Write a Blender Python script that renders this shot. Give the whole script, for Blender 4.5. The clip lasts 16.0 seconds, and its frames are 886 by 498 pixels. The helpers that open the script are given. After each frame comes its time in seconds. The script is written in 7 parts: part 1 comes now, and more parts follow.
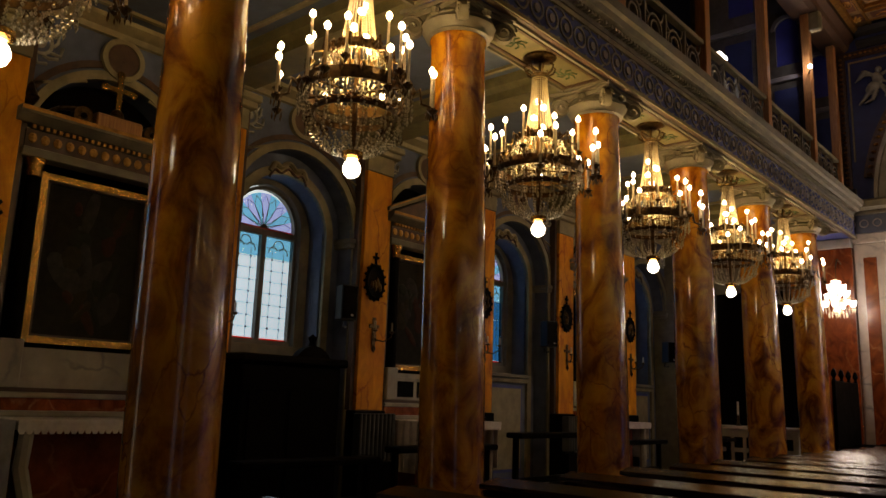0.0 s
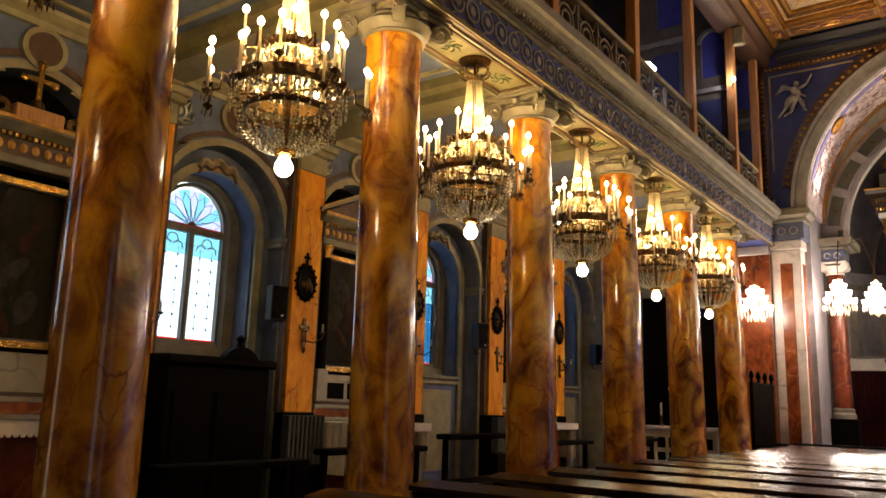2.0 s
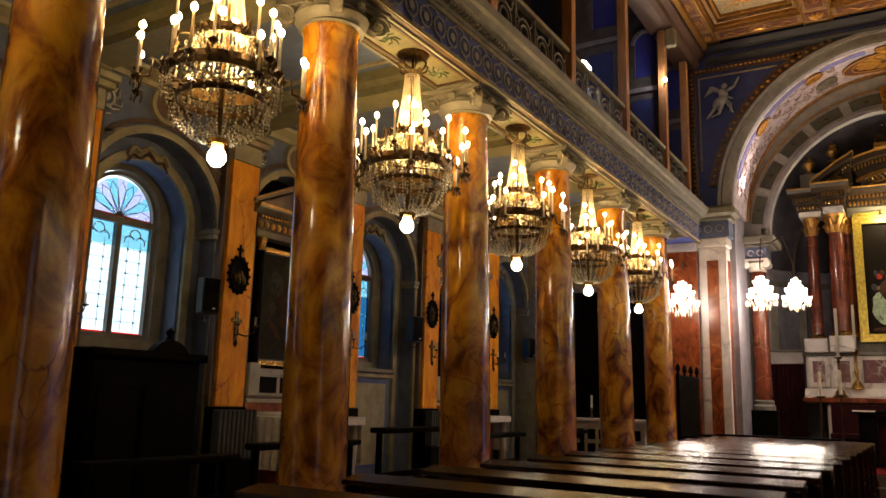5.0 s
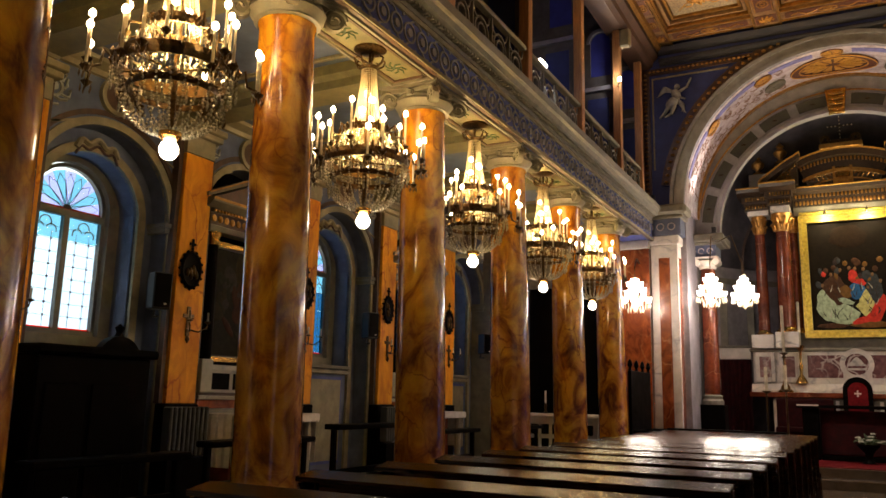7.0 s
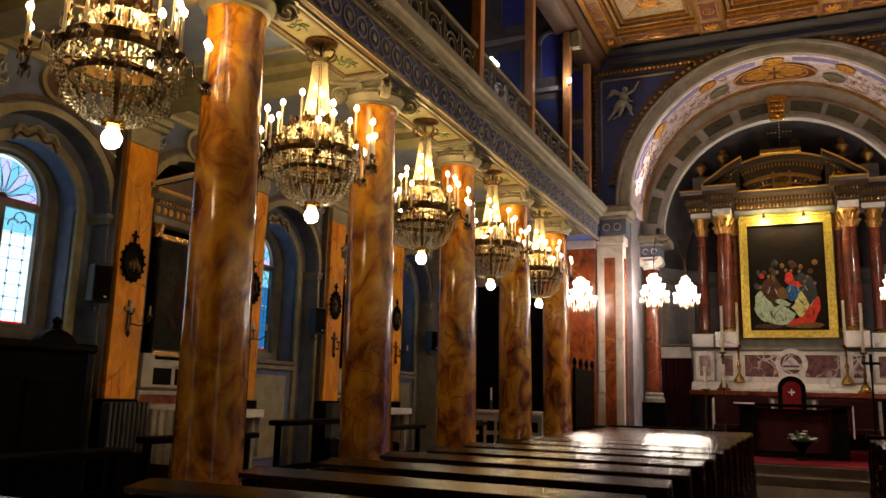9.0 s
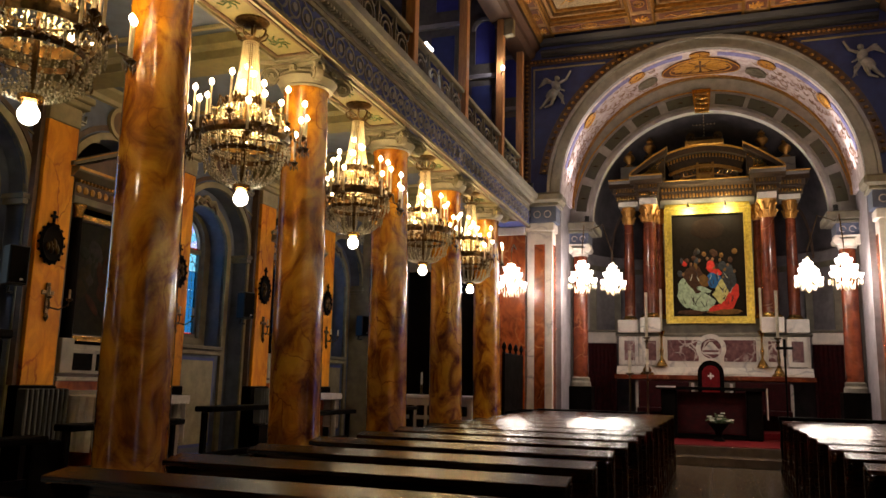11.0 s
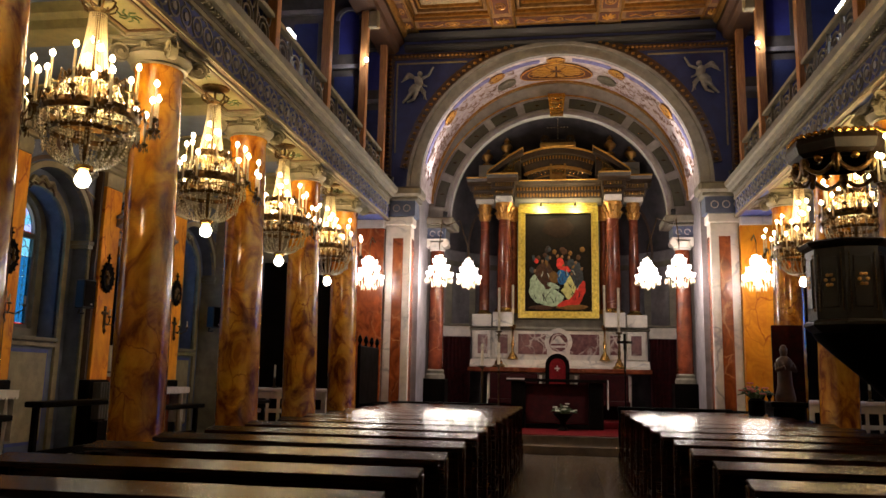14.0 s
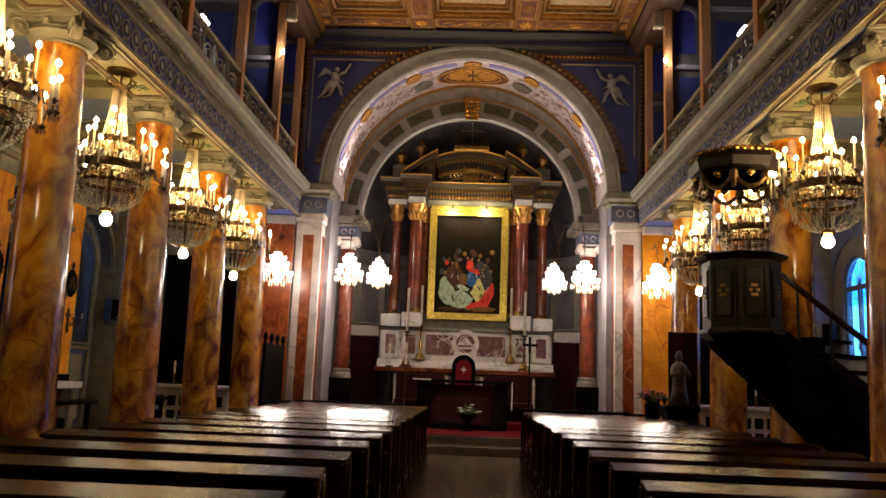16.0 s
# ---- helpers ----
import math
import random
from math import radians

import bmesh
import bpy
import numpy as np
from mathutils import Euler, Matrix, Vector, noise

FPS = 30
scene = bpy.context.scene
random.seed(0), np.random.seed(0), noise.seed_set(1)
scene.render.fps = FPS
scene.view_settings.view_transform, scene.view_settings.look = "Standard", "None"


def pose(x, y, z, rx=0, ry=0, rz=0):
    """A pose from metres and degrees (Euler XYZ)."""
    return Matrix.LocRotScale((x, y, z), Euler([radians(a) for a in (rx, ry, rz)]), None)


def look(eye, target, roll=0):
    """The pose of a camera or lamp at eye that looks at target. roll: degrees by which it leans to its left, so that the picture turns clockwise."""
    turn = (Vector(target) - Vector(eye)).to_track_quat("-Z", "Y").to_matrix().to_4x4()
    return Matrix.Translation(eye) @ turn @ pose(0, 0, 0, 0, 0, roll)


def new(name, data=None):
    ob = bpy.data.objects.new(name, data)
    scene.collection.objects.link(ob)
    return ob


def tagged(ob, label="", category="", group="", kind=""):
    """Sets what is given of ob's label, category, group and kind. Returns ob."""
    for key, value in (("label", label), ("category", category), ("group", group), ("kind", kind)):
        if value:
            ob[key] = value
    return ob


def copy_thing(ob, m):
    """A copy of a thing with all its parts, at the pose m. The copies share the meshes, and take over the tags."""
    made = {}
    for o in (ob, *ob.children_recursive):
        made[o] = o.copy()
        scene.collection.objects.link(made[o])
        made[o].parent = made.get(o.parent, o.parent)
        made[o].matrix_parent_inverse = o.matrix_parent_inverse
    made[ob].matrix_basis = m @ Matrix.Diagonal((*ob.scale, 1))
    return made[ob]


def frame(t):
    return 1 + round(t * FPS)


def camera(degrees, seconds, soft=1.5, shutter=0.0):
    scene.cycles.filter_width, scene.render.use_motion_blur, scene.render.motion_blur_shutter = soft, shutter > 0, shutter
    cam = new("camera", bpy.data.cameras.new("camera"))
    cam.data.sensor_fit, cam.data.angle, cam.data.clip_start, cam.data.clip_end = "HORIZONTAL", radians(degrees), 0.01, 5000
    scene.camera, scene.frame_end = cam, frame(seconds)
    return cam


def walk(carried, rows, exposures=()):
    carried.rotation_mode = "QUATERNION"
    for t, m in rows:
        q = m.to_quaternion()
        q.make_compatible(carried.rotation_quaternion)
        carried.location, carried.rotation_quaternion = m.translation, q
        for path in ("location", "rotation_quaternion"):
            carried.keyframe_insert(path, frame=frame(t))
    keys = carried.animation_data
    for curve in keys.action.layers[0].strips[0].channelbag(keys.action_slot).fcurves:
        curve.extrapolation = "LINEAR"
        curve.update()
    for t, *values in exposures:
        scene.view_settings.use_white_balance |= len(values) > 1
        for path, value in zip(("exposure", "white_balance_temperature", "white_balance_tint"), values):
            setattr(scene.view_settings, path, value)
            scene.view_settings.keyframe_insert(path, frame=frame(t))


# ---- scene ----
cam = camera(58.87, 16.0)
PATH = [
    (0.0, pose(0.153, 0, 1.45, 100.94, -1.93, 40.84)),
    (0.5, pose(0.153, 0, 1.45, 100.98, -1.80, 39.96)),
    (1.0, pose(0.153, 0, 1.45, 101.06, -1.81, 38.82)),
    (1.5, pose(0.153, 0, 1.45, 101.26, -1.71, 37.35)),
    (2.0, pose(0.153, 0, 1.45, 101.21, -1.80, 35.86)),
    (2.5, pose(0.153, 0, 1.45, 101.18, -1.58, 34.61)),
    (3.0, pose(0.153, 0, 1.45, 101.09, -1.64, 34.05)),
    (3.5, pose(0.153, 0, 1.45, 101.09, -1.54, 33.29)),
    (4.0, pose(0.153, 0, 1.45, 101.03, -1.47, 32.76)),
    (6.5, pose(0.153, 0, 1.45, 100.72, -1.49, 28.54)),
    (7.0, pose(0.153, 0, 1.45, 100.68, -1.29, 27.94)),
    (7.5, pose(0.153, 0, 1.45, 100.73, -1.08, 26.89)),
    (8.0, pose(0.153, 0, 1.45, 100.82, -1.24, 25.97)),
    (8.5, pose(0.153, 0, 1.45, 100.74, -1.45, 24.88)),
    (11.0, pose(0.153, 0, 1.45, 99.58, -1.34, 19.09)),
    (11.5, pose(0.153, 0, 1.45, 99.46, -1.19, 16.16)),
    (12.0, pose(0.153, 0, 1.45, 99.26, -1.16, 14.24)),
    (12.5, pose(0.153, 0, 1.45, 99.48, -1.50, 12.72)),
    (13.0, pose(0.153, 0, 1.45, 99.26, -1.33, 10.95)),
    (13.5, pose(0.153, 0, 1.45, 99.39, -1.30, 10.20)),
    (14.0, pose(0.153, 0, 1.45, 99.29, -1.18, 8.68)),
    (14.5, pose(0.153, 0, 1.45, 99.33, -1.08, 7.66)),
    (15.0, pose(0.153, 0, 1.45, 99.05, -1.19, 6.12)),
    (15.5, pose(0.153, 0, 1.45, 99.42, -2.04, 3.78)),
    (16.0, pose(0.153, 0, 1.45, 99.48, -2.17, 1.95)),
]
FADE = [(0.0, -1.0, 7300, 13), (0.3, -0.62, 7300, 13), (0.6, -0.22, 7250, 12), (0.9, 0.1, 7200, 12), (1.2, 0.40, 7150, 12), (3.0, 0.42, 7050, 11), (3.45, 0.12, 7000, 11), (7.0, 0.05, 6900, 10), (8.5, 0.05, 6900, 10), (11.0, 0.08, 6650, 10), (13.0, 0.08, 6400, 9), (16.0, 0.12, 6600, 10)]
walk(cam, PATH, FADE)

# ---- world and lamps ----
world = bpy.data.worlds.new("world")
scene.world = world
world.use_nodes = True
wn = world.node_tree.nodes
sky = wn.new("ShaderNodeTexSky")
sky.sky_type, sky.sun_disc, sky.sun_elevation, sky.sun_rotation = "NISHITA", False, radians(35), radians(200)
wn["Background"].inputs["Strength"].default_value = 0.1
world.node_tree.links.new(sky.outputs["Color"], wn["Background"].inputs["Color"])

# plan: the nave runs along y, its axis is x = 0
XK, BAY, YK = 3.807, 2.302, 4.708        # column rows, bay, one column's place along the nave
COLS = [YK + BAY * n - (0.05 if n < 0 else 0.0) for n in range(-2, 5)]
CH_Y = [YK + BAY * (n - 0.5) - 0.03 for n in range(-1, 5)]
XWS = {-1: 7.38, 1: 7.38}                # side wall faces
Z_SOF, Z_FRI, Z_COR = 4.70, 5.10, 5.36   # soffit, top of frieze, top of cornice
XF = 3.51                                # frieze face
Y_ARCH, Y_ARCH2, Y_ALT = 16.0, 17.5, 21.0
Z_CEIL = 8.86
Y_BACK = -4.5

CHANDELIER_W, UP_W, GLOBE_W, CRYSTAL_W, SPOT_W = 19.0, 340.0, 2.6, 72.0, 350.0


def lamp(name, place, watts, colour, radius):
    data = bpy.data.lights.new(name, "POINT")
    data.energy, data.color, data.shadow_soft_size = watts, colour, radius
    ob = new(name, data)
    ob.location = place
    return ob


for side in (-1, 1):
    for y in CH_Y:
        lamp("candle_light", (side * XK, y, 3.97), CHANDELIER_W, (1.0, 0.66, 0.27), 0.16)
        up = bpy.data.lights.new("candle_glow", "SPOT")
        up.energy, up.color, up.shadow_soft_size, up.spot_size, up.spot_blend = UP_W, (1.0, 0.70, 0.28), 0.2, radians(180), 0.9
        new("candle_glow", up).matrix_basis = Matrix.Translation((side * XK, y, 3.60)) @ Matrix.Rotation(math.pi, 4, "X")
        lamp("globe_light", (side * XK, y, 3.09), GLOBE_W, (1.0, 0.76, 0.45), 0.07)
    for x, y, z, k in ((2.49, 16.45, 3.55, 1.0), (1.85, 16.45, 3.48, 1.0), (3.70, 15.3, 3.32, 0.6)):
        lamp("crystal_light", (side * x, y - 0.22, z), CRYSTAL_W * k, (1.0, 0.86, 0.76), 0.12)
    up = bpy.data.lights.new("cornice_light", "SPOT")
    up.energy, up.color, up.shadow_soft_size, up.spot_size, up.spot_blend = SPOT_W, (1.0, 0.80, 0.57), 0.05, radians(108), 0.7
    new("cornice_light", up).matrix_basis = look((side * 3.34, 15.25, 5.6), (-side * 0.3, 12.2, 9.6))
    lamp("picture_light", (side * 0.45, 20.62, 6.02), 46.0, (1.0, 0.90, 0.58), 0.05)
    lamp("gallery_light", (side * 3.80, 9.95, 6.22), 12.0, (0.80, 0.88, 1.0), 0.06)
    lamp("gallery_light", (side * 3.50, 13.70, 7.40), 12.0, (0.95, 0.95, 1.0), 0.05)
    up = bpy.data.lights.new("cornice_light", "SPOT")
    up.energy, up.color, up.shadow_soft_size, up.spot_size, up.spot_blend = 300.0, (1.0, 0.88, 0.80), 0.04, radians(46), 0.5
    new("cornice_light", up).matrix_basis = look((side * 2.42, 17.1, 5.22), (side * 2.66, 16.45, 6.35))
    # unseen lamp, added behind the second arch to brighten altar and apse
    lamp("altar_light", (side * 2.62, 18.25, 5.25), 75.0, (1.0, 0.86, 0.76), 0.06)


# ---- materials ----
def mat(name, colour, rough=0.5, metal=0.0, dark=None, scale=6.0, amount=0.5, bump=0.1, bump_scale=60.0, spec=0.5, vein=None, stretch=(1, 1, 1), coat=0.0, vary=0.0, tones=None, warp_amount=0.0, through_light=0.0):
    m = bpy.data.materials.new(name)
    m.use_nodes = True
    nt = m.node_tree
    n, link = nt.nodes, nt.links.new
    b = n["Principled BSDF"]
    b.inputs["Roughness"].default_value, b.inputs["Metallic"].default_value = rough, metal
    b.inputs["Specular IOR Level"].default_value = spec
    b.inputs["Coat Weight"].default_value = coat
    b.inputs["Coat Roughness"].default_value = 0.08
    tc = n.new("ShaderNodeTexCoord")
    mp = n.new("ShaderNodeMapping")
    mp.inputs["Scale"].default_value = stretch
    geo = n.new("ShaderNodeNewGeometry")
    link(geo.outputs["Position"], mp.inputs["Vector"])
    no = n.new("ShaderNodeTexNoise")
    no.inputs["Scale"].default_value, no.inputs["Detail"].default_value, no.inputs["Roughness"].default_value = scale, 6.0, 0.6
    link(mp.outputs["Vector"], no.inputs["Vector"])
    ramp = n.new("ShaderNodeValToRGB")
    ramp.color_ramp.elements[0].position, ramp.color_ramp.elements[1].position = 0.5 - amount * 0.35, 0.5 + amount * 0.35
    d = dark or tuple(c * 0.6 for c in colour)
    ramp.color_ramp.elements[0].color, ramp.color_ramp.elements[1].color = (*d, 1), (*colour, 1)
    no.inputs["Distortion"].default_value = warp_amount
    for pos, c in (tones or ()):
        e = ramp.color_ramp.elements.new(pos)
        e.color = (*c, 1)
    link(no.outputs["Fac"], ramp.inputs["Fac"])
    out = ramp.outputs["Color"]
    if vein:
        warp = n.new("ShaderNodeTexNoise")
        warp.inputs["Scale"].default_value, warp.inputs["Detail"].default_value = 1.6, 8.0
        link(mp.outputs["Vector"], warp.inputs["Vector"])
        mix = n.new("ShaderNodeMix")
        mix.data_type = "VECTOR"
        mix.inputs["Factor"].default_value = 0.45
        link(mp.outputs["Vector"], mix.inputs["A"])
        link(warp.outputs["Color"], mix.inputs["B"])
        vo = n.new("ShaderNodeTexVoronoi")
        vo.feature = "DISTANCE_TO_EDGE"
        vo.inputs["Scale"].default_value = vein[1]
        link(mix.outputs["Result"], vo.inputs["Vector"])
        vr = n.new("ShaderNodeValToRGB")
        vr.color_ramp.elements[0].position, vr.color_ramp.elements[1].position = 0.0, vein[2]
        vr.color_ramp.elements[0].color, vr.color_ramp.elements[1].color = (1, 1, 1, 1), (0, 0, 0, 1)
        link(vo.outputs["Distance"], vr.inputs["Fac"])
        thin = n.new("ShaderNodeMath")
        thin.operation = "MULTIPLY"
        thin.use_clamp = True
        link(vr.outputs["Color"], thin.inputs[0])
        wr = n.new("ShaderNodeMapRange")
        wr.inputs["From Min"].default_value, wr.inputs["From Max"].default_value, wr.inputs["To Max"].default_value = 0.42, 0.62, 1.0
        link(warp.outputs["Fac"], wr.inputs["Value"])
        link(wr.outputs["Result"], thin.inputs[1])
        cm = n.new("ShaderNodeMix")
        cm.data_type = "RGBA"
        link(thin.outputs["Value"], cm.inputs["Factor"])
        link(out, cm.inputs["A"])
        cm.inputs["B"].default_value = (*vein[0], 1)
        out = cm.outputs["Result"]
    if vary:
        info = n.new("ShaderNodeObjectInfo")
        hv = n.new("ShaderNodeHueSaturation")
        mr = n.new("ShaderNodeMapRange")
        mr.inputs["To Min"].default_value, mr.inputs["To Max"].default_value = 1 - vary, 1 + vary
        link(info.outputs["Random"], mr.inputs["Value"])
        link(mr.outputs["Result"], hv.inputs["Value"])
        link(out, hv.inputs["Color"])
        out = hv.outputs["Color"]
    link(out, b.inputs["Base Color"])
    if bump:
        fine = n.new("ShaderNodeTexNoise")
        fine.inputs["Scale"].default_value, fine.inputs["Detail"].default_value = bump_scale, 4.0
        link(mp.outputs["Vector"], fine.inputs["Vector"])
        bp = n.new("ShaderNodeBump")
        bp.inputs["Strength"].default_value, bp.inputs["Distance"].default_value = bump, 0.01
        link(fine.outputs["Fac"], bp.inputs["Height"])
        link(bp.outputs["Normal"], b.inputs["Normal"])
        rr = n.new("ShaderNodeMapRange")
        rr.inputs["To Min"].default_value, rr.inputs["To Max"].default_value = max(0.02, rough * 0.8), min(1, rough * 1.25)
        link(no.outputs["Fac"], rr.inputs["Value"])
        link(rr.outputs["Result"], b.inputs["Roughness"])
    if through_light:
        tl = n.new("ShaderNodeBsdfTranslucent")
        link(out, tl.inputs["Color"])
        ms = n.new("ShaderNodeMixShader")
        ms.inputs["Fac"].default_value = through_light
        link(b.outputs["BSDF"], ms.inputs[1])
        link(tl.outputs["BSDF"], ms.inputs[2])
        link(ms.outputs["Shader"], n["Material Output"].inputs["Surface"])
    return m


def glow(name, colour, strength, sampled=False):
    m = bpy.data.materials.new(name)
    m.use_nodes = True
    b = m.node_tree.nodes["Principled BSDF"]
    b.inputs["Base Color"].default_value = (*colour, 1)
    b.inputs["Emission Color"].default_value = (*colour, 1)
    b.inputs["Emission Strength"].default_value = strength
    if not sampled:
        m.cycles.emission_sampling = "NONE"
    return m


def pane_glass(name, colour):
    m = bpy.data.materials.new(name)
    m.use_nodes = True
    nt = m.node_tree
    n, link = nt.nodes, nt.links.new
    tr = n.new("ShaderNodeBsdfTransparent")
    tr.inputs["Color"].default_value = (*colour, 1)
    b = n["Principled BSDF"]
    b.inputs["Base Color"].default_value = (*colour, 1)
    b.inputs["Roughness"].default_value = 0.15
    mix = n.new("ShaderNodeMixShader")
    mix.inputs["Fac"].default_value = 0.12
    link(tr.outputs["BSDF"], mix.inputs[1])
    link(b.outputs["BSDF"], mix.inputs[2])
    link(mix.outputs["Shader"], n["Material Output"].inputs["Surface"])
    return m


M_COL = mat("orange_marble", (0.62, 0.285, 0.020), 0.16, dark=(0.06, 0.014, 0.002), scale=3.4, amount=0.7, bump=0.02, bump_scale=30, vein=((0.16, 0.036, 0.004), 4.6, 0.026), stretch=(1.25, 1.25, 0.75), coat=0.1, tones=((0.36, (0.14, 0.035, 0.004)), (0.46, (0.30, 0.102, 0.008)), (0.56, (0.46, 0.19, 0.013))), warp_amount=0.9)
M_PIL = mat("orange_pilaster_marble", (0.88, 0.38, 0.022), 0.5, dark=(0.46, 0.12, 0.008), scale=2.6, amount=0.75, bump=0.03, vein=((0.34, 0.06, 0.008), 3.4, 0.035), stretch=(1, 1.6, 0.7), spec=0.15, vary=0.06, warp_amount=1.4)
M_RED = mat("red_marble", (0.36, 0.085, 0.022), 0.24, dark=(0.10, 0.018, 0.007), scale=4.2, amount=0.6, bump=0.02, vein=((0.42, 0.17, 0.07), 2.8, 0.03), stretch=(1, 1, 0.7), coat=0.2, warp_amount=1.2)
M_PURPLE = mat("purple_marble", (0.20, 0.085, 0.085), 0.25, dark=(0.08, 0.03, 0.035), scale=7.0, bump=0.02, vein=((0.62, 0.52, 0.48), 5.0, 0.09))
M_WHITE = mat("white_marble", (0.70, 0.64, 0.57), 0.3, dark=(0.50, 0.45, 0.41), scale=3.0, bump=0.03, vein=((0.28, 0.26, 0.26), 2.4, 0.05))
M_GREY = mat("grey_painted_stone", (0.19, 0.165, 0.12), 0.6, dark=(0.11, 0.095, 0.072), scale=5.0, bump=0.15)
M_CREAM = mat("cream_stucco", (0.29, 0.24, 0.14), 0.6, dark=(0.17, 0.14, 0.08), scale=5.0, bump=0.2)
M_BLUE = mat("blue_paint", (0.058, 0.082, 0.29), 0.6, dark=(0.033, 0.046, 0.18), scale=5.0, bump=0.12)
M_NICHE = mat("bright_blue_paint", (0.045, 0.055, 0.34), 0.55, dark=(0.03, 0.035, 0.22), scale=4.0, bump=0.1)
M_SPANDREL = mat("deep_blue_paint", (0.028, 0.042, 0.17), 0.6, dark=(0.016, 0.024, 0.10), scale=4.0, bump=0.12)
M_BLUEGREY = mat("blue_grey_paint", (0.095, 0.115, 0.19), 0.6, dark=(0.055, 0.068, 0.12), scale=5.0, bump=0.12)
M_VIOLET = mat("violet_grey_plaster", (0.27, 0.245, 0.265), 0.65, dark=(0.16, 0.145, 0.16), scale=4.0, bump=0.12)
M_LILAC = mat("painted_lilac_plaster", (0.58, 0.52, 0.54), 0.6, dark=(0.33, 0.25, 0.25), scale=9.0, bump=0.15)
M_VIOLETBLUE = mat("violet_blue_paint", (0.19, 0.19, 0.45), 0.6, dark=(0.11, 0.10, 0.26), scale=9.0, bump=0.12)
M_BROWN = mat("brown_paint", (0.085, 0.04, 0.02), 0.5, dark=(0.04, 0.018, 0.010), scale=8.0, bump=0.1)
# altar entablature bodies: shade on the dark gilding is put into this colour
M_SHADE = mat("shaded_gilt_wood", (0.05, 0.026, 0.012), 0.45, dark=(0.02, 0.011, 0.006), scale=9.0, bump=0.2)
M_OLIVE = mat("olive_panel", (0.042, 0.040, 0.020), 0.6, dark=(0.024, 0.022, 0.013), scale=8.0, bump=0.1)
M_STONE = mat("cool_grey_stone", (0.27, 0.255, 0.25), 0.6, dark=(0.17, 0.16, 0.16), scale=5.0, bump=0.15)
M_GOLD = mat("gilding", (0.72, 0.43, 0.11), 0.24, 0.95, dark=(0.16, 0.075, 0.02), scale=22.0, amount=0.8, bump=0.5, bump_scale=70)
M_YGOLD = mat("bright_gilt_frame", (0.90, 0.70, 0.13), 0.32, 0.6, dark=(0.32, 0.20, 0.03), scale=14.0, amount=0.8, bump=0.4, bump_scale=50)
M_BRASS = mat("old_brass", (0.15, 0.09, 0.035), 0.3, 0.9, dark=(0.035, 0.02, 0.009), scale=25.0, bump=0.2)
M_SOFFIT = mat("olive_painted_soffit", (0.17, 0.145, 0.070), 0.6, dark=(0.10, 0.085, 0.042), scale=7.0, bump=0.15)
M_WOOD = mat("dark_pew_wood", (0.032, 0.012, 0.005), 0.16, dark=(0.011, 0.004, 0.002), scale=4.0, bump=0.08, stretch=(1, 14, 14), spec=0.26, vary=0.25)
# dark wood lowered to near black, so its colour carries the dim aisles' shade
M_DARK = mat("shaded_black_wood", (0.0028, 0.0018, 0.0012), 0.55, dark=(0.0014, 0.001, 0.0008), scale=6.0, bump=0.1, spec=0.03)
M_PULPIT = mat("dark_carved_oak", (0.009, 0.005, 0.0028), 0.4, dark=(0.004, 0.0022, 0.0015), scale=6.0, bump=0.15, stretch=(4, 4, 1), spec=0.2)
# pulpit canopy soffit: shade under the canopy painted as blacker wood
M_UNDERSHADE = mat("shaded_soffit_wood", (0.002, 0.0014, 0.001), 0.7, bump=0.1, spec=0.0)
M_POST = mat("brown_post_wood", (0.48, 0.23, 0.08), 0.45, dark=(0.28, 0.115, 0.045), scale=5.0, bump=0.1, stretch=(12, 12, 1))
M_COFFER = mat("carved_brown_wood", (0.28, 0.155, 0.06), 0.45, dark=(0.12, 0.06, 0.025), scale=9.0, bump=0.3, bump_scale=40)
M_COFGOLD = mat("dull_gold_wood", (0.62, 0.33, 0.085), 0.36, 0.85, dark=(0.20, 0.09, 0.025), scale=12.0, amount=0.8, bump=0.5, bump_scale=50)
M_FLOOR = mat("beige_floor_stone", (0.125, 0.094, 0.066), 0.2, dark=(0.07, 0.052, 0.036), scale=3.0, bump=0.05, vary=0.15)
M_JOINT = mat("floor_joint", (0.08, 0.06, 0.045), 0.8)
M_CARPET = mat("red_carpet", (0.15, 0.007, 0.010), 0.9, dark=(0.08, 0.004, 0.006), scale=30.0, bump=0.5, bump_scale=300, spec=0.1)
M_VELVET = mat("dark_red_velvet", (0.034, 0.0025, 0.0035), 0.8, dark=(0.013, 0.001, 0.0015), scale=10.0, bump=0.3, spec=0.15)
M_CLOTH = mat("white_altar_cloth", (0.66, 0.60, 0.55), 0.85, dark=(0.52, 0.46, 0.42), scale=12.0, bump=0.3, bump_scale=120)
M_WAX = mat("candle_wax", (0.88, 0.80, 0.64), 0.5, bump=0.0, through_light=0.6)
# grey radiator paint, darkened to carry the shade low in the aisle
M_RADIATOR = mat("shaded_radiator_paint", (0.05, 0.05, 0.045), 0.6, bump=0.1)
# vault and half dome plaster: the chancel's shade is put into these dark colours
M_NIGHT = mat("near_black_plaster", (0.024, 0.021, 0.024), 0.7, dark=(0.010, 0.009, 0.011), scale=3.0, bump=0.12)
M_DUSK = mat("shaded_violet_plaster", (0.085, 0.075, 0.085), 0.7, dark=(0.035, 0.031, 0.037), scale=3.0, bump=0.12)
M_SCROLL = mat("russet_paint", (0.33, 0.20, 0.15), 0.6, bump=0.1)
M_BLACK = mat("black_plastic", (0.005, 0.005, 0.0055), 0.45, bump=0.1)
M_LEAD = mat("window_lead", (0.03, 0.03, 0.03), 0.5, bump=0.0)
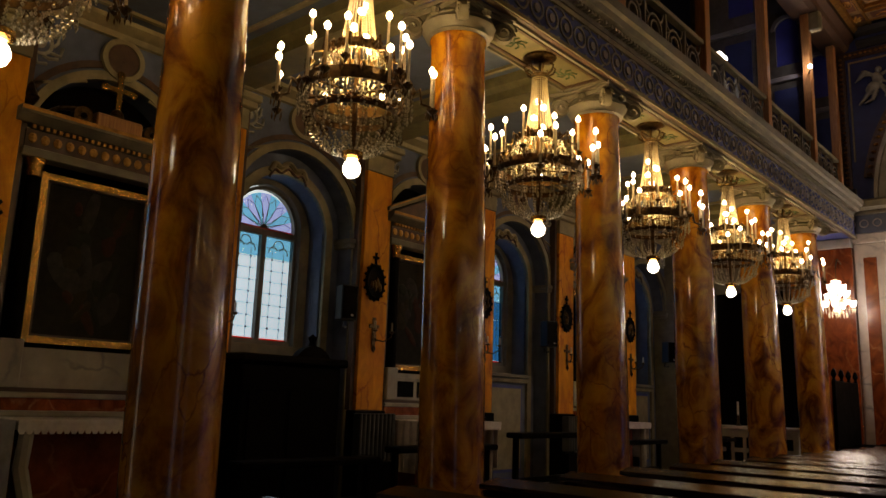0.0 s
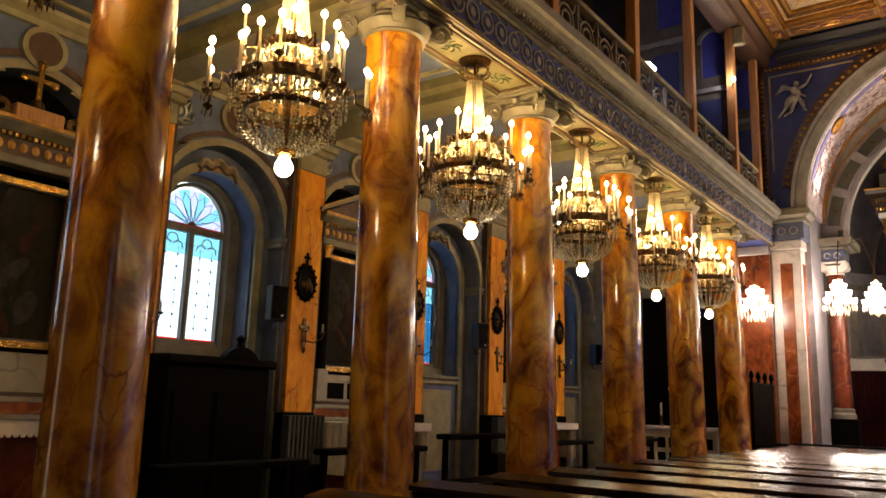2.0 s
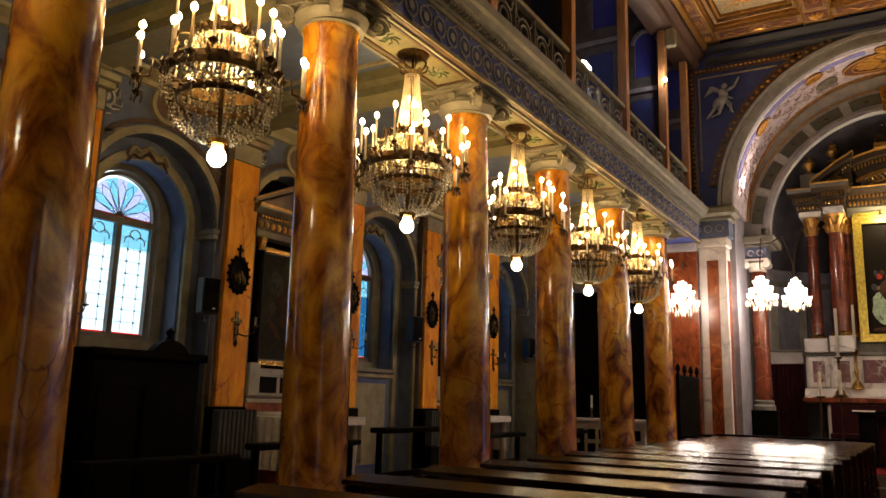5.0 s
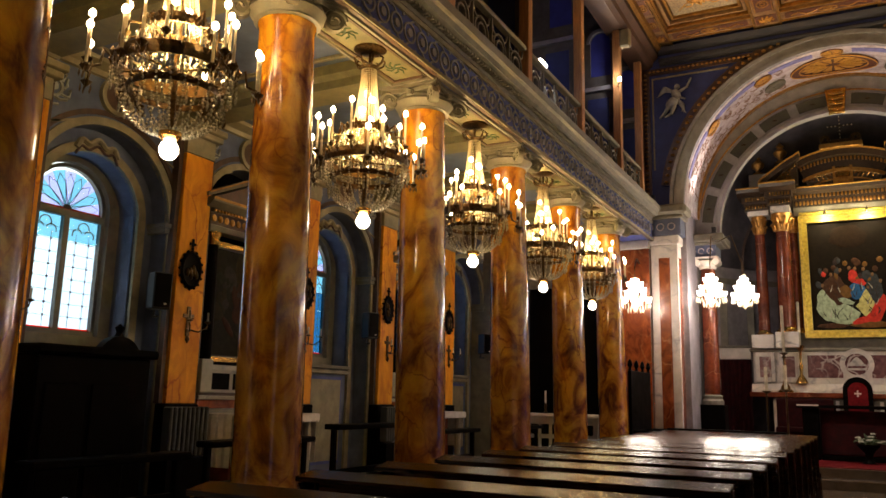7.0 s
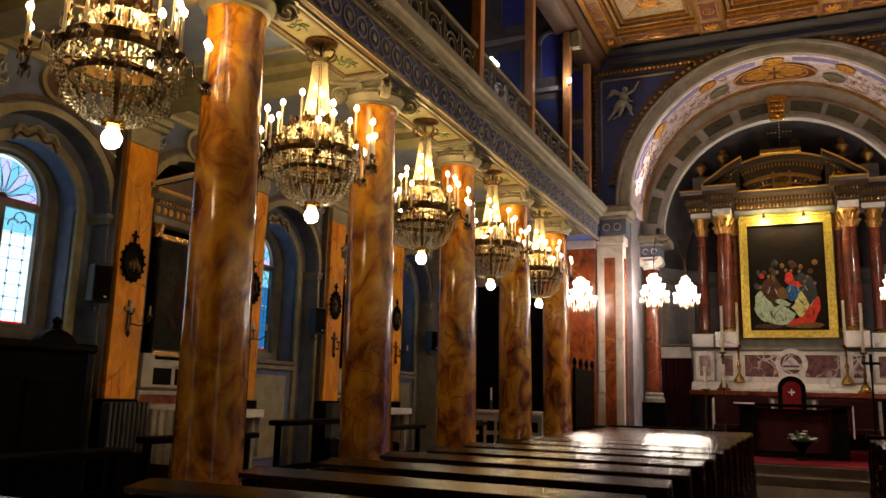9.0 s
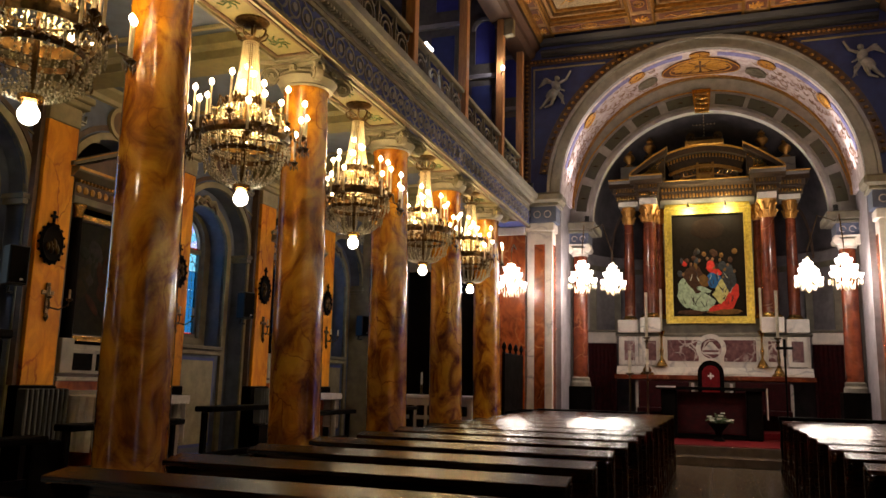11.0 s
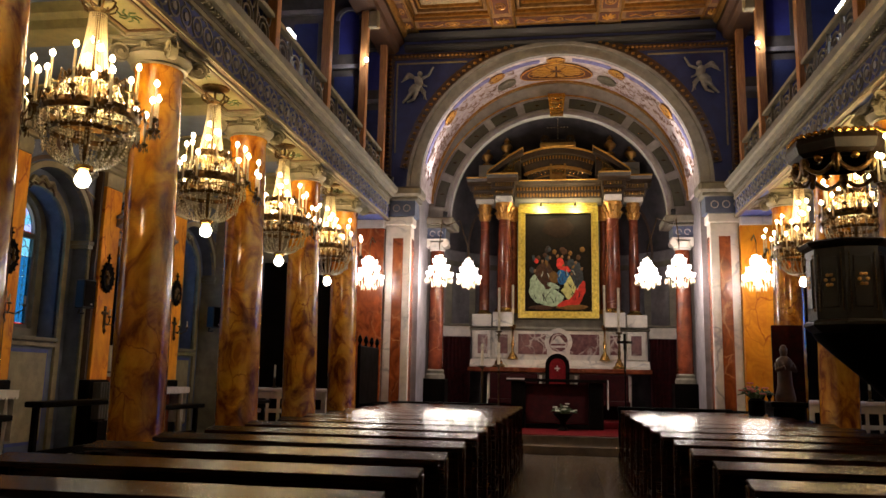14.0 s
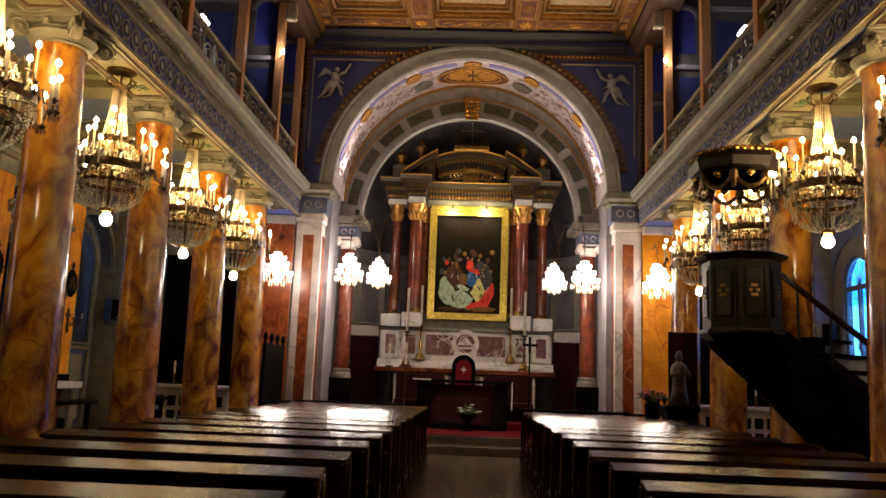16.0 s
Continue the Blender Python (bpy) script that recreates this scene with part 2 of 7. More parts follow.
M_WINFRAME = mat("grey_window_frame", (0.15, 0.14, 0.12), 0.55, bump=0.1)
M_LEAF = mat("flower_leaf", (0.05, 0.09, 0.03), 0.6, bump=0.2)
M_PETAL = mat("white_flower", (0.7, 0.72, 0.6), 0.7, bump=0.0)
M_PINK = mat("pink_flower", (0.55, 0.12, 0.12), 0.7, bump=0.0)
M_STATUE = mat("painted_statue", (0.06, 0.022, 0.014), 0.5, dark=(0.025, 0.012, 0.009), scale=7.0, bump=0.1)
# darker copy of the white marble, standing in for dim light at the side altars
M_DIMWHITE = mat("dimmed_white_marble", (0.36, 0.31, 0.235), 0.35, dark=(0.22, 0.19, 0.15), scale=3.0, bump=0.03, vein=((0.14, 0.13, 0.12), 2.4, 0.05))
M_OXBLOOD = mat("oxblood_marble", (0.20, 0.042, 0.016), 0.2, dark=(0.07, 0.014, 0.006), scale=3.4, bump=0.03, vein=((0.25, 0.09, 0.04), 2.4, 0.03))
M_FIGURE = mat("pale_relief", (0.36, 0.35, 0.32), 0.6, dark=(0.20, 0.19, 0.17), scale=9.0, bump=0.2)
M_CRYSTAL = mat("crystal_bead", (0.88, 0.82, 0.66), 0.08, 0.0, dark=(0.55, 0.47, 0.32), scale=60.0, amount=0.6, bump=0.0, spec=1.0, through_light=0.55)
M_BASKET = mat("clear_cut_glass", (0.80, 0.74, 0.60), 0.06, 0.0, dark=(0.10, 0.085, 0.06), scale=60.0, amount=0.5, bump=0.0, spec=1.0, through_light=0.35)
M_CORN = mat("smoke_grey_stone", (0.12, 0.105, 0.095), 0.6, dark=(0.06, 0.05, 0.045), scale=5.0, bump=0.15)
M_PGOLD = mat("gold_leaf_paint", (0.78, 0.42, 0.07), 0.42, 0.35, dark=(0.26, 0.10, 0.02), scale=26.0, amount=0.8, bump=0.3, bump_scale=60)
M_MAROON = mat("maroon_paint", (0.12, 0.032, 0.014), 0.55, dark=(0.05, 0.014, 0.008), scale=9.0, bump=0.12)
M_SCROLLWORK = mat("pale_carved_scrollwork", (0.42, 0.31, 0.17), 0.5, 0.1, dark=(0.10, 0.06, 0.03), scale=11.0, amount=0.45, bump=0.8, bump_scale=26, warp_amount=2.5)
M_FIELD = mat("dark_gilded_wood", (0.20, 0.09, 0.025), 0.35, 0.6, dark=(0.05, 0.022, 0.01), scale=16.0, amount=0.8, bump=0.6, bump_scale=35)
M_BULB = glow("candle_bulb", (1.0, 0.76, 0.44), 45.0)
M_GLOBE = glow("frosted_globe", (1.0, 0.88, 0.64), 25.0)
M_CUP = glow("lit_glass_cup", (1.0, 0.92, 0.88), 9.0)
M_SHINE = glow("lit_crystal_shade", (1.0, 0.90, 0.80), 45.0)
M_DAY = glow("daylight", (0.80, 0.93, 1.0), 1.7, True)
M_DAYBLUE = glow("blue_evening_light", (0.05, 0.30, 0.9), 7.5, True)
# clear panes tinted dark blue in place of dimmer daylight behind far windows
G_DEEP = pane_glass("dimmed_blue_pane", (0.13, 0.36, 0.55))
G_CLEAR, G_BLUE, G_RED, G_VIOLET = pane_glass("clear_pane", (0.9, 0.95, 1.0)), pane_glass("blue_pane", (0.45, 0.74, 0.88)), pane_glass("red_pane", (0.75, 0.06, 0.05)), pane_glass("violet_pane", (0.70, 0.72, 0.95))


# ---- mesh helpers ----
def link_mesh(name, bm, material, parent=None, label="", smooth=False):
    me = bpy.data.meshes.new(name)
    bmesh.ops.recalc_face_normals(bm, faces=bm.faces)
    if smooth:
        for f in bm.faces:
            f.smooth = True
    bm.to_mesh(me)
    bm.free()
    me.materials.append(material)
    ob = new(name, me)
    if smooth:
        me.set_sharp_from_angle(angle=radians(40))
    if parent is not None:
        ob.parent = parent
    if name in ("crystal_fringe", "carving", "dentil_strip", "middle_dentil_strip", "segment_dentil_strip", "bead_cone", "bead_basket", "dentils", "middle_dentils", "segment_dentils", "capital", "gilt_cresting", "frieze_carving", "gilt_column", "leaf_carving", "lead", "carved_edge"):
        ob["kind"] = "stuff"
    if label:
        ob["label"] = label
    return ob


def part(name, bm, material, parent, label="", smooth=False):
    return link_mesh(name, bm, material, parent, label, smooth)


def thing(name, place, label, category, group="", kind=""):
    ob = new(name)
    ob.empty_display_size = 0.1
    ob.matrix_basis = place if isinstance(place, Matrix) else Matrix.Translation(place)
    return tagged(ob, label, category, group, kind)


def solid(name, bm, material, label, category="", kind="structure", smooth=False):
    return tagged(link_mesh(name, bm, material, None, "", smooth), label, category, "", kind)


def B(*boxes, bevel=0.0, bm=None):
    """A mesh of boxes given as (x0, x1, y0, y1, z0, z1)."""
    bm = bm or bmesh.new()
    for x0, x1, y0, y1, z0, z1 in boxes:
        vs = [bm.verts.new((x, y, z)) for x in (x0, x1) for y in (y0, y1) for z in (z0, z1)]
        for a in ((0, 1, 3, 2), (4, 6, 7, 5), (0, 4, 5, 1), (2, 3, 7, 6), (0, 2, 6, 4), (1, 5, 7, 3)):
            bm.faces.new([vs[i] for i in a])
    if bevel:
        bmesh.ops.bevel(bm, geom=list(bm.edges), offset=bevel, segments=1, affect="EDGES", clamp_overlap=True)
    return bm


def L(profile, segs=24, centre=(0, 0, 0), bm=None):
    """Turned about z: profile of (radius, z)."""
    bm = bm or bmesh.new()
    cx, cy, cz = centre
    rings = []
    for r, z in profile:
        if r < 1e-5:
            rings.append([bm.verts.new((cx, cy, cz + z))])
        else:
            rings.append([bm.verts.new((cx + r * math.cos(2 * math.pi * i / segs), cy + r * math.sin(2 * math.pi * i / segs), cz + z)) for i in range(segs)])
    for a, b in zip(rings, rings[1:]):
        for i in range(segs):
            j = (i + 1) % segs
            if len(a) == 1 and len(b) == 1:
                break
            if len(a) == 1:
                bm.faces.new((a[0], b[i], b[j]))
            elif len(b) == 1:
                bm.faces.new((a[i], a[j], b[0]))
            else:
                bm.faces.new((a[i], a[j], b[j], b[i]))
    for ring, flip in ((rings[0], True), (rings[-1], False)):
        if len(ring) > 2 and profile[0] != profile[-1]:
            bm.faces.new(ring[::-1] if flip else ring)
    return bm


def T(points, r, segs=6, bm=None, closed=False, taper=1.0):
    """A round bar along points."""
    bm = bm or bmesh.new()
    pts = [Vector(p) for p in points]
    rings, up = [], Vector((0.13, 0.21, 0.97))
    for i, p in enumerate(pts):
        a = pts[i - 1] if i or closed else p
        b = pts[(i + 1) % len(pts)] if i < len(pts) - 1 or closed else p
        d = (b - a).normalized()
        u = d.cross(up)
        if u.length < 1e-3:
            u = d.cross(Vector((1, 0, 0)))
        u.normalize()
        v = d.cross(u)
        rr = r * (1 + (taper - 1) * i / max(1, len(pts) - 1))
        rings.append([bm.verts.new(p + (u * math.cos(2 * math.pi * k / segs) + v * math.sin(2 * math.pi * k / segs)) * rr) for k in range(segs)])
    pairs = list(zip(rings, rings[1:])) + ([(rings[-1], rings[0])] if closed else [])
    for a, b in pairs:
        for k in range(segs):
            bm.faces.new((a[k], a[(k + 1) % segs], b[(k + 1) % segs], b[k]))
    if not closed:
        bm.faces.new(rings[0][::-1])
        bm.faces.new(rings[-1])
    return bm


def P(profile, axis, a, b, bm=None):
    """A closed profile drawn along an axis from a to b: 'y' takes (x, z) pairs, 'x' takes (y, z), 'z' takes (x, y)."""
    bm = bm or bmesh.new()

    def put(u, v, w):
        return {"y": (u, w, v), "x": (w, u, v), "z": (u, v, w)}[axis]
    r0 = [bm.verts.new(put(u, v, a)) for u, v in profile]
    r1 = [bm.verts.new(put(u, v, b)) for u, v in profile]
    n = len(profile)
    for i in range(n):
        bm.faces.new((r0[i], r0[(i + 1) % n], r1[(i + 1) % n], r1[i]))
    bm.faces.new(r0[::-1])
    bm.faces.new(r1)
    return bm


def arc(cu, cv, r, a0=0.0, a1=180.0, n=24):
    return [(cu + r * math.cos(radians(a0 + (a1 - a0) * i / n)), cv + r * math.sin(radians(a0 + (a1 - a0) * i / n))) for i in range(n + 1)]


def band(cu, cv, r0, r1, axis, a, b, a0=0.0, a1=180.0, n=28, bm=None):
    """An arched band of square section: 'y' lies in the xz plane, 'x' in the yz plane, between depths a and b."""
    bm = bm or bmesh.new()

    def put(u, v, w):
        return {"y": (u, w, v), "x": (w, u, v)}[axis]
    inner, outer = arc(cu, cv, r0, a0, a1, n), arc(cu, cv, r1, a0, a1, n)
    q = [[bm.verts.new(put(*p, w)) for p in ps] for ps, w in ((inner, a), (outer, a), (outer, b), (inner, b))]
    for i in range(n):
        for k in range(4):
            bm.faces.new((q[k][i], q[k][i + 1], q[(k + 1) % 4][i + 1], q[(k + 1) % 4][i]))
    if a1 - a0 < 359:
        for i in (0, n):
            bm.faces.new([q[k][i] for k in range(4)])
    return bm


def arch_wall(axis, u0, u1, v0, v1, cu, spring, r, a, b, n=28, bottom=None):
    """A wall between depths a and b with one arched opening that reaches down to bottom (default: the wall's foot)."""
    bm = bmesh.new()

    def put(u, v, w):
        return {"y": (u, w, v), "x": (w, u, v)}[axis]
    foot = v0 if bottom is None else bottom
    curve = [(cu + r, foot)] + arc(cu, spring, r, 0, 180, n) + [(cu - r, foot)]
    m = len(curve)
    edge = []
    for i, (u, v) in enumerate(curve):
        if i == 0:
            edge.append((u1, foot))
        elif i == m - 1:
            edge.append((u0, foot))
        else:
            f = (i - 1) / (m - 3)
            d = f * ((v1 - spring) * 2 + (u1 - u0))
            if d <= v1 - spring:
                edge.append((u1, spring + d))
            elif d <= v1 - spring + u1 - u0:
                edge.append((u1 - (d - (v1 - spring)), v1))
            else:
                edge.append((u0, v1 - (d - (v1 - spring) - (u1 - u0))))
    c0, c1 = [bm.verts.new(put(*p, a)) for p in curve], [bm.verts.new(put(*p, b)) for p in curve]
    e0, e1 = [bm.verts.new(put(*p, a)) for p in edge], [bm.verts.new(put(*p, b)) for p in edge]
    for i in range(m - 1):
        bm.faces.new((c0[i], c0[i + 1], e0[i + 1], e0[i]))
        bm.faces.new((c1[i], e1[i], e1[i + 1], c1[i + 1]))
        bm.faces.new((c0[i], c1[i], c1[i + 1], c0[i + 1]))
        bm.faces.new((e0[i], e0[i + 1], e1[i + 1], e1[i]))
    # corners of the outline that the fan cuts off
    for uu in (u0, u1):
        near = min(range(m), key=lambda i: (edge[i][0] - uu) ** 2 + (edge[i][1] - v1) ** 2)
        for k in (near - 1, near):
            p, q = edge[k], edge[k + 1]
            if abs(p[0] - q[0]) > 1e-6 and abs(p[1] - q[1]) > 1e-6:
                for es, w in ((e0, a), (e1, b)):
                    bm.faces.new((es[k], es[k + 1], bm.verts.new(put(uu, v1, w))))
    if foot > v0 + 1e-4:
        bmesh.ops.recalc_face_normals(bm, faces=bm.faces)
        box = {"y": (u0, u1, a, b, v0, foot), "x": (a, b, u0, u1, v0, foot)}[axis]
        B(box, bm=bm)
    return bm


# ---- large structure ----
solid("floor", B((-7.9, 7.9, Y_BACK, 24.5, -0.2, -0.012)), M_JOINT, "dark bed of the stone floor under the slabs", "floor")
solid("ceiling", B((-8.3, 8.3, Y_BACK, 24.5, Z_CEIL + 0.3, Z_CEIL + 0.5)), M_COFFER, "dark brown timber ceiling boards above the coffers", "ceiling")
solid("wall_south", B((-8.3, 8.3, Y_BACK - 0.3, Y_BACK, 0, Z_CEIL + 0.3)), M_GREY, "plain grey plastered entrance wall", "wall")
solid("wall_north", B((-8.3, 8.3, 24.5, 24.8, 0, Z_CEIL + 0.3)), M_GREY, "plain grey plastered wall behind the chancel", "wall")

AISLE_Z = 5.12
N_FIRST = -3
for s, tag in ((-1, "west"), (1, "east")):
    XW = XWS[s]
    # side wall, bay by bay: window bays alternate with altar bays
    for n in range(N_FIRST, 5):
        y0, y1 = YK + BAY * n, YK + BAY * (n + 1)
        yc = (y0 + y1) / 2 - (0.07 if n == -1 else 0.0)
        if n % 2 == 0:
            w = solid("wall_" + tag, arch_wall("x", y0, y1, 0, AISLE_Z, yc, 3.5, 0.93, s * XW, s * (XW + (0.26 if s < 0 else 0.029))), M_BLUEGREY, "blue-grey plastered aisle wall with a round arch", "wall")
            if s > 0:
                solid("wall_" + tag, arch_wall("x", y0, y1, 0, AISLE_Z, yc, 3.56, 0.53, s * (XW + 0.03), s * (XW + 0.2), bottom=2.06), M_GREY, "grey wall round the flush window", "wall")
                continue
            solid("wall_" + tag, arch_wall("x", y0, y1, 0, AISLE_Z, yc, 3.48, 0.68, s * (XW + 0.264), s * (XW + 0.56), bottom=1.86), M_BLUEGREY, "blue inner wall round a deep window reveal", "wall")
            solid("wall_" + tag, arch_wall("x", y0, y1, 0, AISLE_Z, yc, 3.56, 0.53, s * (XW + 0.564), s * (XW + 0.70), bottom=2.06), M_GREY, "grey outer wall round the window", "wall")
            solid("trim", band(yc, 3.5, 0.93, 1.02, "x", s * (XW - 0.03), s * (XW + 0.05)), M_CREAM, "cream arch moulding on the aisle wall", "trim")
            solid("trim", band(yc, 3.5, 1.05, 1.11, "x", s * (XW - 0.02), s * (XW + 0.04)), M_BROWN, "brown painted arch line on the aisle wall", "trim")
            solid("trim", band(yc, 3.48, 0.68, 0.79, "x", s * (XW + 0.22), s * (XW + 0.30)), M_CREAM, "cream inner arch moulding round the window recess", "trim")
            bm = bmesh.new()
            for e in (-1, 1):
                B((s * (XW + 0.22), s * (XW + 0.30), yc + e * 0.68, yc + e * 0.79, 0, 3.479), bm=bm)
            solid("trim", bm, M_CREAM, "cream upright mouldings beside the window recess", "trim")
            bm = bmesh.new()
            for e in (-1, 1):
                B((s * (XW - 0.05), s * (XW + 0.26), yc + e * 0.86, yc + e * 1.0, 3.36, 3.42), (s * (XW - 0.07), s * (XW + 0.26), yc + e * 0.84, yc + e * 1.0, 3.424, 3.48), bm=bm)
            solid("trim", bm, M_GREY, "grey impost blocks under the arch", "trim")
            bm = bmesh.new()
            for e in (-1, 1):
                B((s * (XW - 0.025), s * (XW + 0.02), yc + e * 0.93, yc + e * 0.99, 0, 3.355), bm=bm)
            solid("trim", bm, M_CREAM, "cream upright edges under the arch", "trim")
            solid("trim", B((s * (XW + 0.245), s * (XW + 0.263), yc - 0.55, yc + 0.55, 0.35, 1.74)), M_BLUE, "blue border round the panel below the window", "trim")
            solid("trim", B((s * (XW + 0.225), s * (XW + 0.2445), yc - 0.50, yc + 0.50, 0.40, 1.69)), M_CREAM, "cream panel below the window", "trim")
            solid("trim", B((s * (XW + 0.19), s * (XW + 0.263), yc - 0.66, yc + 0.66, 1.78, 1.85), bevel=0.01), M_CREAM, "cream sill band below the window", "trim")
            # wavy crest over the inner arch
            crest = [(s * (XW + 0.21), yc + 0.34 * math.sin(a), 3.48 + 0.80 * 1.0 + 0.03 * math.cos(a * 9) - 0.10 * a * a) for a in [-1 + 2 * i / 24 for i in range(25)]]
            solid("trim", T(crest, 0.035, 6), M_CREAM, "scrolled cream stucco crest over the window arch", "trim", smooth=True)
            crest2 = [(p[0], p[1], p[2] - 0.075) for p in crest]
            solid("trim", T(crest2, 0.018, 6), M_BROWN, "thin brown line under the stucco crest", "trim", smooth=True)
        else:
            solid("wall_" + tag, arch_wall("x", y0, y1, 0, AISLE_Z, yc, 3.72, 0.80, s * XW, s * (XW + 0.30)), M_BLUEGREY, "blue-grey plastered wall round a side altar", "wall")
            # niche back wall in near black: the recess's shade is in its colour
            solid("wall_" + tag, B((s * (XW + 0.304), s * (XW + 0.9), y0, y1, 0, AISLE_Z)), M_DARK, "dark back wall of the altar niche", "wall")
            solid("trim", band(yc, 3.72, 0.80, 0.89, "x", s * (XW - 0.03), s * (XW + 0.05)), M_CREAM, "cream arch moulding over the side altar", "trim")
            solid("trim", band(yc, 3.72, 0.92, 0.99, "x", s * (XW - 0.02), s * (XW + 0.03)), M_BROWN, "brown painted line over the side altar", "trim")
        # rondel and spandrel ornaments
        zr = 4.76 if n % 2 else 4.80
        bm = L([(0.0, 0), (0.165, 0), (0.165, 0.05), (0.0, 0.05)], 24)
        bm.transform(Matrix.Translation((s * (XW - 0.001), yc, zr)) @ Matrix.Rotation(-s * math.pi / 2, 4, "Y"))
        solid("trim", bm, M_BROWN, "dark red-brown round medallion on the wall", "medallion")
        solid("trim", band(yc, zr, 0.17, 0.225, "x", s * (XW - 0.06), s * XW, 0, 360), M_CREAM, "cream ring round the wall medallion", "trim")
        for e in (-1, 1):
            cy, cz = yc + e * 0.80, 4.66
            bm = band(cy, cz, 0.09, 0.12, "x", s * (XW - 0.025), s * XW, 0, 360, 18)
            band(cy, cz, 0.0, 0.05, "x", s * (XW - 0.035), s * XW, 0, 360, 10, bm)
            for k in range(10):
                a = k * 0.628
                T([(s * (XW - 0.015), cy + 0.12 * math.cos(a), cz + 0.12 * math.sin(a)), (s * (XW - 0.02), cy + (0.16 + 0.05 * (k % 2)) * math.cos(a + 0.25), cz + (0.16 + 0.05 * (k % 2)) * math.sin(a + 0.25)), (s * (XW - 0.01), cy + 0.21 * math.cos(a + 0.7), cz + 0.2 * math.sin(a + 0.7))], 0.018, 5, bm)
            solid("trim", bm, M_FIGURE, "pale leafy stucco rosette on blue ground", "ornament", smooth=True)
            bm = P([(yc + e * 0.32, 4.42), (yc + e * 1.0, 4.18), (yc + e * 1.0, 4.20), (yc + e * 0.34, 4.45)], "x", s * (XW - 0.02), s * XW)
            solid("trim", bm, M_CREAM, "cream frame line of the wall spandrel", "trim")
    # cornice of the aisle wall
    solid("trim", P([(s * XW, 4.97), (s * (XW - 0.06), 4.97), (s * (XW - 0.09), 5.02), (s * (XW - 0.2), 5.08), (s * (XW - 0.22), AISLE_Z - 0.002), (s * XW, AISLE_Z - 0.002)], "y", Y_BACK, 16), M_CREAM, "moulded cream cornice under the aisle ceiling", "cornice")
    # aisle ceiling with cross beams, gallery floor above
    solid("ceiling", B((s * 4.12, s * (XW + 0.9), Y_BACK, 16.0, AISLE_Z, Z_COR - 0.02)), M_BLUEGREY, "blue-grey painted aisle ceiling under the gallery", "ceiling")
    bm = bmesh.new()
    for y in COLS:
        P([(y - 0.2, 4.86), (y + 0.2, 4.86), (y + 0.2, 4.96), (y + 0.28, 5.0), (y + 0.28, AISLE_Z - 0.003), (y - 0.28, AISLE_Z - 0.003), (y - 0.28, 5.0), (y - 0.2, 4.96)], "x", s * 4.12, s * (XW - 0.0), bm)
    solid("ceiling_beam", bm, M_SOFFIT, "cream moulded beams across the aisle ceiling", "beam")
    bm = bmesh.new()
    for n in range(-2, 5):
        y0, y1 = YK + BAY * n + 0.42, YK + BAY * (n + 1) - 0.42
        for a, b, c, d in ((4.5, XW - 0.4, y0, y0 + 0.05), (4.5, XW - 0.4, y1 - 0.05, y1), (4.5, 4.55, y0 + 0.05, y1 - 0.05), (XW - 0.45, XW - 0.4, y0 + 0.05, y1 - 0.05)):
            B((s * a, s * b, c, d, AISLE_Z - 0.035, AISLE_Z - 0.002), bm=bm)
    solid("trim", bm, M_CREAM, "cream panel frames on the aisle ceiling", "trim")
    # architrave and frieze over the columns
    solid("wall_" + tag, B((s * XF, s * 4.11, Y_BACK, 15.99, Z_SOF, Z_COR - 0.02)), M_BLUE, "blue painted frieze wall above the columns", "frieze")
    # strips along the frieze
    bm = B((s * (XF - 0.02), s * XF, Y_BACK, 15.98, Z_SOF - 0.004, Z_SOF + 0.035), (s * (XF - 0.025), s * XF, Y_BACK, 15.98, Z_FRI - 0.05, Z_FRI - 0.002))
    solid("trim", bm, M_CREAM, "thin cream fillets along the blue frieze", "trim")
    solid("trim", B((s * (XF - 0.004), s * (XF + 0.05), Y_BACK, 15.98, Z_SOF - 0.012, Z_SOF - 0.0045)), M_BROWN, "brown line along the soffit's edge", "trim")
    bm = bmesh.new()
    y = 1.0
    k = 0
    while y < 15.7:
        zc = (Z_SOF + Z_FRI) / 2 - 0.01
        band(y, zc, 0.088, 0.108, "x", s * (XF - 0.016), s * XF, 0, 360, 14, bm)
        band(y, zc, 0.0, 0.045, "x", s * (XF - 0.02), s * XF, 0, 360, 8, bm)
        e = 1 if k % 2 else -1
        band(y + 0.12, zc + e * 0.02, 0.125, 0.145, "x", s * (XF - 0.012), s * XF, 30 if e > 0 else 210, 150 if e > 0 else 330, 8, bm)
        for q in (-1, 1):
            B((s * (XF - 0.012), s * XF, y + 0.105, y + 0.135, zc + q * 0.13, zc + q * 0.16), bm=bm)
        y += 0.24
        k += 1
    tagged(link_mesh("frieze_ornament", bm, M_STONE), "pale interlaced scroll rings along the blue frieze", "ornament", "", "stuff")
    # cornice, with a bead row under it
    solid("cornice", P([(s * XF, Z_FRI), (s * (XF - 0.04), Z_FRI), (s * (XF - 0.06), Z_FRI + 0.05), (s * (XF - 0.15), Z_FRI + 0.09), (s * (XF - 0.17), Z_FRI + 0.15), (s * (XF - 0.21), Z_FRI + 0.17), (s * (XF - 0.23), Z_COR - 0.01), (s * (XF - 0.22), Z_COR), (s * 4.11, Z_COR), (s * 4.11, Z_COR - 0.018), (s * XF, Z_COR - 0.018)], "y", Y_BACK, 15.75), M_GREY, "grey-brown moulded stone cornice of the gallery", "cornice")
    bm = bmesh.new()
    y = 1.0
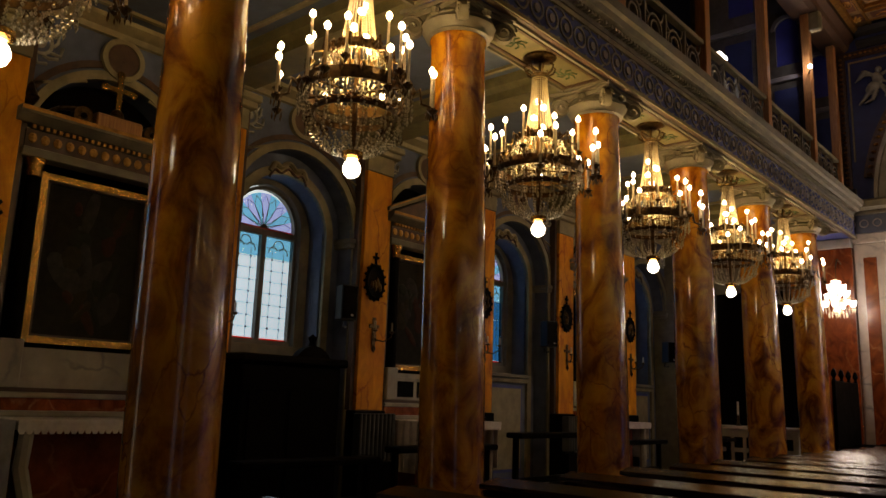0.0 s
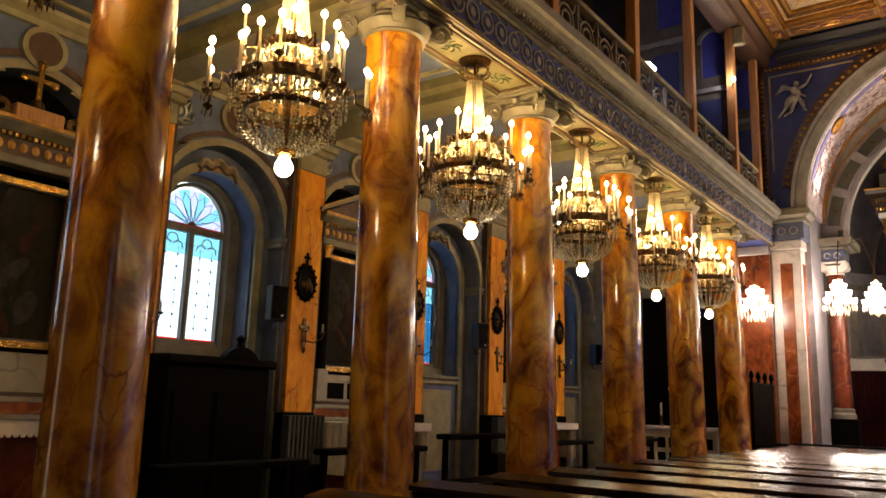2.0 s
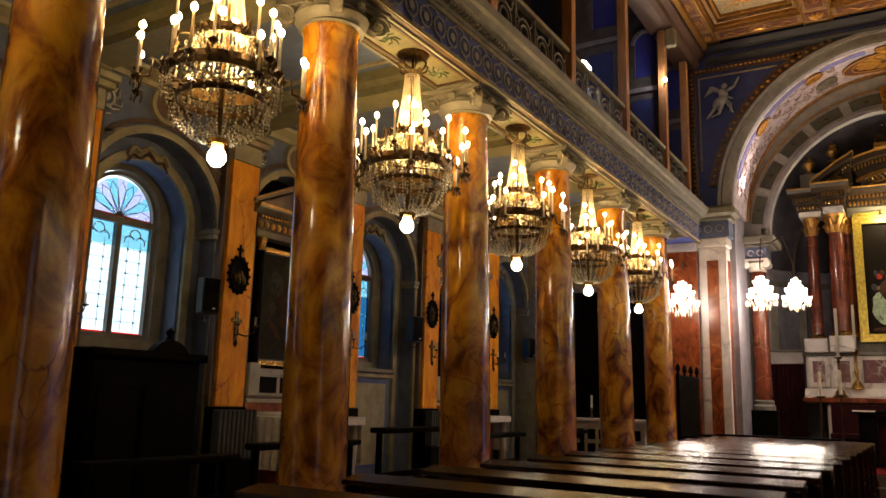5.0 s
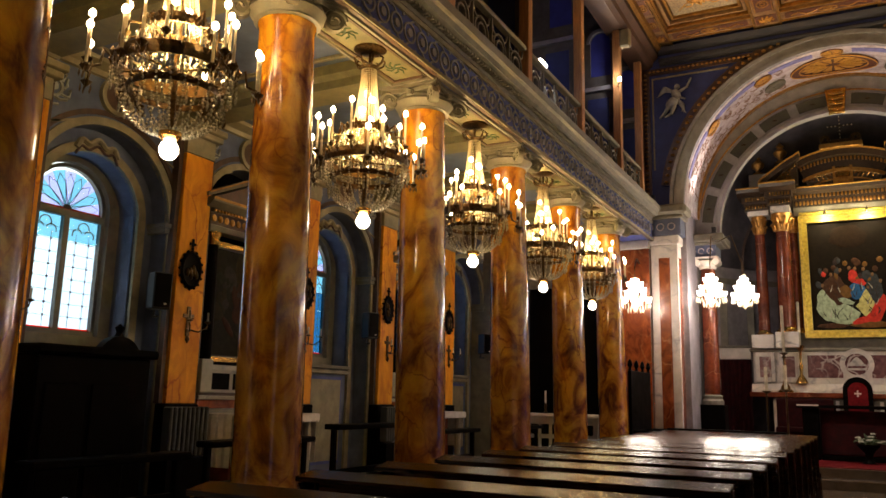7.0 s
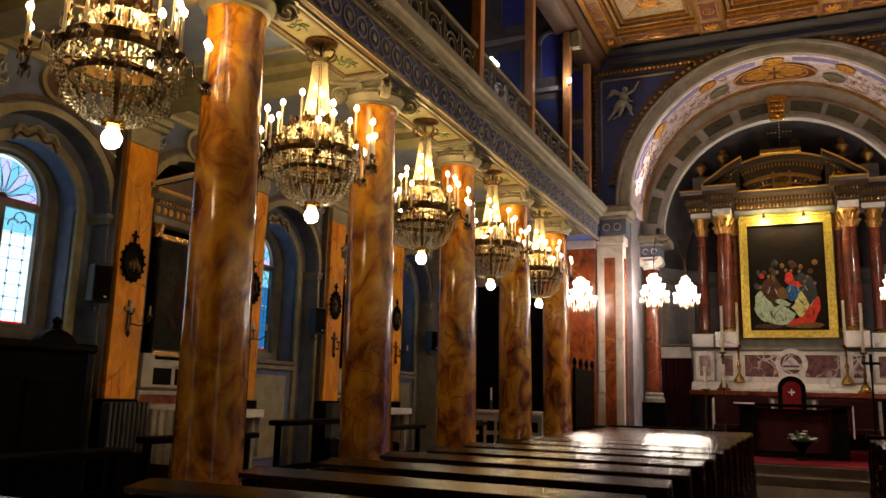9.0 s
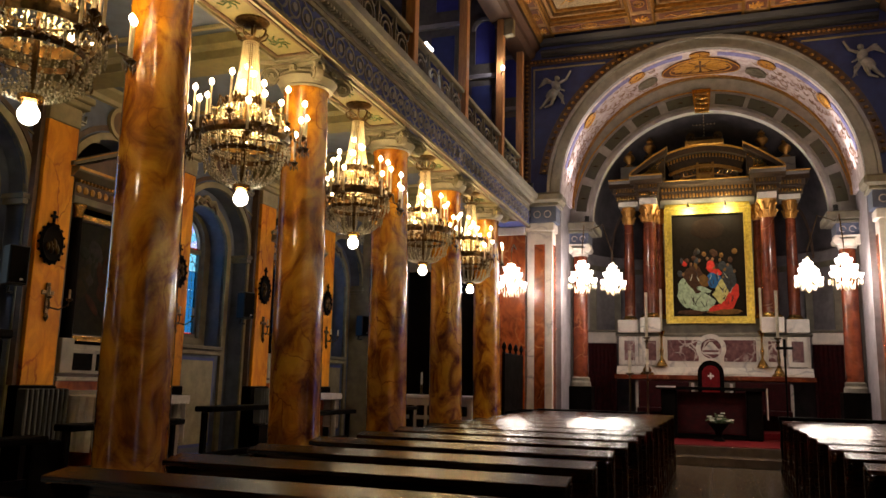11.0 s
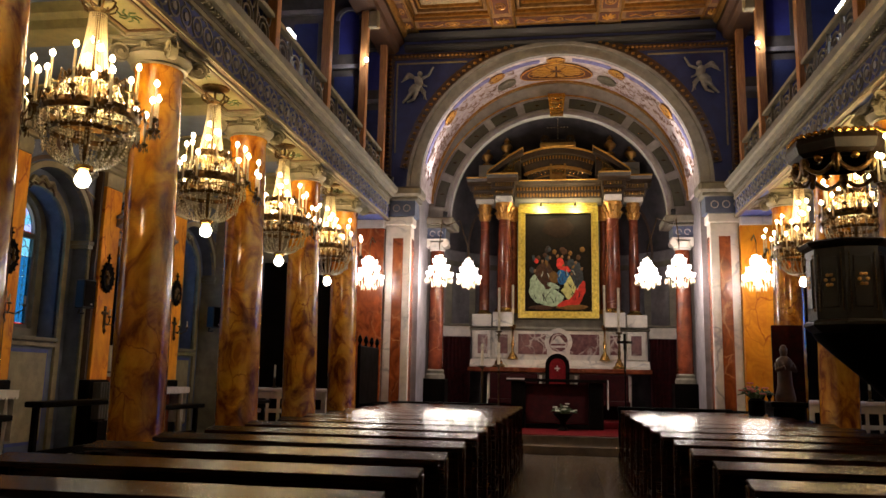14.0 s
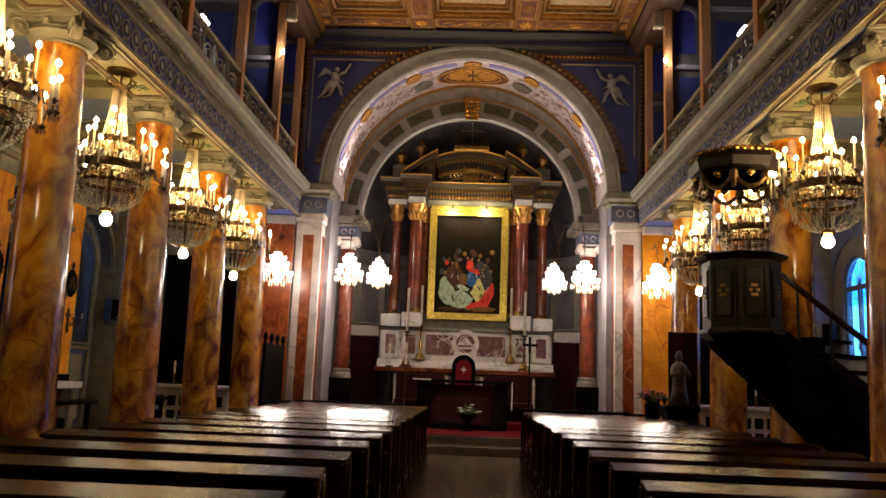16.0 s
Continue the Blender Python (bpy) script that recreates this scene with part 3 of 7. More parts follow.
    while y < 15.6:
        B((s * (XF - 0.125), s * (XF - 0.065), y, y + 0.035, Z_FRI + 0.02, Z_FRI + 0.055), bm=bm)
        y += 0.065
    tagged(link_mesh("dentil_row", bm, M_GREY), "row of small grey dentils under the gallery cornice", "ornament", "", "stuff")
    # painted soffit panels between the columns
    for n in range(-2, 5):
        y0, y1 = YK + BAY * n + 0.36, YK + BAY * (n + 1) - 0.36
        if n == 4:
            y1 = y0 + 0.8
        p = thing("trim", (s * 3.81, (y0 + y1) / 2, Z_SOF), "cream and green painted soffit panel with frames", "soffit panel", "", "structure")
        hx, hy = 0.26, (y1 - y0) / 2
        part("panel", B((-hx, hx, -hy, hy, -0.012, -0.004)), M_SOFFIT, p)
        for i, (g, m) in enumerate(((0.0, M_GREY), (0.06, M_BROWN))):
            bm = bmesh.new()
            for a, b, c, d in ((-hx + g, hx - g, -hy + g, -hy + g + 0.03), (-hx + g, hx - g, hy - g - 0.03, hy - g), (-hx + g, -hx + g + 0.03, -hy + g + 0.03, hy - g - 0.03), (hx - g - 0.03, hx - g, -hy + g + 0.03, hy - g - 0.03)):
                B((a, b, c, d, -0.04 + i * 0.012, -0.012), bm=bm)
            part("frame", bm, m, p)
        for e in (-1, 1):
            bm = bmesh.new()
            for k in range(7):
                a = k * 0.9
                T([(0.02 * math.sin(a), e * (hy * 0.55) + 0.0, -0.014), (0.07 * math.cos(a), e * hy * 0.55 + 0.09 * math.sin(a), -0.016), (0.10 * math.cos(a + 0.5), e * hy * 0.55 + 0.14 * math.sin(a + 0.5), -0.013)], 0.009, 4, bm)
            part("painted_flower", bm, M_LEAF, p, "green painted leaf spray")



# ---- gallery ----
def gallery(s):
    tag = "west" if s < 0 else "east"
    XW = XWS[s]
    for n in range(N_FIRST, 5):
        y0, y1 = YK + BAY * n, YK + BAY * (n + 1)
        yc = (y0 + y1) / 2
        solid("wall_" + tag, arch_wall("x", y0, y1, Z_COR, Z_CEIL + 0.3, yc, 7.35, 0.72, s * XW, s * (XW + 0.2), bottom=6.35), M_BLUE, "dark blue gallery wall with an arched recess", "wall")
        solid("trim", band(yc, 7.35, 0.72, 0.82, "x", s * (XW - 0.04), s * (XW + 0.02)), M_GREY, "grey arch moulding on the gallery wall", "trim")
        solid("trim", B((s * (XW - 0.07), s * XW, y0 + 0.1, y1 - 0.1, 6.26, 6.34)), M_CREAM, "pale ledge along the gallery wall", "trim")
    solid("wall_" + tag, B((s * (XW + 0.204), s * (XW + 0.9), Y_BACK, 16.0, Z_COR, Z_CEIL + 0.3)), M_BLUE, "dark blue back of the gallery recesses", "wall")
    # cross walls of the gallery, facing the nave's entrance: arched niche, ledge and sunk panel
    for y in COLS[4:] + [15.86]:
        x0, x1 = sorted((s * 3.72, s * (XW - 0.05)))
        solid("wall_" + tag, arch_wall("y", x0, x1, Z_COR, Z_CEIL + 0.3, s * 3.98, 8.32, 0.20, y + 0.09, y + 0.13, bottom=7.62), M_CORN, "grey-violet cross wall of the gallery with an arched niche", "wall")
        solid("wall_" + tag, B((x0, x1, y + 0.131, y + 0.138, Z_COR, Z_CEIL + 0.3)), M_NICHE, "blue painted back of the gallery niche", "wall")
        solid("trim", band(s * 3.98, 8.32, 0.20, 0.27, "y", y + 0.06, y + 0.089), M_VIOLET, "pale arch moulding round the gallery niche", "trim")
        solid("trim", B((s * 3.73, s * 4.7, y + 0.02, y + 0.089, 7.30, 7.39), bevel=0.01), M_VIOLET, "pale ledge below the arched niche", "trim")
        solid("trim", B((s * 3.77, s * 4.28, y + 0.07, y + 0.089, 6.1, 7.2)), M_CORN, "grey frame of the panel below the ledge", "trim")
        solid("trim", B((s * 3.82, s * 4.23, y + 0.055, y + 0.069, 6.15, 7.15)), M_SPANDREL, "dark blue panel below the ledge", "trim")
    # posts and balustrades
    for i, y in enumerate(COLS + [15.5]):
        o = solid("gallery_post", B((s * 3.56, s * 3.70, y - 0.075, y + 0.075, Z_COR + 0.001, 8.43), bevel=0.008), M_POST, "square brown timber post of the gallery", "post", "")
        o["group"] = "gallery posts"
        o["kind"] = ""
        y1 = (COLS + [15.5, 15.5])[i + 1]
        if y1 - y < 0.5:
            continue
        g = thing("balustrade", (s * 3.63, y, Z_COR), "grey gallery balustrade with pierced scroll panels", "balustrade", "gallery balustrades")
        a, b = 0.085, y1 - y - 0.085
        part("top_rail", B((-0.05, 0.05, a, b, 0.70, 0.765), bevel=0.01), M_CREAM, g)
        part("bottom_rail", B((-0.04, 0.04, a, b, 0.002, 0.09), bevel=0.01), M_GREY, g)
        k = 0
        w = (b - a) / 4
        for k in range(4):
            c = a + w * (k + 0.5)
            bm = B((-0.02, 0.02, c - w / 2 + 0.002, c - w / 2 + 0.03, 0.092, 0.698))
            for r in (0.09, 0.17):
                band(c, 0.395, r, r + 0.028, "x", -0.015, 0.015, 0, 360, 14, bm)
            for q in (-1, 1):
                for e in (-1, 1):
                    T([(0, c + q * 0.13, 0.395 + e * 0.13), (0, c + q * 0.2, 0.395 + e * 0.17), (0, c + q * (w / 2 - 0.03), 0.395 + e * 0.28)], 0.016, 5, bm)
            part("pierced_panel", bm, M_GREY, g)
    solid("ceiling_beam", P([(s * 3.5, 8.44), (s * 3.42, 8.5), (s * 3.4, 8.6), (s * 3.3, 8.68), (s * 3.28, Z_CEIL + 0.02), (s * 3.85, Z_CEIL + 0.02), (s * 3.85, 8.44)], "y", Y_BACK, 15.98), M_BROWN, "moulded brown beam where the gallery meets the ceiling", "beam")
    solid("trim", P([(s * 3.27, 8.72), (s * 3.2, 8.76), (s * 3.18, 8.83), (s * 3.27, 8.83)], "y", Y_BACK, 15.98), M_COFGOLD, "gilded moulding along the ceiling", "trim")
    for n in range(-1, 5):
        y = YK + BAY * n
        solid("trim", B((s * 3.36, s * 3.56, y - 0.07, y + 0.07, 8.07, 8.435), bevel=0.03), M_CREAM, "pale console under the ceiling beam", "console")


gallery(-1)
gallery(1)

# coffered ceiling of the nave: three coffers across, carved beams between them
bm, bg, bo, br, bp = (bmesh.new() for _ in range(5))
B((-3.3, 3.3, Y_BACK, 15.98, Z_CEIL + 0.25, Z_CEIL + 0.29), bm=bm)
PITCH = 2.12
ys = [15.48 - PITCH * i for i in range(10)]
beams = ((-3.14, 0.16), (-1.09, 0.24), (1.09, 0.24), (3.14, 0.16))
for x, h in beams:
    B((x - h, x + h, Y_BACK, 15.97, Z_CEIL, Z_CEIL + 0.249), bm=bm)
    for e in (-1, 1):
        B((x + e * h - 0.022, x + e * h + 0.022, Y_BACK, 15.96, Z_CEIL - 0.022, Z_CEIL + 0.02), bm=bg)
bays = [(beams[i][0] + beams[i][1], beams[i + 1][0] - beams[i + 1][1]) for i in range(3)]


def oval(cx, cy, rx, ry, z, bm):
    pts = [(cx + rx * math.cos(k * 0.4488), cy + ry * math.sin(k * 0.4488), z) for k in range(14)]
    return T(pts, 0.016, 5, bm, True)


for y in ys:
    for x0, x1 in bays:
        B((x0, x1, y - 0.22, y + 0.22, Z_CEIL + 0.004, Z_CEIL + 0.249), bm=bm)
        for e in (-1, 1):
            B((x0 + 0.02, x1 - 0.02, y + e * 0.2 - 0.02, y + e * 0.2 + 0.02, Z_CEIL - 0.018, Z_CEIL + 0.003), bm=bg)
        c = (x0 + x1) / 2
        B((x0 + 0.1, x1 - 0.1, y - 0.11, y + 0.11, Z_CEIL - 0.008, Z_CEIL + 0.003), bm=br)
        oval(c, y, 0.16, 0.075, Z_CEIL - 0.012, bg)
        oval(c, y, 0.07, 0.035, Z_CEIL - 0.012, bg)
        for e in (-1, 1):
            T([(c + e * 0.2, y, Z_CEIL - 0.012), (c + e * 0.36, y + 0.07, Z_CEIL - 0.014), (c + e * 0.52, y - 0.05, Z_CEIL - 0.014), (c + e * 0.64, y + 0.03, Z_CEIL - 0.012)], 0.014, 5, bg)
    for x, h in beams:
        # square block where the beams cross
        B((x - h * 0.8, x + h * 0.8, y - 0.17, y + 0.17, Z_CEIL - 0.012, Z_CEIL - 0.001), bm=br)
        for k in range(8):
            an = k * math.pi / 4
            T([(x + 0.02 * math.cos(an), y + 0.02 * math.sin(an), Z_CEIL - 0.03), (x + 0.08 * math.cos(an), y + 0.08 * math.sin(an), Z_CEIL - 0.035), (x + 0.14 * h / 0.24 * math.cos(an + 0.3), y + 0.13 * math.sin(an + 0.3), Z_CEIL - 0.014)], 0.018, 5, bo)
for y0, y1 in zip(ys[1:], ys):
    ya, yb = y0 + 0.22, y1 - 0.22
    for x0, x1 in bays:
        for g, z, d in ((0.0, 0.05, 0.05), (0.07, 0.11, 0.06), (0.16, 0.17, 0.05)):
            for q in ((x0 + g, x1 - g, ya + g, ya + g + d), (x0 + g, x1 - g, yb - g - d, yb - g), (x0 + g, x0 + g + d, ya + g + d, yb - g - d), (x1 - g - d, x1 - g, ya + g + d, yb - g - d)):
                B((*q, Z_CEIL + z, Z_CEIL + 0.249), bm=bg if g != 0.07 else bm)
        B((x0 + 0.23, x1 - 0.23, ya + 0.23, yb - 0.23, Z_CEIL + 0.22, Z_CEIL + 0.248), bm=bp)
        cx, cy = (x0 + x1) / 2, (ya + yb) / 2
        for k in range(12):
            an = k * math.pi / 6
            r = 0.13 + 0.05 * (k % 2)
            T([(cx + 0.03 * math.cos(an), cy + 0.03 * math.sin(an), Z_CEIL + 0.17), (cx + r * math.cos(an), cy + r * math.sin(an), Z_CEIL + 0.14), (cx + 1.4 * r * math.cos(an + 0.3), cy + 1.4 * r * math.sin(an + 0.3), Z_CEIL + 0.21)], 0.022, 5, bo)
        for ex in (-1, 1):
            for ey in (-1, 1):
                T([(cx + ex * (0.25 + 0.09 * math.cos(a)), cy + ey * (0.25 + 0.09 * math.sin(a)), Z_CEIL + 0.212) for a in [k * 0.8 for k in range(7)]] + [(cx + ex * 0.46, cy + ey * 0.42, Z_CEIL + 0.212)], 0.013, 4, bo)
    for x, h in beams:
        for k in range(2):
            cy = ya + (yb - ya) * (0.27 + 0.46 * k)
            B((x - h * 0.72, x + h * 0.72, cy - 0.32, cy + 0.32, Z_CEIL - 0.009, Z_CEIL - 0.001), bm=br)
            oval(x, cy, h * 0.42, 0.13, Z_CEIL - 0.012, bg)
            oval(x, cy, h * 0.18, 0.055, Z_CEIL - 0.012, bg)
            for e in (-1, 1):
                B((x + e * h * 0.66 - 0.01, x + e * h * 0.66 + 0.01, cy - 0.30, cy + 0.30, Z_CEIL - 0.016, Z_CEIL - 0.0091), bm=bg)
for mesh, material, words in ((bm, M_COFFER, "brown timber coffer beams of the nave ceiling"), (bg, M_COFGOLD, "gilded coffer frames and ovals of the nave ceiling"), (bo, M_PGOLD, "gilded carved leaf bosses in the coffers"), (br, M_MAROON, "maroon painted panels on the ceiling beams"), (bp, M_SCROLLWORK, "pale carved scroll panels in the coffers")):
    tagged(link_mesh("ceiling", mesh, material), words, "ceiling", "", "structure")

# ---- chancel arch ----
solid("wall_arch", arch_wall("y", -3.74, 3.74, Z_COR, Z_CEIL + 0.28, 0, 5.40, 2.86, Y_ARCH, Y_ARCH + 0.35, 48), M_SPANDREL, "blue painted wall round the great chancel arch", "wall")
solid("wall_arch", B((-8.3, -3.75, 15.995, 16.4, 0, Z_CEIL + 0.28)), M_GREY, "grey end wall of the aisle", "wall")
solid("wall_arch", B((3.75, 8.3, 15.995, 16.4, 0, Z_CEIL + 0.28)), M_GREY, "grey end wall of the aisle", "wall")
solid("trim", band(0, 5.40, 2.86, 2.93, "y", Y_ARCH - 0.10, Y_ARCH - 0.002, n=48), M_STONE, "grey inner moulding of the chancel arch", "trim")
solid("trim", band(0, 5.40, 2.933, 3.07, "y", Y_ARCH - 0.06, Y_ARCH - 0.002, n=48), M_STONE, "grey moulded face of the chancel arch", "trim")
solid("trim", band(0, 5.40, 3.073, 3.14, "y", Y_ARCH - 0.12, Y_ARCH - 0.002, n=48), M_STONE, "grey outer moulding of the chancel arch", "trim")
solid("trim", band(0, 5.40, 3.143, 3.34, "y", Y_ARCH - 0.05, Y_ARCH - 0.002, 8, 172, n=48), M_BROWN, "brown ornamented band round the chancel arch", "trim")
bm = bmesh.new()
for k in range(64):
    a = radians(9 + 162 * k / 63)
    L([(0, -0.03), (0.035, -0.02), (0.045, 0), (0.035, 0.02), (0, 0.03)], 6, (3.24 * math.cos(a), Y_ARCH - 0.06, 5.4 + 3.24 * math.sin(a)), bm)
tagged(link_mesh("gilded_beads", bm, M_COFGOLD), "small gilded rosettes along the brown arch band", "ornament", "", "stuff")
for s in (-1, 1):
    # spandrel frame
    bm = B((s * 3.50, s * 3.66, Y_ARCH - 0.05, Y_ARCH - 0.002, 5.5, 8.42), (s * 1.45, s * 3.499, Y_ARCH - 0.05, Y_ARCH - 0.002, 8.29, 8.42))
    solid("trim", bm, M_BROWN, "brown ornamented frame of the blue spandrel", "trim")
    bm = B((s * 3.42, s * 3.45, Y_ARCH - 0.03, Y_ARCH - 0.002, 6.2, 8.22), (s * 1.9, s * 3.419, Y_ARCH - 0.03, Y_ARCH - 0.002, 8.19, 8.22))
    solid("trim", bm, M_CREAM, "thin cream line inside the spandrel frame", "trim")
    bm = bmesh.new()
    for k in range(28):
        L([(0, -0.03), (0.04, 0), (0, 0.03)], 6, (s * 3.58, Y_ARCH - 0.06, 5.6 + k * 0.1), bm)
    for k in range(23):
        L([(0, -0.03), (0.04, 0), (0, 0.03)], 6, (s * (1.5 + k * 0.09), Y_ARCH - 0.06, 8.355), bm)
    tagged(link_mesh("gilded_beads", bm, M_COFGOLD), "small gilded rosettes on the spandrel frame", "ornament", "", "stuff")
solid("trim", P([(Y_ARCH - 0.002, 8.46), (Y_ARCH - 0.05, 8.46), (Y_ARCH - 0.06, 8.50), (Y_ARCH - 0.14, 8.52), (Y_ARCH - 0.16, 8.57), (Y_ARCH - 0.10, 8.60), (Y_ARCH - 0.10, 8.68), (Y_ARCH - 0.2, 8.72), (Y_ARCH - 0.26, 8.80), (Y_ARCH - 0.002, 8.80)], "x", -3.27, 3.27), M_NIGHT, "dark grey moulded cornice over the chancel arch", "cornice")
solid("trim", B((-3.26, 3.26, Y_ARCH - 0.108, Y_ARCH - 0.102, 8.615, 8.665)), M_SPANDREL, "dark blue line in the arch cornice", "trim")

# painted barrel between the two arches
bm = band(0, 5.40, 2.862, 3.0, "y", Y_ARCH + 0.352, Y_ARCH2 - 0.002, n=48)
solid("trim", band(0, 5.40, 2.852, 2.8585, "y", Y_ARCH + 0.002, Y_ARCH + 0.35, n=48), M_LILAC, "lilac painted underside of the chancel arch", "trim")
solid("vault", bm, M_LILAC, "lilac painted barrel vault of the chancel arch", "vault")
bm = bmesh.new()
rr = random.Random(4)
for k in range(330):
    a = radians(rr.uniform(8, 172))
    if abs(a - math.pi / 2) < 0.31:
        continue
    y = Y_ARCH + rr.uniform(0.12, 1.36)
    w = rr.uniform(0.02, 0.055)
    pts = []
    for i in range(6):
        t = i / 5 * 4.2
        pts.append((2.848 * math.cos(a + w * math.cos(t) * 0.8 * (1 - i / 9)), y + w * 2.4 * math.sin(t) * (1 - i / 9), 5.4 + 2.848 * math.sin(a + w * math.cos(t) * 0.8 * (1 - i / 9))))
    T(pts, 0.0085, 4, bm)
tagged(link_mesh("painted_scrolls", bm, M_SCROLL), "russet painted scrollwork on the chancel vault", "ornament", "", "stuff")
for a, w, ln, m in ((90, 0.80, 0.46, M_PGOLD), (63, 0.19, 0.17, M_PGOLD), (117, 0.19, 0.17, M_PGOLD), (90, 0.20, 0.13, M_PGOLD), (36, 0.19, 0.19, M_PGOLD), (144, 0.19, 0.19, M_PGOLD), (67, 0.22, 0.20, M_GREY), (113, 0.22, 0.20, M_GREY)):
    ang = radians(a)
    oy = {0.80: 0.78, 0.20: 0.16, 0.22: 0.90}.get(w, 0.30)
    c = Vector((2.845 * math.cos(ang), Y_ARCH + oy, 5.4 + 2.845 * math.sin(ang)))
    rot = Matrix.Translation(c) @ Matrix.Rotation(math.pi / 2 - ang, 4, "Y")
    med = thing("trim", rot, "gilded oval medallion painted on the vault", "medallion", "", "structure")

    def curved(bm):
        for v in bm.verts:
            v.co.z -= 2.845 - math.sqrt(2.845 ** 2 - v.co.x ** 2)
        return bm
    bm = L([(0, -0.012), (0.25, -0.012), (0.5, -0.012), (0.75, -0.012), (0.8, 0), (0, 0)], 28)
    bm.transform(Matrix.Diagonal((w, ln, 1, 1)))
    part("ground", curved(bm), M_MAROON if m is M_PGOLD else M_GREY, med)
    bm = L([(0.74, -0.03), (1.0, -0.03), (1.0, 0), (0.74, 0), (0.74, -0.03)], 28)
    bm.transform(Matrix.Diagonal((w, ln, 1, 1)))
    part("painted_rim", curved(bm), M_MAROON if m is M_PGOLD else m, med)
    bm = bmesh.new()
    for r in (0.78, 0.98):
        T([(r * w * math.cos(k * 0.2244), r * ln * math.sin(k * 0.2244), -0.032) for k in range(28)], 0.009 if w < 0.5 else 0.014, 5, bm, True)
    part("gilded_edge", curved(bm), m, med)
    for k in range(14):
        an = k * 2 * math.pi / 14
        bm = P([(0.16 * math.cos(an - 0.08), 0.16 * math.sin(an - 0.08)), (0.66 * math.cos(an - 0.17), 0.66 * math.sin(an - 0.17)), (0.73 * math.cos(an), 0.73 * math.sin(an)), (0.66 * math.cos(an + 0.17), 0.66 * math.sin(an + 0.17)), (0.16 * math.cos(an + 0.08), 0.16 * math.sin(an + 0.08))], "z", -0.024, -0.0125)
        bm.transform(Matrix.Diagonal((w, ln, 1, 1)))
        part("ray", curved(bm), m, med)
# blue ribbons along the vault's front edge
for a0, a1 in ((39, 60), (66, 83), (97, 114), (120, 141), (12, 33), (147, 168)):
    solid("trim", band(0, 5.40, 2.838, 2.8515, "y", Y_ARCH + 0.10, Y_ARCH + 0.26, a0, a1, 12), M_VIOLETBLUE, "violet-blue painted ribbon panel on the vault", "trim")
solid("trim", band(0, 5.40, 2.82, 2.861, "y", Y_ARCH2 - 0.09, Y_ARCH2 - 0.004, n=48), M_COFGOLD, "gilded moulding where the vault meets the second arch", "trim")

# second arch with grey panels
solid("wall_arch", arch_wall("y", -3.3, 3.3, 5.03, 9.0, 0, 5.05, 2.41, Y_ARCH2, Y_ARCH2 + 0.16, 48), M_STONE, "grey second arch before the high altar", "wall")
solid("trim", band(0, 5.05, 2.41, 2.47, "y", Y_ARCH2 - 0.06, Y_ARCH2 - 0.002, n=48), M_VIOLET, "pale moulding of the second arch", "trim")
solid("trim", band(0, 5.05, 2.86, 2.89, "y", Y_ARCH2 - 0.03, Y_ARCH2 - 0.002, 12, 168, n=48), M_COFGOLD, "thin gilded line on the second arch", "trim")
for k in range(10):
    a0 = 5 + k * 17 + (3 if k > 4 else 0)
    if k in (4,):
        a0 -= 2
    solid("trim", band(0, 5.05, 2.57, 2.80, "y", Y_ARCH2 - 0.02, Y_ARCH2 - 0.002, a0, a0 + 13, 6), M_OLIVE, "dark olive panel with a gilt leaf on the arch", "trim")
    am = radians(a0 + 6.5)
    solid("trim", band(0, 5.05, 2.535, 2.555, "y", Y_ARCH2 - 0.03, Y_ARCH2 - 0.002, a0 - 0.6, a0 + 13.6, 6), M_VIOLET, "pale edge below the arch panel", "trim")
    solid("trim", band(0, 5.05, 2.815, 2.835, "y", Y_ARCH2 - 0.03, Y_ARCH2 - 0.002, a0 - 0.6, a0 + 13.6, 6), M_VIOLET, "pale edge above the arch panel", "trim")
    L([(0, -0.02), (0.06, -0.01), (0.0, 0.02)], 8, (2.68 * math.cos(am), Y_ARCH2 - 0.025, 5.05 + 2.68 * math.sin(am)), bm=(bk := bmesh.new()))
    solid("trim", bk, M_GOLD, "gilt leaf on the arch panel", "trim")
key = thing("keystone", (0, Y_ARCH2 - 0.12, 7.42), "gilded carved keystone of the second arch", "keystone", "", "structure")
part("block", P([(-0.15, 0.0), (0.15, 0.0), (0.2, 0.52), (-0.2, 0.52)], "y", 0, 0.11), M_GOLD, key)
bm = bmesh.new()
for k in range(4):
    T([(-0.13, -0.02, 0.08 + k * 0.11), (0, -0.05, 0.05 + k * 0.11), (0.13, -0.02, 0.08 + k * 0.11)], 0.03, 6, bm)
part("carving", bm, M_GOLD, key)

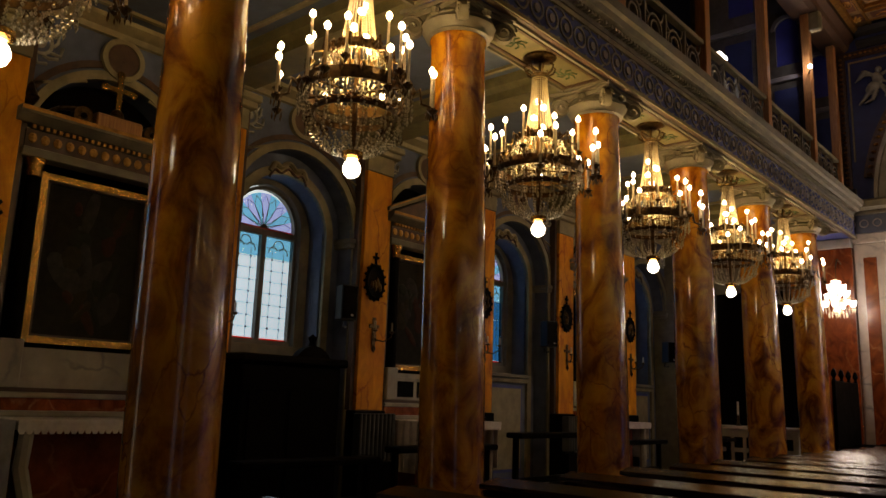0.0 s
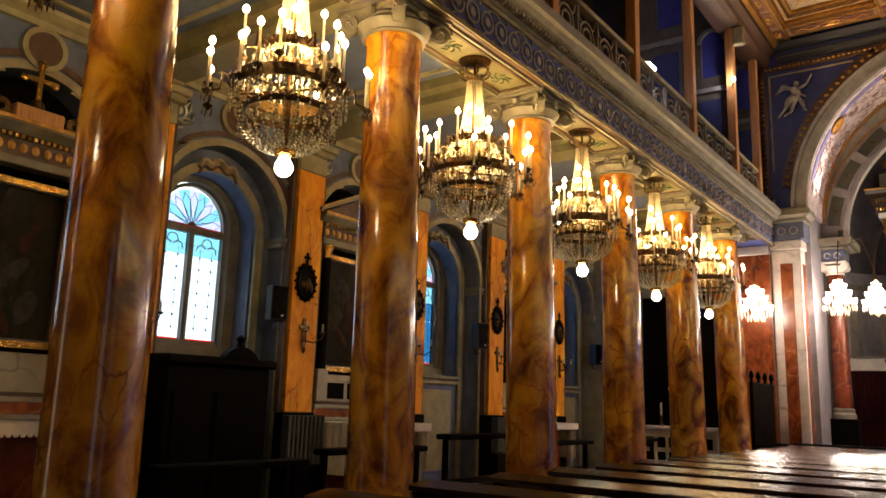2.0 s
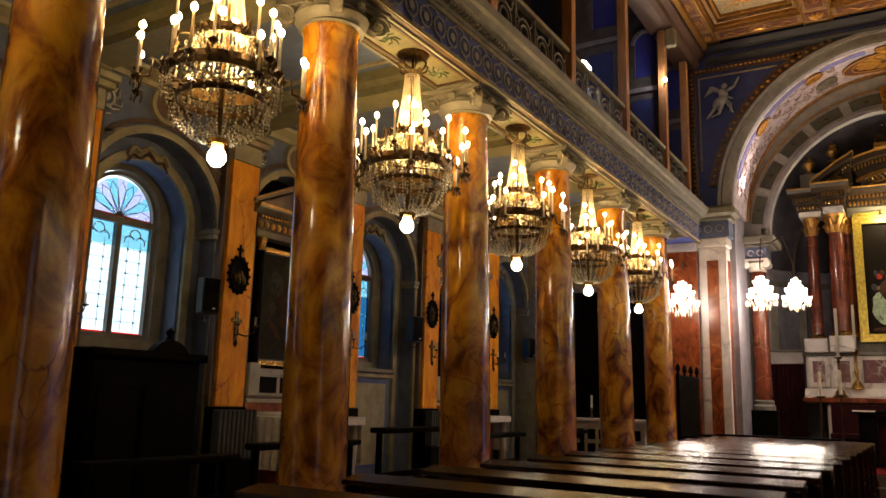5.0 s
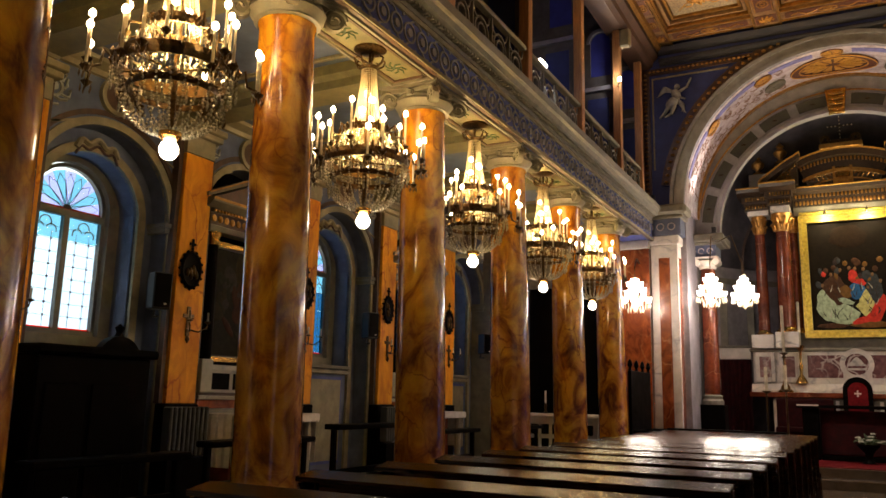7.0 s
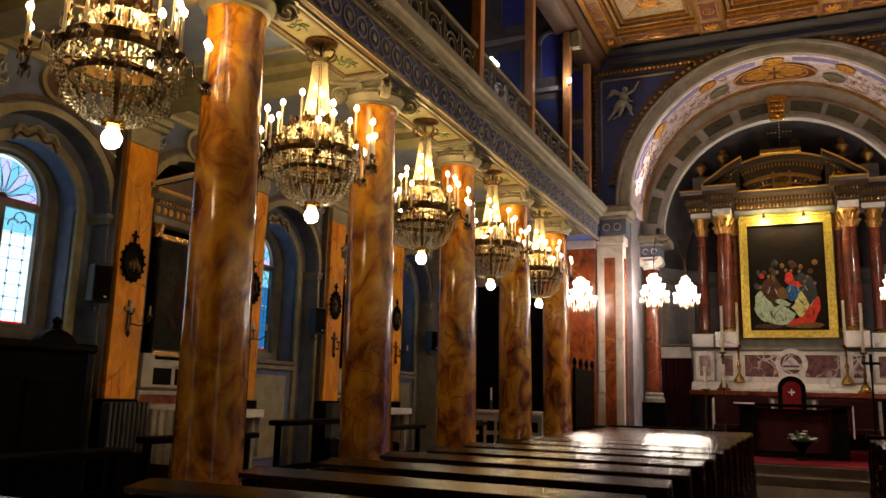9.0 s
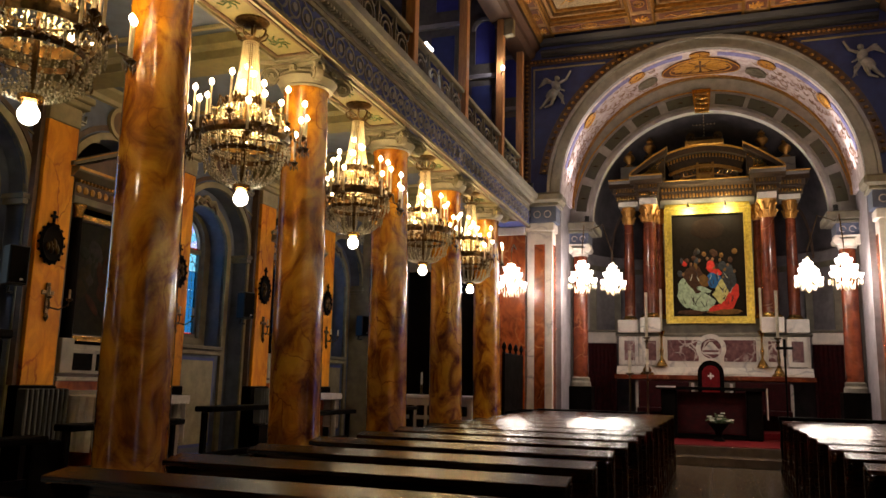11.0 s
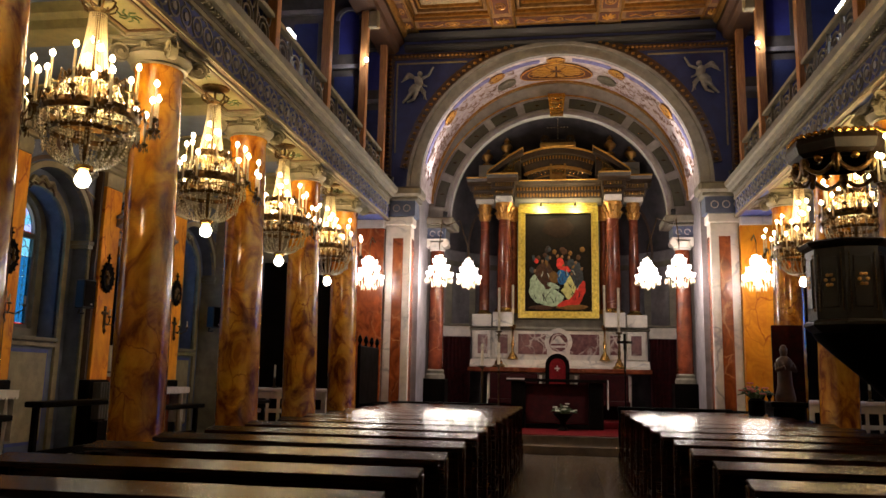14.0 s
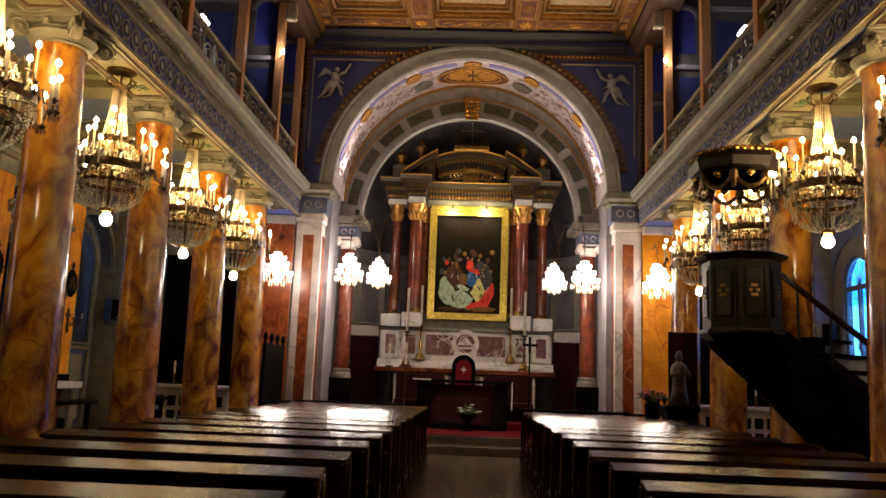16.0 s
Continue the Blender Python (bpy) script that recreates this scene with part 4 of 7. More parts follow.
# piers of the chancel arch
for s in (-1, 1):
    p = thing("pier", (s * 3.30, Y_ARCH, 0), "white marble pier with red marble panels below the arch", "pier", "", "structure")
    part("shaft", B((-s * 0.27, s * 0.27, -0.02, 0.34, 0.0, 4.60), bevel=0.012), M_WHITE, p)
    part("red_panel", B((-s * 0.11, s * 0.11, -0.032, -0.021, 0.5, 4.33)), M_RED, p, "red marble panel")
    part("side_panel", B((-s * 0.281, -s * 0.271, 0.07, 0.27, 0.5, 4.33)), M_RED, p, "red marble panel")
    part("base", B((-s * 0.33, s * 0.33, -0.08, 0.36, 0.0, 0.35), bevel=0.02), M_WHITE, p)
    part("necking", B((-s * 0.31, s * 0.31, -0.06, 0.36, 4.603, 4.79), bevel=0.02), M_WHITE, p)
    part("frieze_block", B((-s * 0.36, s * 0.46, -0.10, 0.38, 4.793, 5.12)), M_BLUEGREY, p, "blue-grey frieze block with pale scrolls")
    bm = bmesh.new()
    for k in range(3):
        for q in (-1, 1):
            band(-0.18 * s + k * 0.22 * s, 4.96, 0.06, 0.08, "y", -0.115, -0.10, 20 if q > 0 else 200, 300 if q > 0 else 480, 10, bm)
    part("scroll", bm, M_LILAC, p)
    part("cornice_lower", B((-s * 0.42, s * 0.46, -0.18, 0.38, 5.123, 5.19), bevel=0.01), M_GREY, p)
    part("cornice_upper", B((-s * 0.50, s * 0.46, -0.26, 0.38, 5.193, 5.40), bevel=0.05), M_GREY, p)
    # marble end pilaster behind the last column
    solid("wall_side", B((s * 3.575, s * 4.25, 15.84, 15.992, 0, 4.52)), M_RED if s < 0 else M_PIL, "red marble end pilaster of the nave" if s < 0 else "orange marble end pilaster of the nave", "wall")
    solid("trim", B((s * 3.58, s * 4.30, 15.80, 15.99, 4.523, 4.696), bevel=0.01), M_WHITE, "white marble band above the marble pilaster", "trim")
    # chancel side walls and second piers
    solid("wall_chancel", B((s * 2.92, s * 3.3, Y_ARCH + 0.352, Y_ARCH2 - 0.002, 0, 5.40)), M_VIOLET, "grey chancel side wall", "wall")
    q = thing("pier", (s * 2.80, Y_ARCH2, 0), "grey second pier with a scrolled frieze block", "pier", "", "structure")
    part("shaft", B((s * 0.11, s * 0.5, 0.0, 0.5, 0.0, 4.60)), M_CORN, q)
    part("frieze_block", B((-s * 0.30, s * 0.30, -0.16, 0.5, 4.55, 4.80)), M_BLUEGREY, q)
    bm = bmesh.new()
    for k in range(3):
        band(-0.18 * s + k * 0.18 * s, 4.675, 0.05, 0.068, "y", -0.172, -0.16, 0, 300, 10, bm)
    part("scroll", bm, M_LILAC, q)
    part("cornice", B((-s * 0.42, s * 0.42, -0.26, 0.5, 4.803, 4.86), (-s * 0.48, s * 0.48, -0.32, 0.78, 4.863, 5.03), bevel=0.02), M_GREY, q)
    c = thing("column", (s * 2.70, Y_ARCH2 - 0.02, 0), "polished red marble column beside the chancel", "column", "chancel columns")
    part("shaft", L([(0.17, 1.62), (0.172, 1.7), (0.155, 4.28)], 24), M_OXBLOOD, c, "", True)
    part("base", L([(0.22, 1.42), (0.22, 1.5), (0.19, 1.54), (0.2, 1.6), (0.17, 1.625)], 24), M_GREY, c)
    part("pedestal", B((-0.26, 0.26, -0.24, 0.24, 0.34, 1.42), bevel=0.01), M_DARK, c, "dark green marble pedestal")
    part("capital", L([(0.155, 4.283), (0.18, 4.3), (0.17, 4.33), (0.22, 4.42), (0.22, 4.46)], 24), M_WHITE, c, "", True)
    bm = bmesh.new()
    for e in (-1, 1):
        band(e * 0.2, 4.43, 0.0, 0.075, "y", -0.21, 0.14, 0, 360, 14, bm)
    B((-0.24, 0.24, -0.21, 0.2, 4.505, 4.545), bm=bm)
    part("volute", bm, M_WHITE, c)

# chancel floor and steps
solid("step", B((-3.3, 3.3, 15.9, 16.35, -0.01, 0.17), bevel=0.01), M_FLOOR, "worn grey stone step before the chancel", "step")
solid("floor_chancel", B((-3.6, 3.6, 16.352, 24.4, -0.01, 0.34), bevel=0.01), M_FLOOR, "stone chancel floor raised by two steps", "floor")
solid("carpet", B((-2.6, 2.6, 16.42, 20.4, 0.342, 0.356)), M_CARPET, "red carpet on the chancel floor", "carpet", "")
solid("step", B((-1.9, 1.9, 18.9, 20.5, 0.357, 0.50), bevel=0.01), M_CARPET, "red carpeted altar step", "step")

# apse: curved grey wall with ribs
bm = bmesh.new()
n = 24
ring0, ring1 = [], []
for i in range(n + 1):
    a = math.pi * i / n
    ring0.append((3.3 * math.cos(a), 20.5 + 2.6 * math.sin(a)))
for z0, z1 in ((0.34, 5.0),):
    prof = ring0 + [(x * 1.06, 20.5 + (y - 20.5) * 1.06) for x, y in ring0[::-1]]
    P(prof, "z", z0, z1, bm)
solid("wall_apse", bm, M_VIOLET, "violet-grey curved apse wall", "wall", smooth=True)
solid("trim", P([(x * 0.985, 20.5 + (y - 20.5) * 0.985) for x, y in ring0] + [(x * 0.995, 20.5 + (y - 20.5) * 0.995) for x, y in ring0[::-1]], "z", 4.55, 4.7), M_GREY, "grey moulding round the apse", "trim")
bm = bmesh.new()
rows = []
for j in range(9):
    e = radians(90 * j / 8)
    rows.append([bm.verts.new((3.3 * math.cos(math.pi * i / n) * math.cos(e), 20.5 + 2.6 * math.sin(math.pi * i / n) * math.cos(e), 5.0 + 4.0 * math.sin(e))) for i in range(n + 1)])
for a, b in zip(rows, rows[1:]):
    for i in range(n):
        if (b[i].co - b[i + 1].co).length < 1e-6:
            continue
        bm.faces.new((a[i], a[i + 1], b[i + 1], b[i]))
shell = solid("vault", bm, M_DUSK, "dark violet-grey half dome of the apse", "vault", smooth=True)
thick = shell.modifiers.new("thickness", "SOLIDIFY")
thick.thickness = 0.1
solid("wall_chancel", B((-3.5, -3.3, Y_ARCH2, 20.5, 0, 9.0)), M_VIOLET, "violet-grey chancel wall", "wall")
solid("wall_chancel", B((3.3, 3.5, Y_ARCH2, 20.5, 0, 9.0)), M_VIOLET, "violet-grey chancel wall", "wall")
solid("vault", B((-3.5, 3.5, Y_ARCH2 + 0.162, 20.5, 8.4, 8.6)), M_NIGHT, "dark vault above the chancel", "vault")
for s in (-1, 1):
    for x in (2.42, 3.0):
        y = 20.5 + 2.6 * math.sqrt(max(0.0, 1 - (x / 3.3) ** 2)) - 0.12
        solid("trim", B((s * (x - 0.09), s * (x + 0.09), y - 0.06, y + 0.06, 2.9, 4.54)), M_GREY, "grey flat pilaster strip in the apse", "trim")
    bm = bmesh.new()
    for r in (1.0, 1.06):
        T([(s * (2.0 + 0.5 * math.cos(a) * r), 21.6, 4.75 + 1.4 * math.sin(a) * r) for a in [i * 0.157 for i in range(11)]], 0.015, 5, bm)
    solid("trim", bm, M_BROWN, "thin dark painted arch lines in the apse", "trim")

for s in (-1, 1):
    # the third place is an added housing, out of sight, for the altar lamp
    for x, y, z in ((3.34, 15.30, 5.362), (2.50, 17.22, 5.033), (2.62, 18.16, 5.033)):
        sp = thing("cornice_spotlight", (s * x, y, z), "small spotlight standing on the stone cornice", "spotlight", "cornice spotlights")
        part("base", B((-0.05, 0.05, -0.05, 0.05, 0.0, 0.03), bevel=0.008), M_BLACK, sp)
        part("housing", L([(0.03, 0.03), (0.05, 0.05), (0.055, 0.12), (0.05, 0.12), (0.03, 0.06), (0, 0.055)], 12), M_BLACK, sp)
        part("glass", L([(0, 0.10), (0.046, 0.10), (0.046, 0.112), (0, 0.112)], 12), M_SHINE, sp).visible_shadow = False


# ---- columns ----
def column(s, y):
    c = thing("column", (s * XK, y, 0), "polished orange-brown veined marble column with an Ionic capital", "column", "nave columns")
    part("shaft", L([(0.268, 0.36), (0.27, 0.42), (0.254, 0.46), (0.253, 1.6), (0.244, 2.8), (0.226, 4.38), (0.240, 4.40), (0.240, 4.43)], 40), M_COL, c, "", True)
    part("base", L([(0.34, 0.18), (0.36, 0.21), (0.36, 0.25), (0.31, 0.28), (0.31, 0.31), (0.33, 0.33), (0.30, 0.36)], 32), M_GREY, c, "", True)
    part("plinth", B((-0.38, 0.38, -0.38, 0.38, 0.0, 0.18), bevel=0.01), M_GREY, c)
    part("echinus", L([(0.25, 4.432), (0.275, 4.445), (0.255, 4.46), (0.30, 4.50), (0.32, 4.53), (0.31, 4.555)], 32), M_GREY, c, "", True)
    curve = []
    for k in range(4):
        a = k * math.pi / 2
        for t in (-1, -0.5, 0, 0.5, 1):
            u, v = 0.33 - 0.06 * (1 - t * t), 0.33 * t
            curve.append((u * math.cos(a) - v * math.sin(a), u * math.sin(a) + v * math.cos(a)))
    part("abacus", P(curve[::1], "z", 4.615, 4.655), M_GREY, c)
    part("abacus_top", P([(x * 1.08, yy * 1.08) for x, yy in curve], "z", 4.658, 4.697), M_GREY, c)
    part("bell", L([(0.29, 4.557), (0.30, 4.58), (0.28, 4.613)], 24), M_GREY, c)
    for k in range(4):
        bm = bmesh.new()
        spiral = [(r * math.cos(t), r * math.sin(t)) for t, r in ((i * 0.5, 0.105 - 0.0046 * i) for i in range(20))]
        band(0, 0, 0.0, 0.085, "y", -0.035, 0.035, 0, 360, 16, bm)
        for q in (-1, 1):
            T([(px, q * 0.038, pz) for px, pz in spiral], 0.015, 5, bm)
        bm.transform(Matrix.Rotation(math.pi / 4 + k * math.pi / 2, 4, "Z") @ Matrix.Translation((0.385, 0, 4.535)))
        part("volute", bm, M_GREY, c, "", True)
        bm = L([(0, -0.05), (0.04, -0.03), (0.045, 0.02), (0, 0.05)], 8)
        bm.transform(Matrix.Rotation(k * math.pi / 2, 4, "Z") @ Matrix.Translation((0.30, 0, 4.60)))
        part("carved_rosette", bm, M_GREY, c, "", True)
    return c


# the old columns lean a little outwards, towards the aisles
first_col = column(-1, COLS[0])
for o in first_col.children_recursive:
    for v in o.data.vertices:
        v.co.x -= 0.018 * max(0.0, v.co.z - 0.4)
for s in (-1, 1):
    for y in COLS:
        if s < 0 and y == COLS[0]:
            continue
        copy_thing(first_col, pose(s * XK + (0.045 if s > 0 else 0.0), y, 0, 0, 0, 180 if s > 0 else 0))


# ---- pilasters on the aisle walls, with their medallions and sconces ----
def pilaster(s, y):
    XW = XWS[s]
    p = thing("pilaster", (s * XW, y, 0), "flat orange marble pilaster on the aisle wall", "pilaster", "", "structure")
    part("shaft", B((-s * 0.16, 0, -0.235, 0.235, 1.3, 4.42), bevel=0.006), M_PIL, p)
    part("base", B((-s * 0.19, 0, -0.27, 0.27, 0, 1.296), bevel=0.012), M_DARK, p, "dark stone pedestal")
    part("necking", B((-s * 0.17, 0, -0.245, 0.245, 4.423, 4.66), bevel=0.006), M_CREAM, p)
    part("capital", B((-s * 0.24, 0, -0.31, 0.31, 4.663, 4.74), (-s * 0.28, 0, -0.34, 0.34, 4.744, 4.83), bevel=0.012), M_CREAM, p)
    for e in (-1, 1):
        part("edge_strip", B((-s * 0.11, 0, e * 0.238, e * 0.30, 1.3, 4.655)), M_BROWN, p)
    part("corbel", B((-s * 0.32, 0, -0.2, 0.2, 4.834, 4.96), bevel=0.02), M_CREAM, p)
    # station plaque
    x = s * (XW - 0.165)
    q = thing("station_plaque", (x, y - 0.03, 2.94), "carved dark oval plaque with a small cross on top", "plaque", "wall plaques")
    bm = L([(0, 0), (0.16, 0), (0.19, 0.02), (0.16, 0.045), (0.13, 0.03), (0, 0.03)], 22)
    for v in bm.verts:
        v.co.y *= 0.95
        v.co.x *= 1.3
    bm.transform(Matrix.Rotation(-s * math.pi / 2, 4, "Y"))
    part("frame", bm, M_DARK, q, "", True)
    bm = bmesh.new()
    rr = random.Random(int(y * 10))
    for k in range(7):
        L([(0, -0.05), (0.022, -0.03), (0.026, 0.02), (0, 0.06)], 6, (-s * 0.035, rr.uniform(-0.08, 0.08), rr.uniform(-0.1, 0.08)), bm)
    part("carving", bm, M_BRASS, q, "dull gilt relief", True)
    bm = bmesh.new()
    for k in range(16):
        a = k * math.pi / 8
        L([(0, -0.025), (0.02, 0), (0, 0.025)], 5, (-s * 0.02, 0.19 * math.cos(a), 0.24 * math.sin(a)), bm)
    part("carved_edge", bm, M_DARK, q)
    part("cross", B((-s * 0.03, -s * 0.01, -0.014, 0.014, 0.25, 0.39), (-s * 0.031, -s * 0.009, -0.05, 0.05, 0.31, 0.34)), M_DARK, q)
    # candle sconce
    w = thing("wall_sconce", (x, y, 2.28), "brass candle sconce with a cross on the pilaster", "sconce", "wall sconces")
    part("backplate", B((-s * 0.02, 0, -0.03, 0.03, -0.16, 0.2), (-s * 0.021, 0, -0.09, 0.09, 0.06, 0.11), bevel=0.006), M_BRASS, w)
    for e in (-1, 1):
        part("arm", T([(-s * 0.02, 0, -0.08), (-s * 0.12, e * 0.07, -0.11), (-s * 0.19, e * 0.14, -0.05), (-s * 0.19, e * 0.15, 0.0)], 0.01, 6), M_BRASS, w, "", True)
        part("cup", L([(0, 0), (0.02, 0.0), (0.04, 0.02), (0.02, 0.03), (0, 0.03)], 10, (-s * 0.19, e * 0.15, 0.0)), M_BRASS, w)
        part("candle", L([(0.012, 0.03), (0.012, 0.13), (0, 0.14)], 8, (-s * 0.19, e * 0.15, 0.0)), M_WAX, w)
    part("pendant", L([(0, -0.26), (0.03, -0.2), (0.015, -0.16), (0, -0.15)], 8, (-s * 0.02, 0, 0)), M_BRASS, w)


for s in (-1, 1):
    for n in range(-1, 5):
        pilaster(s, YK + BAY * n + (-0.07 if n < 0 else 0.06 + 0.027 * n if n else 0.0))


# ---- windows ----
def window(s, yc, clear=G_CLEAR):
    XW = XWS[s]
    x = s * (XW + (0.62 if s < 0 else 0.07))
    w = thing("window", (x, yc, 2.06), "tall arched leaded window with a fanlight", "window", "", "structure")
    hw, sp = 0.515, 1.50
    side = s < 0
    bm = bmesh.new()
    for a, b, c, d in ((-hw, -hw + 0.045, 0.005, sp), (hw - 0.045, hw, 0.005, sp), (-0.035, 0.035, 0.06, 1.38), (-hw + 0.045, hw - 0.045, 0.005, 0.06), (-hw + 0.045, hw - 0.045, 1.38, 1.46)):
        B((0, s * 0.07, a, b, c, d), bm=bm)
    band(0, sp, hw - 0.045, hw, "x", 0, s * 0.07, 0, 180, 24, bm)
    part("window_frame", bm, M_WINFRAME, w)
    part("window_sill", B((-s * (0.5 if s < 0 else 0.1), s * 0.02, -0.6, 0.6, -0.2, -0.14), bevel=0.01), M_GREY, w)
    g = s * 0.03
    for e in (-1, 1):
        y0, y1 = sorted((e * 0.035, e * (hw - 0.045)))
        ym = (y0 + y1) / 2
        hw2 = (y1 - y0) / 2
        pane = part("pane", B((g, g + s * 0.004, y0, y1, 0.082, 0.78)), clear, w)
        pane2 = part("pane", B((g, g + s * 0.004, y0, y1, 0.782, 1.10)), clear, w)
        pane3 = part("pane", B((g, g + s * 0.004, y0, y1, 1.102, 1.38)), G_BLUE, w, "pale blue glass")
        pane4 = part("pane", B((g, g + s * 0.004, y0, y1, 0.06, 0.08)), G_RED, w, "red glass strip")
        for o in (pane, pane2, pane3, pane4):
            o.visible_shadow = False
        bm = bmesh.new()
        for k in range(1, 9):
            z = 0.06 + k * 0.147
            B((g - s * 0.004, g, y0, y1, z - 0.002, z + 0.002), bm=bm)
        for yy in (ym - 0.09, ym + 0.09):
            B((g - s * 0.0045, g + s * 0.0, yy - 0.0018, yy + 0.0018, 0.06, 1.2), bm=bm)
        for rr, cy, cz in ((0.07, ym, 1.27), (0.06, ym - 0.08, 1.19), (0.06, ym + 0.08, 1.19)):
            band(cy, cz, rr, rr + 0.012, "x", g - s * 0.006, g, -20 if cy >= ym else 20, 200 if cy <= ym else 160, 10, bm)
        for k in range(1, 8):
            for yy in (ym - 0.09, ym + 0.09):
                B((g - s * 0.006, g - s * 0.001, yy - 0.012, yy + 0.012, 0.048 + k * 0.147, 0.072 + k * 0.147), bm=bm)
        part("lead", bm, M_LEAD, w)
    n = 9
    for k in range(n):
        a0, a1 = 180 * k / n, 180 * (k + 1) / n
        f = part("pane", band(0, sp - 0.03, 0.06, hw - 0.05, "x", g, g + s * 0.004, a0, a1, 4), G_BLUE if k % 2 else G_VIOLET, w)
        f.visible_shadow = False
    bm = bmesh.new()
    for k in range(n):
        a0, a1, am = radians(180 * k / n), radians(180 * (k + 1) / n), radians(180 * (k + 0.5) / n)
        tip = (g - s * 0.004, 0.43 * math.cos(am), sp - 0.03 + 0.43 * math.sin(am))
        for a in (a0, a1):
            T([(g - s * 0.004, 0.06 * math.cos(am), sp - 0.03 + 0.06 * math.sin(am)), (g - s * 0.004, 0.33 * math.cos(a), sp - 0.03 + 0.33 * math.sin(a)), tip], 0.0045, 4, bm)
    band(0, sp - 0.03, 0.0, 0.06, "x", g - s * 0.01, g, 0, 180, 10, bm)
    part("lead", bm, M_LEAD, w)
    r = part("pane", B((g - s * 0.002, g - s * 0.001, -hw + 0.05, hw - 0.05, 1.461, 1.485)), G_RED, w, "red glass strip")
    r.visible_shadow = False


for s in (-1, 1):
    for n in (-2, 0, 2, 4):
        window(s, YK + BAY * (n + 0.5), G_DEEP if n >= 2 and s < 0 else G_CLEAR)
    if s < 0:
        solid("backdrop", B((-8.95, -8.9, -3.0, 16.0, 1.0, 5.2)), M_DAY, "bright sky seen through the aisle windows", "sky")
    else:
        solid("backdrop", B((7.72, 7.76, 13.6, 16.6, 1.6, 4.6)), M_DAYBLUE, "blue evening sky seen through the aisle window", "sky")


# ---- chandeliers ----
def chandelier(s, y):
    c = thing("chandelier", (s * XK, y, 3.01), "lit brass and crystal chandelier with electric candles", "chandelier", "nave chandeliers")
    rng = random.Random(7)
    part("ceiling_rose", L([(0, 1.635), (0.05, 1.635), (0.12, 1.652), (0.15, 1.66), (0.16, 1.675), (0, 1.675)], 20), M_BRASS, c, "", True)
    part("chain", T([(0, 0, 1.49), (0, 0, 1.64)], 0.012, 6), M_BRASS, c)
    bm = L([(0.05, 1.46), (0.09, 1.5), (0.06, 1.52), (0, 1.54)], 14)
    for k in range(8):
        a = k * math.pi / 4
        T([(0.06 * math.cos(a), 0.06 * math.sin(a), 1.48), (0.13 * math.cos(a), 0.13 * math.sin(a), 1.52), (0.15 * math.cos(a), 0.15 * math.sin(a), 1.57), (0.12 * math.cos(a), 0.12 * math.sin(a), 1.59)], 0.011, 5, bm)
    part("crown", bm, M_BRASS, c, "", True)
    part("stem", L([(0.02, 0.1), (0.02, 1.46)], 10), M_BRASS, c)

    def ring(z, r, h, w):
        bm = L([(r - w, z - h), (r, z - h), (r + 0.008, z), (r, z + h), (r - w, z + h), (r - w, z - h)], 36)
        for k in range(18):
            a = k * 2 * math.pi / 18
            L([(0, -h * 0.9), (0.022, 0), (0, h * 0.9)], 5, ((r + 0.012) * math.cos(a), (r + 0.012) * math.sin(a), z + h * 0.6), bm)
        return bm
    part("main_ring", ring(0.56, 0.395, 0.045, 0.02), M_BRASS, c)
    part("upper_ring", ring(0.86, 0.20, 0.035, 0.018), M_BRASS, c)
    part("lower_ring", ring(0.40, 0.30, 0.022, 0.012), M_BRASS, c)
    bm = bmesh.new()
    for k in range(6):
        a = k * math.pi / 3
        T([(0.02 * math.cos(a), 0.02 * math.sin(a), 0.56), (0.38 * math.cos(a), 0.38 * math.sin(a), 0.56)], 0.009, 5, bm)
    part("spoke", bm, M_BRASS, c)

    def bead(bm, p, r):
        x, yy, z = p
        t = [bm.verts.new(q) for q in ((x + r, yy, z), (x, yy + r, z), (x - r, yy, z), (x, yy - r, z), (x, yy, z + r * 1.25), (x, yy, z - r * 1.25))]
        for i in range(4):
            bm.faces.new((t[i], t[(i + 1) % 4], t[4]))
            bm.faces.new((t[(i + 1) % 4], t[i], t[5]))
    # tall bead cone
    bm = bmesh.new()
    for k in range(26):
        a = 2 * math.pi * k / 26
        for i in range(30):
            t = i / 29
            r = 0.068 + 0.072 * t ** 1.5
            bead(bm, (r * math.cos(a), r * math.sin(a), 1.46 - 0.60 * t), 0.0092)
    part("bead_cone", bm, M_CRYSTAL, c, "strings of clear crystal beads")
    for z in (0.88, 0.96, 1.04, 1.13, 1.22):
        part("inner_bulb", L([(0, z), (0.028, z + 0.018), (0.032, z + 0.035), (0.024, z + 0.055), (0, z + 0.068)], 10, (0.05 * math.cos(z * 27), 0.05 * math.sin(z * 27), 0)), M_BULB, c, "glowing bulb inside the bead cone", True).visible_shadow = False
    # basket of bead strings
    bm = bmesh.new()
    for k in range(26):
        a = 2 * math.pi * k / 26
        for i in range(19):
            t = i / 18
            an = math.pi / 2 * t
            r = 0.055 + 0.325 * math.cos(an) ** 0.75
            bead(bm, (r * math.cos(a), r * math.sin(a), 0.52 - 0.40 * math.sin(an) ** 1.1), 0.0115)
    part("bead_basket", bm, M_BASKET, c, "bowl of clear crystal bead strings")
    # prisms hanging from the rings
    bm = bmesh.new()
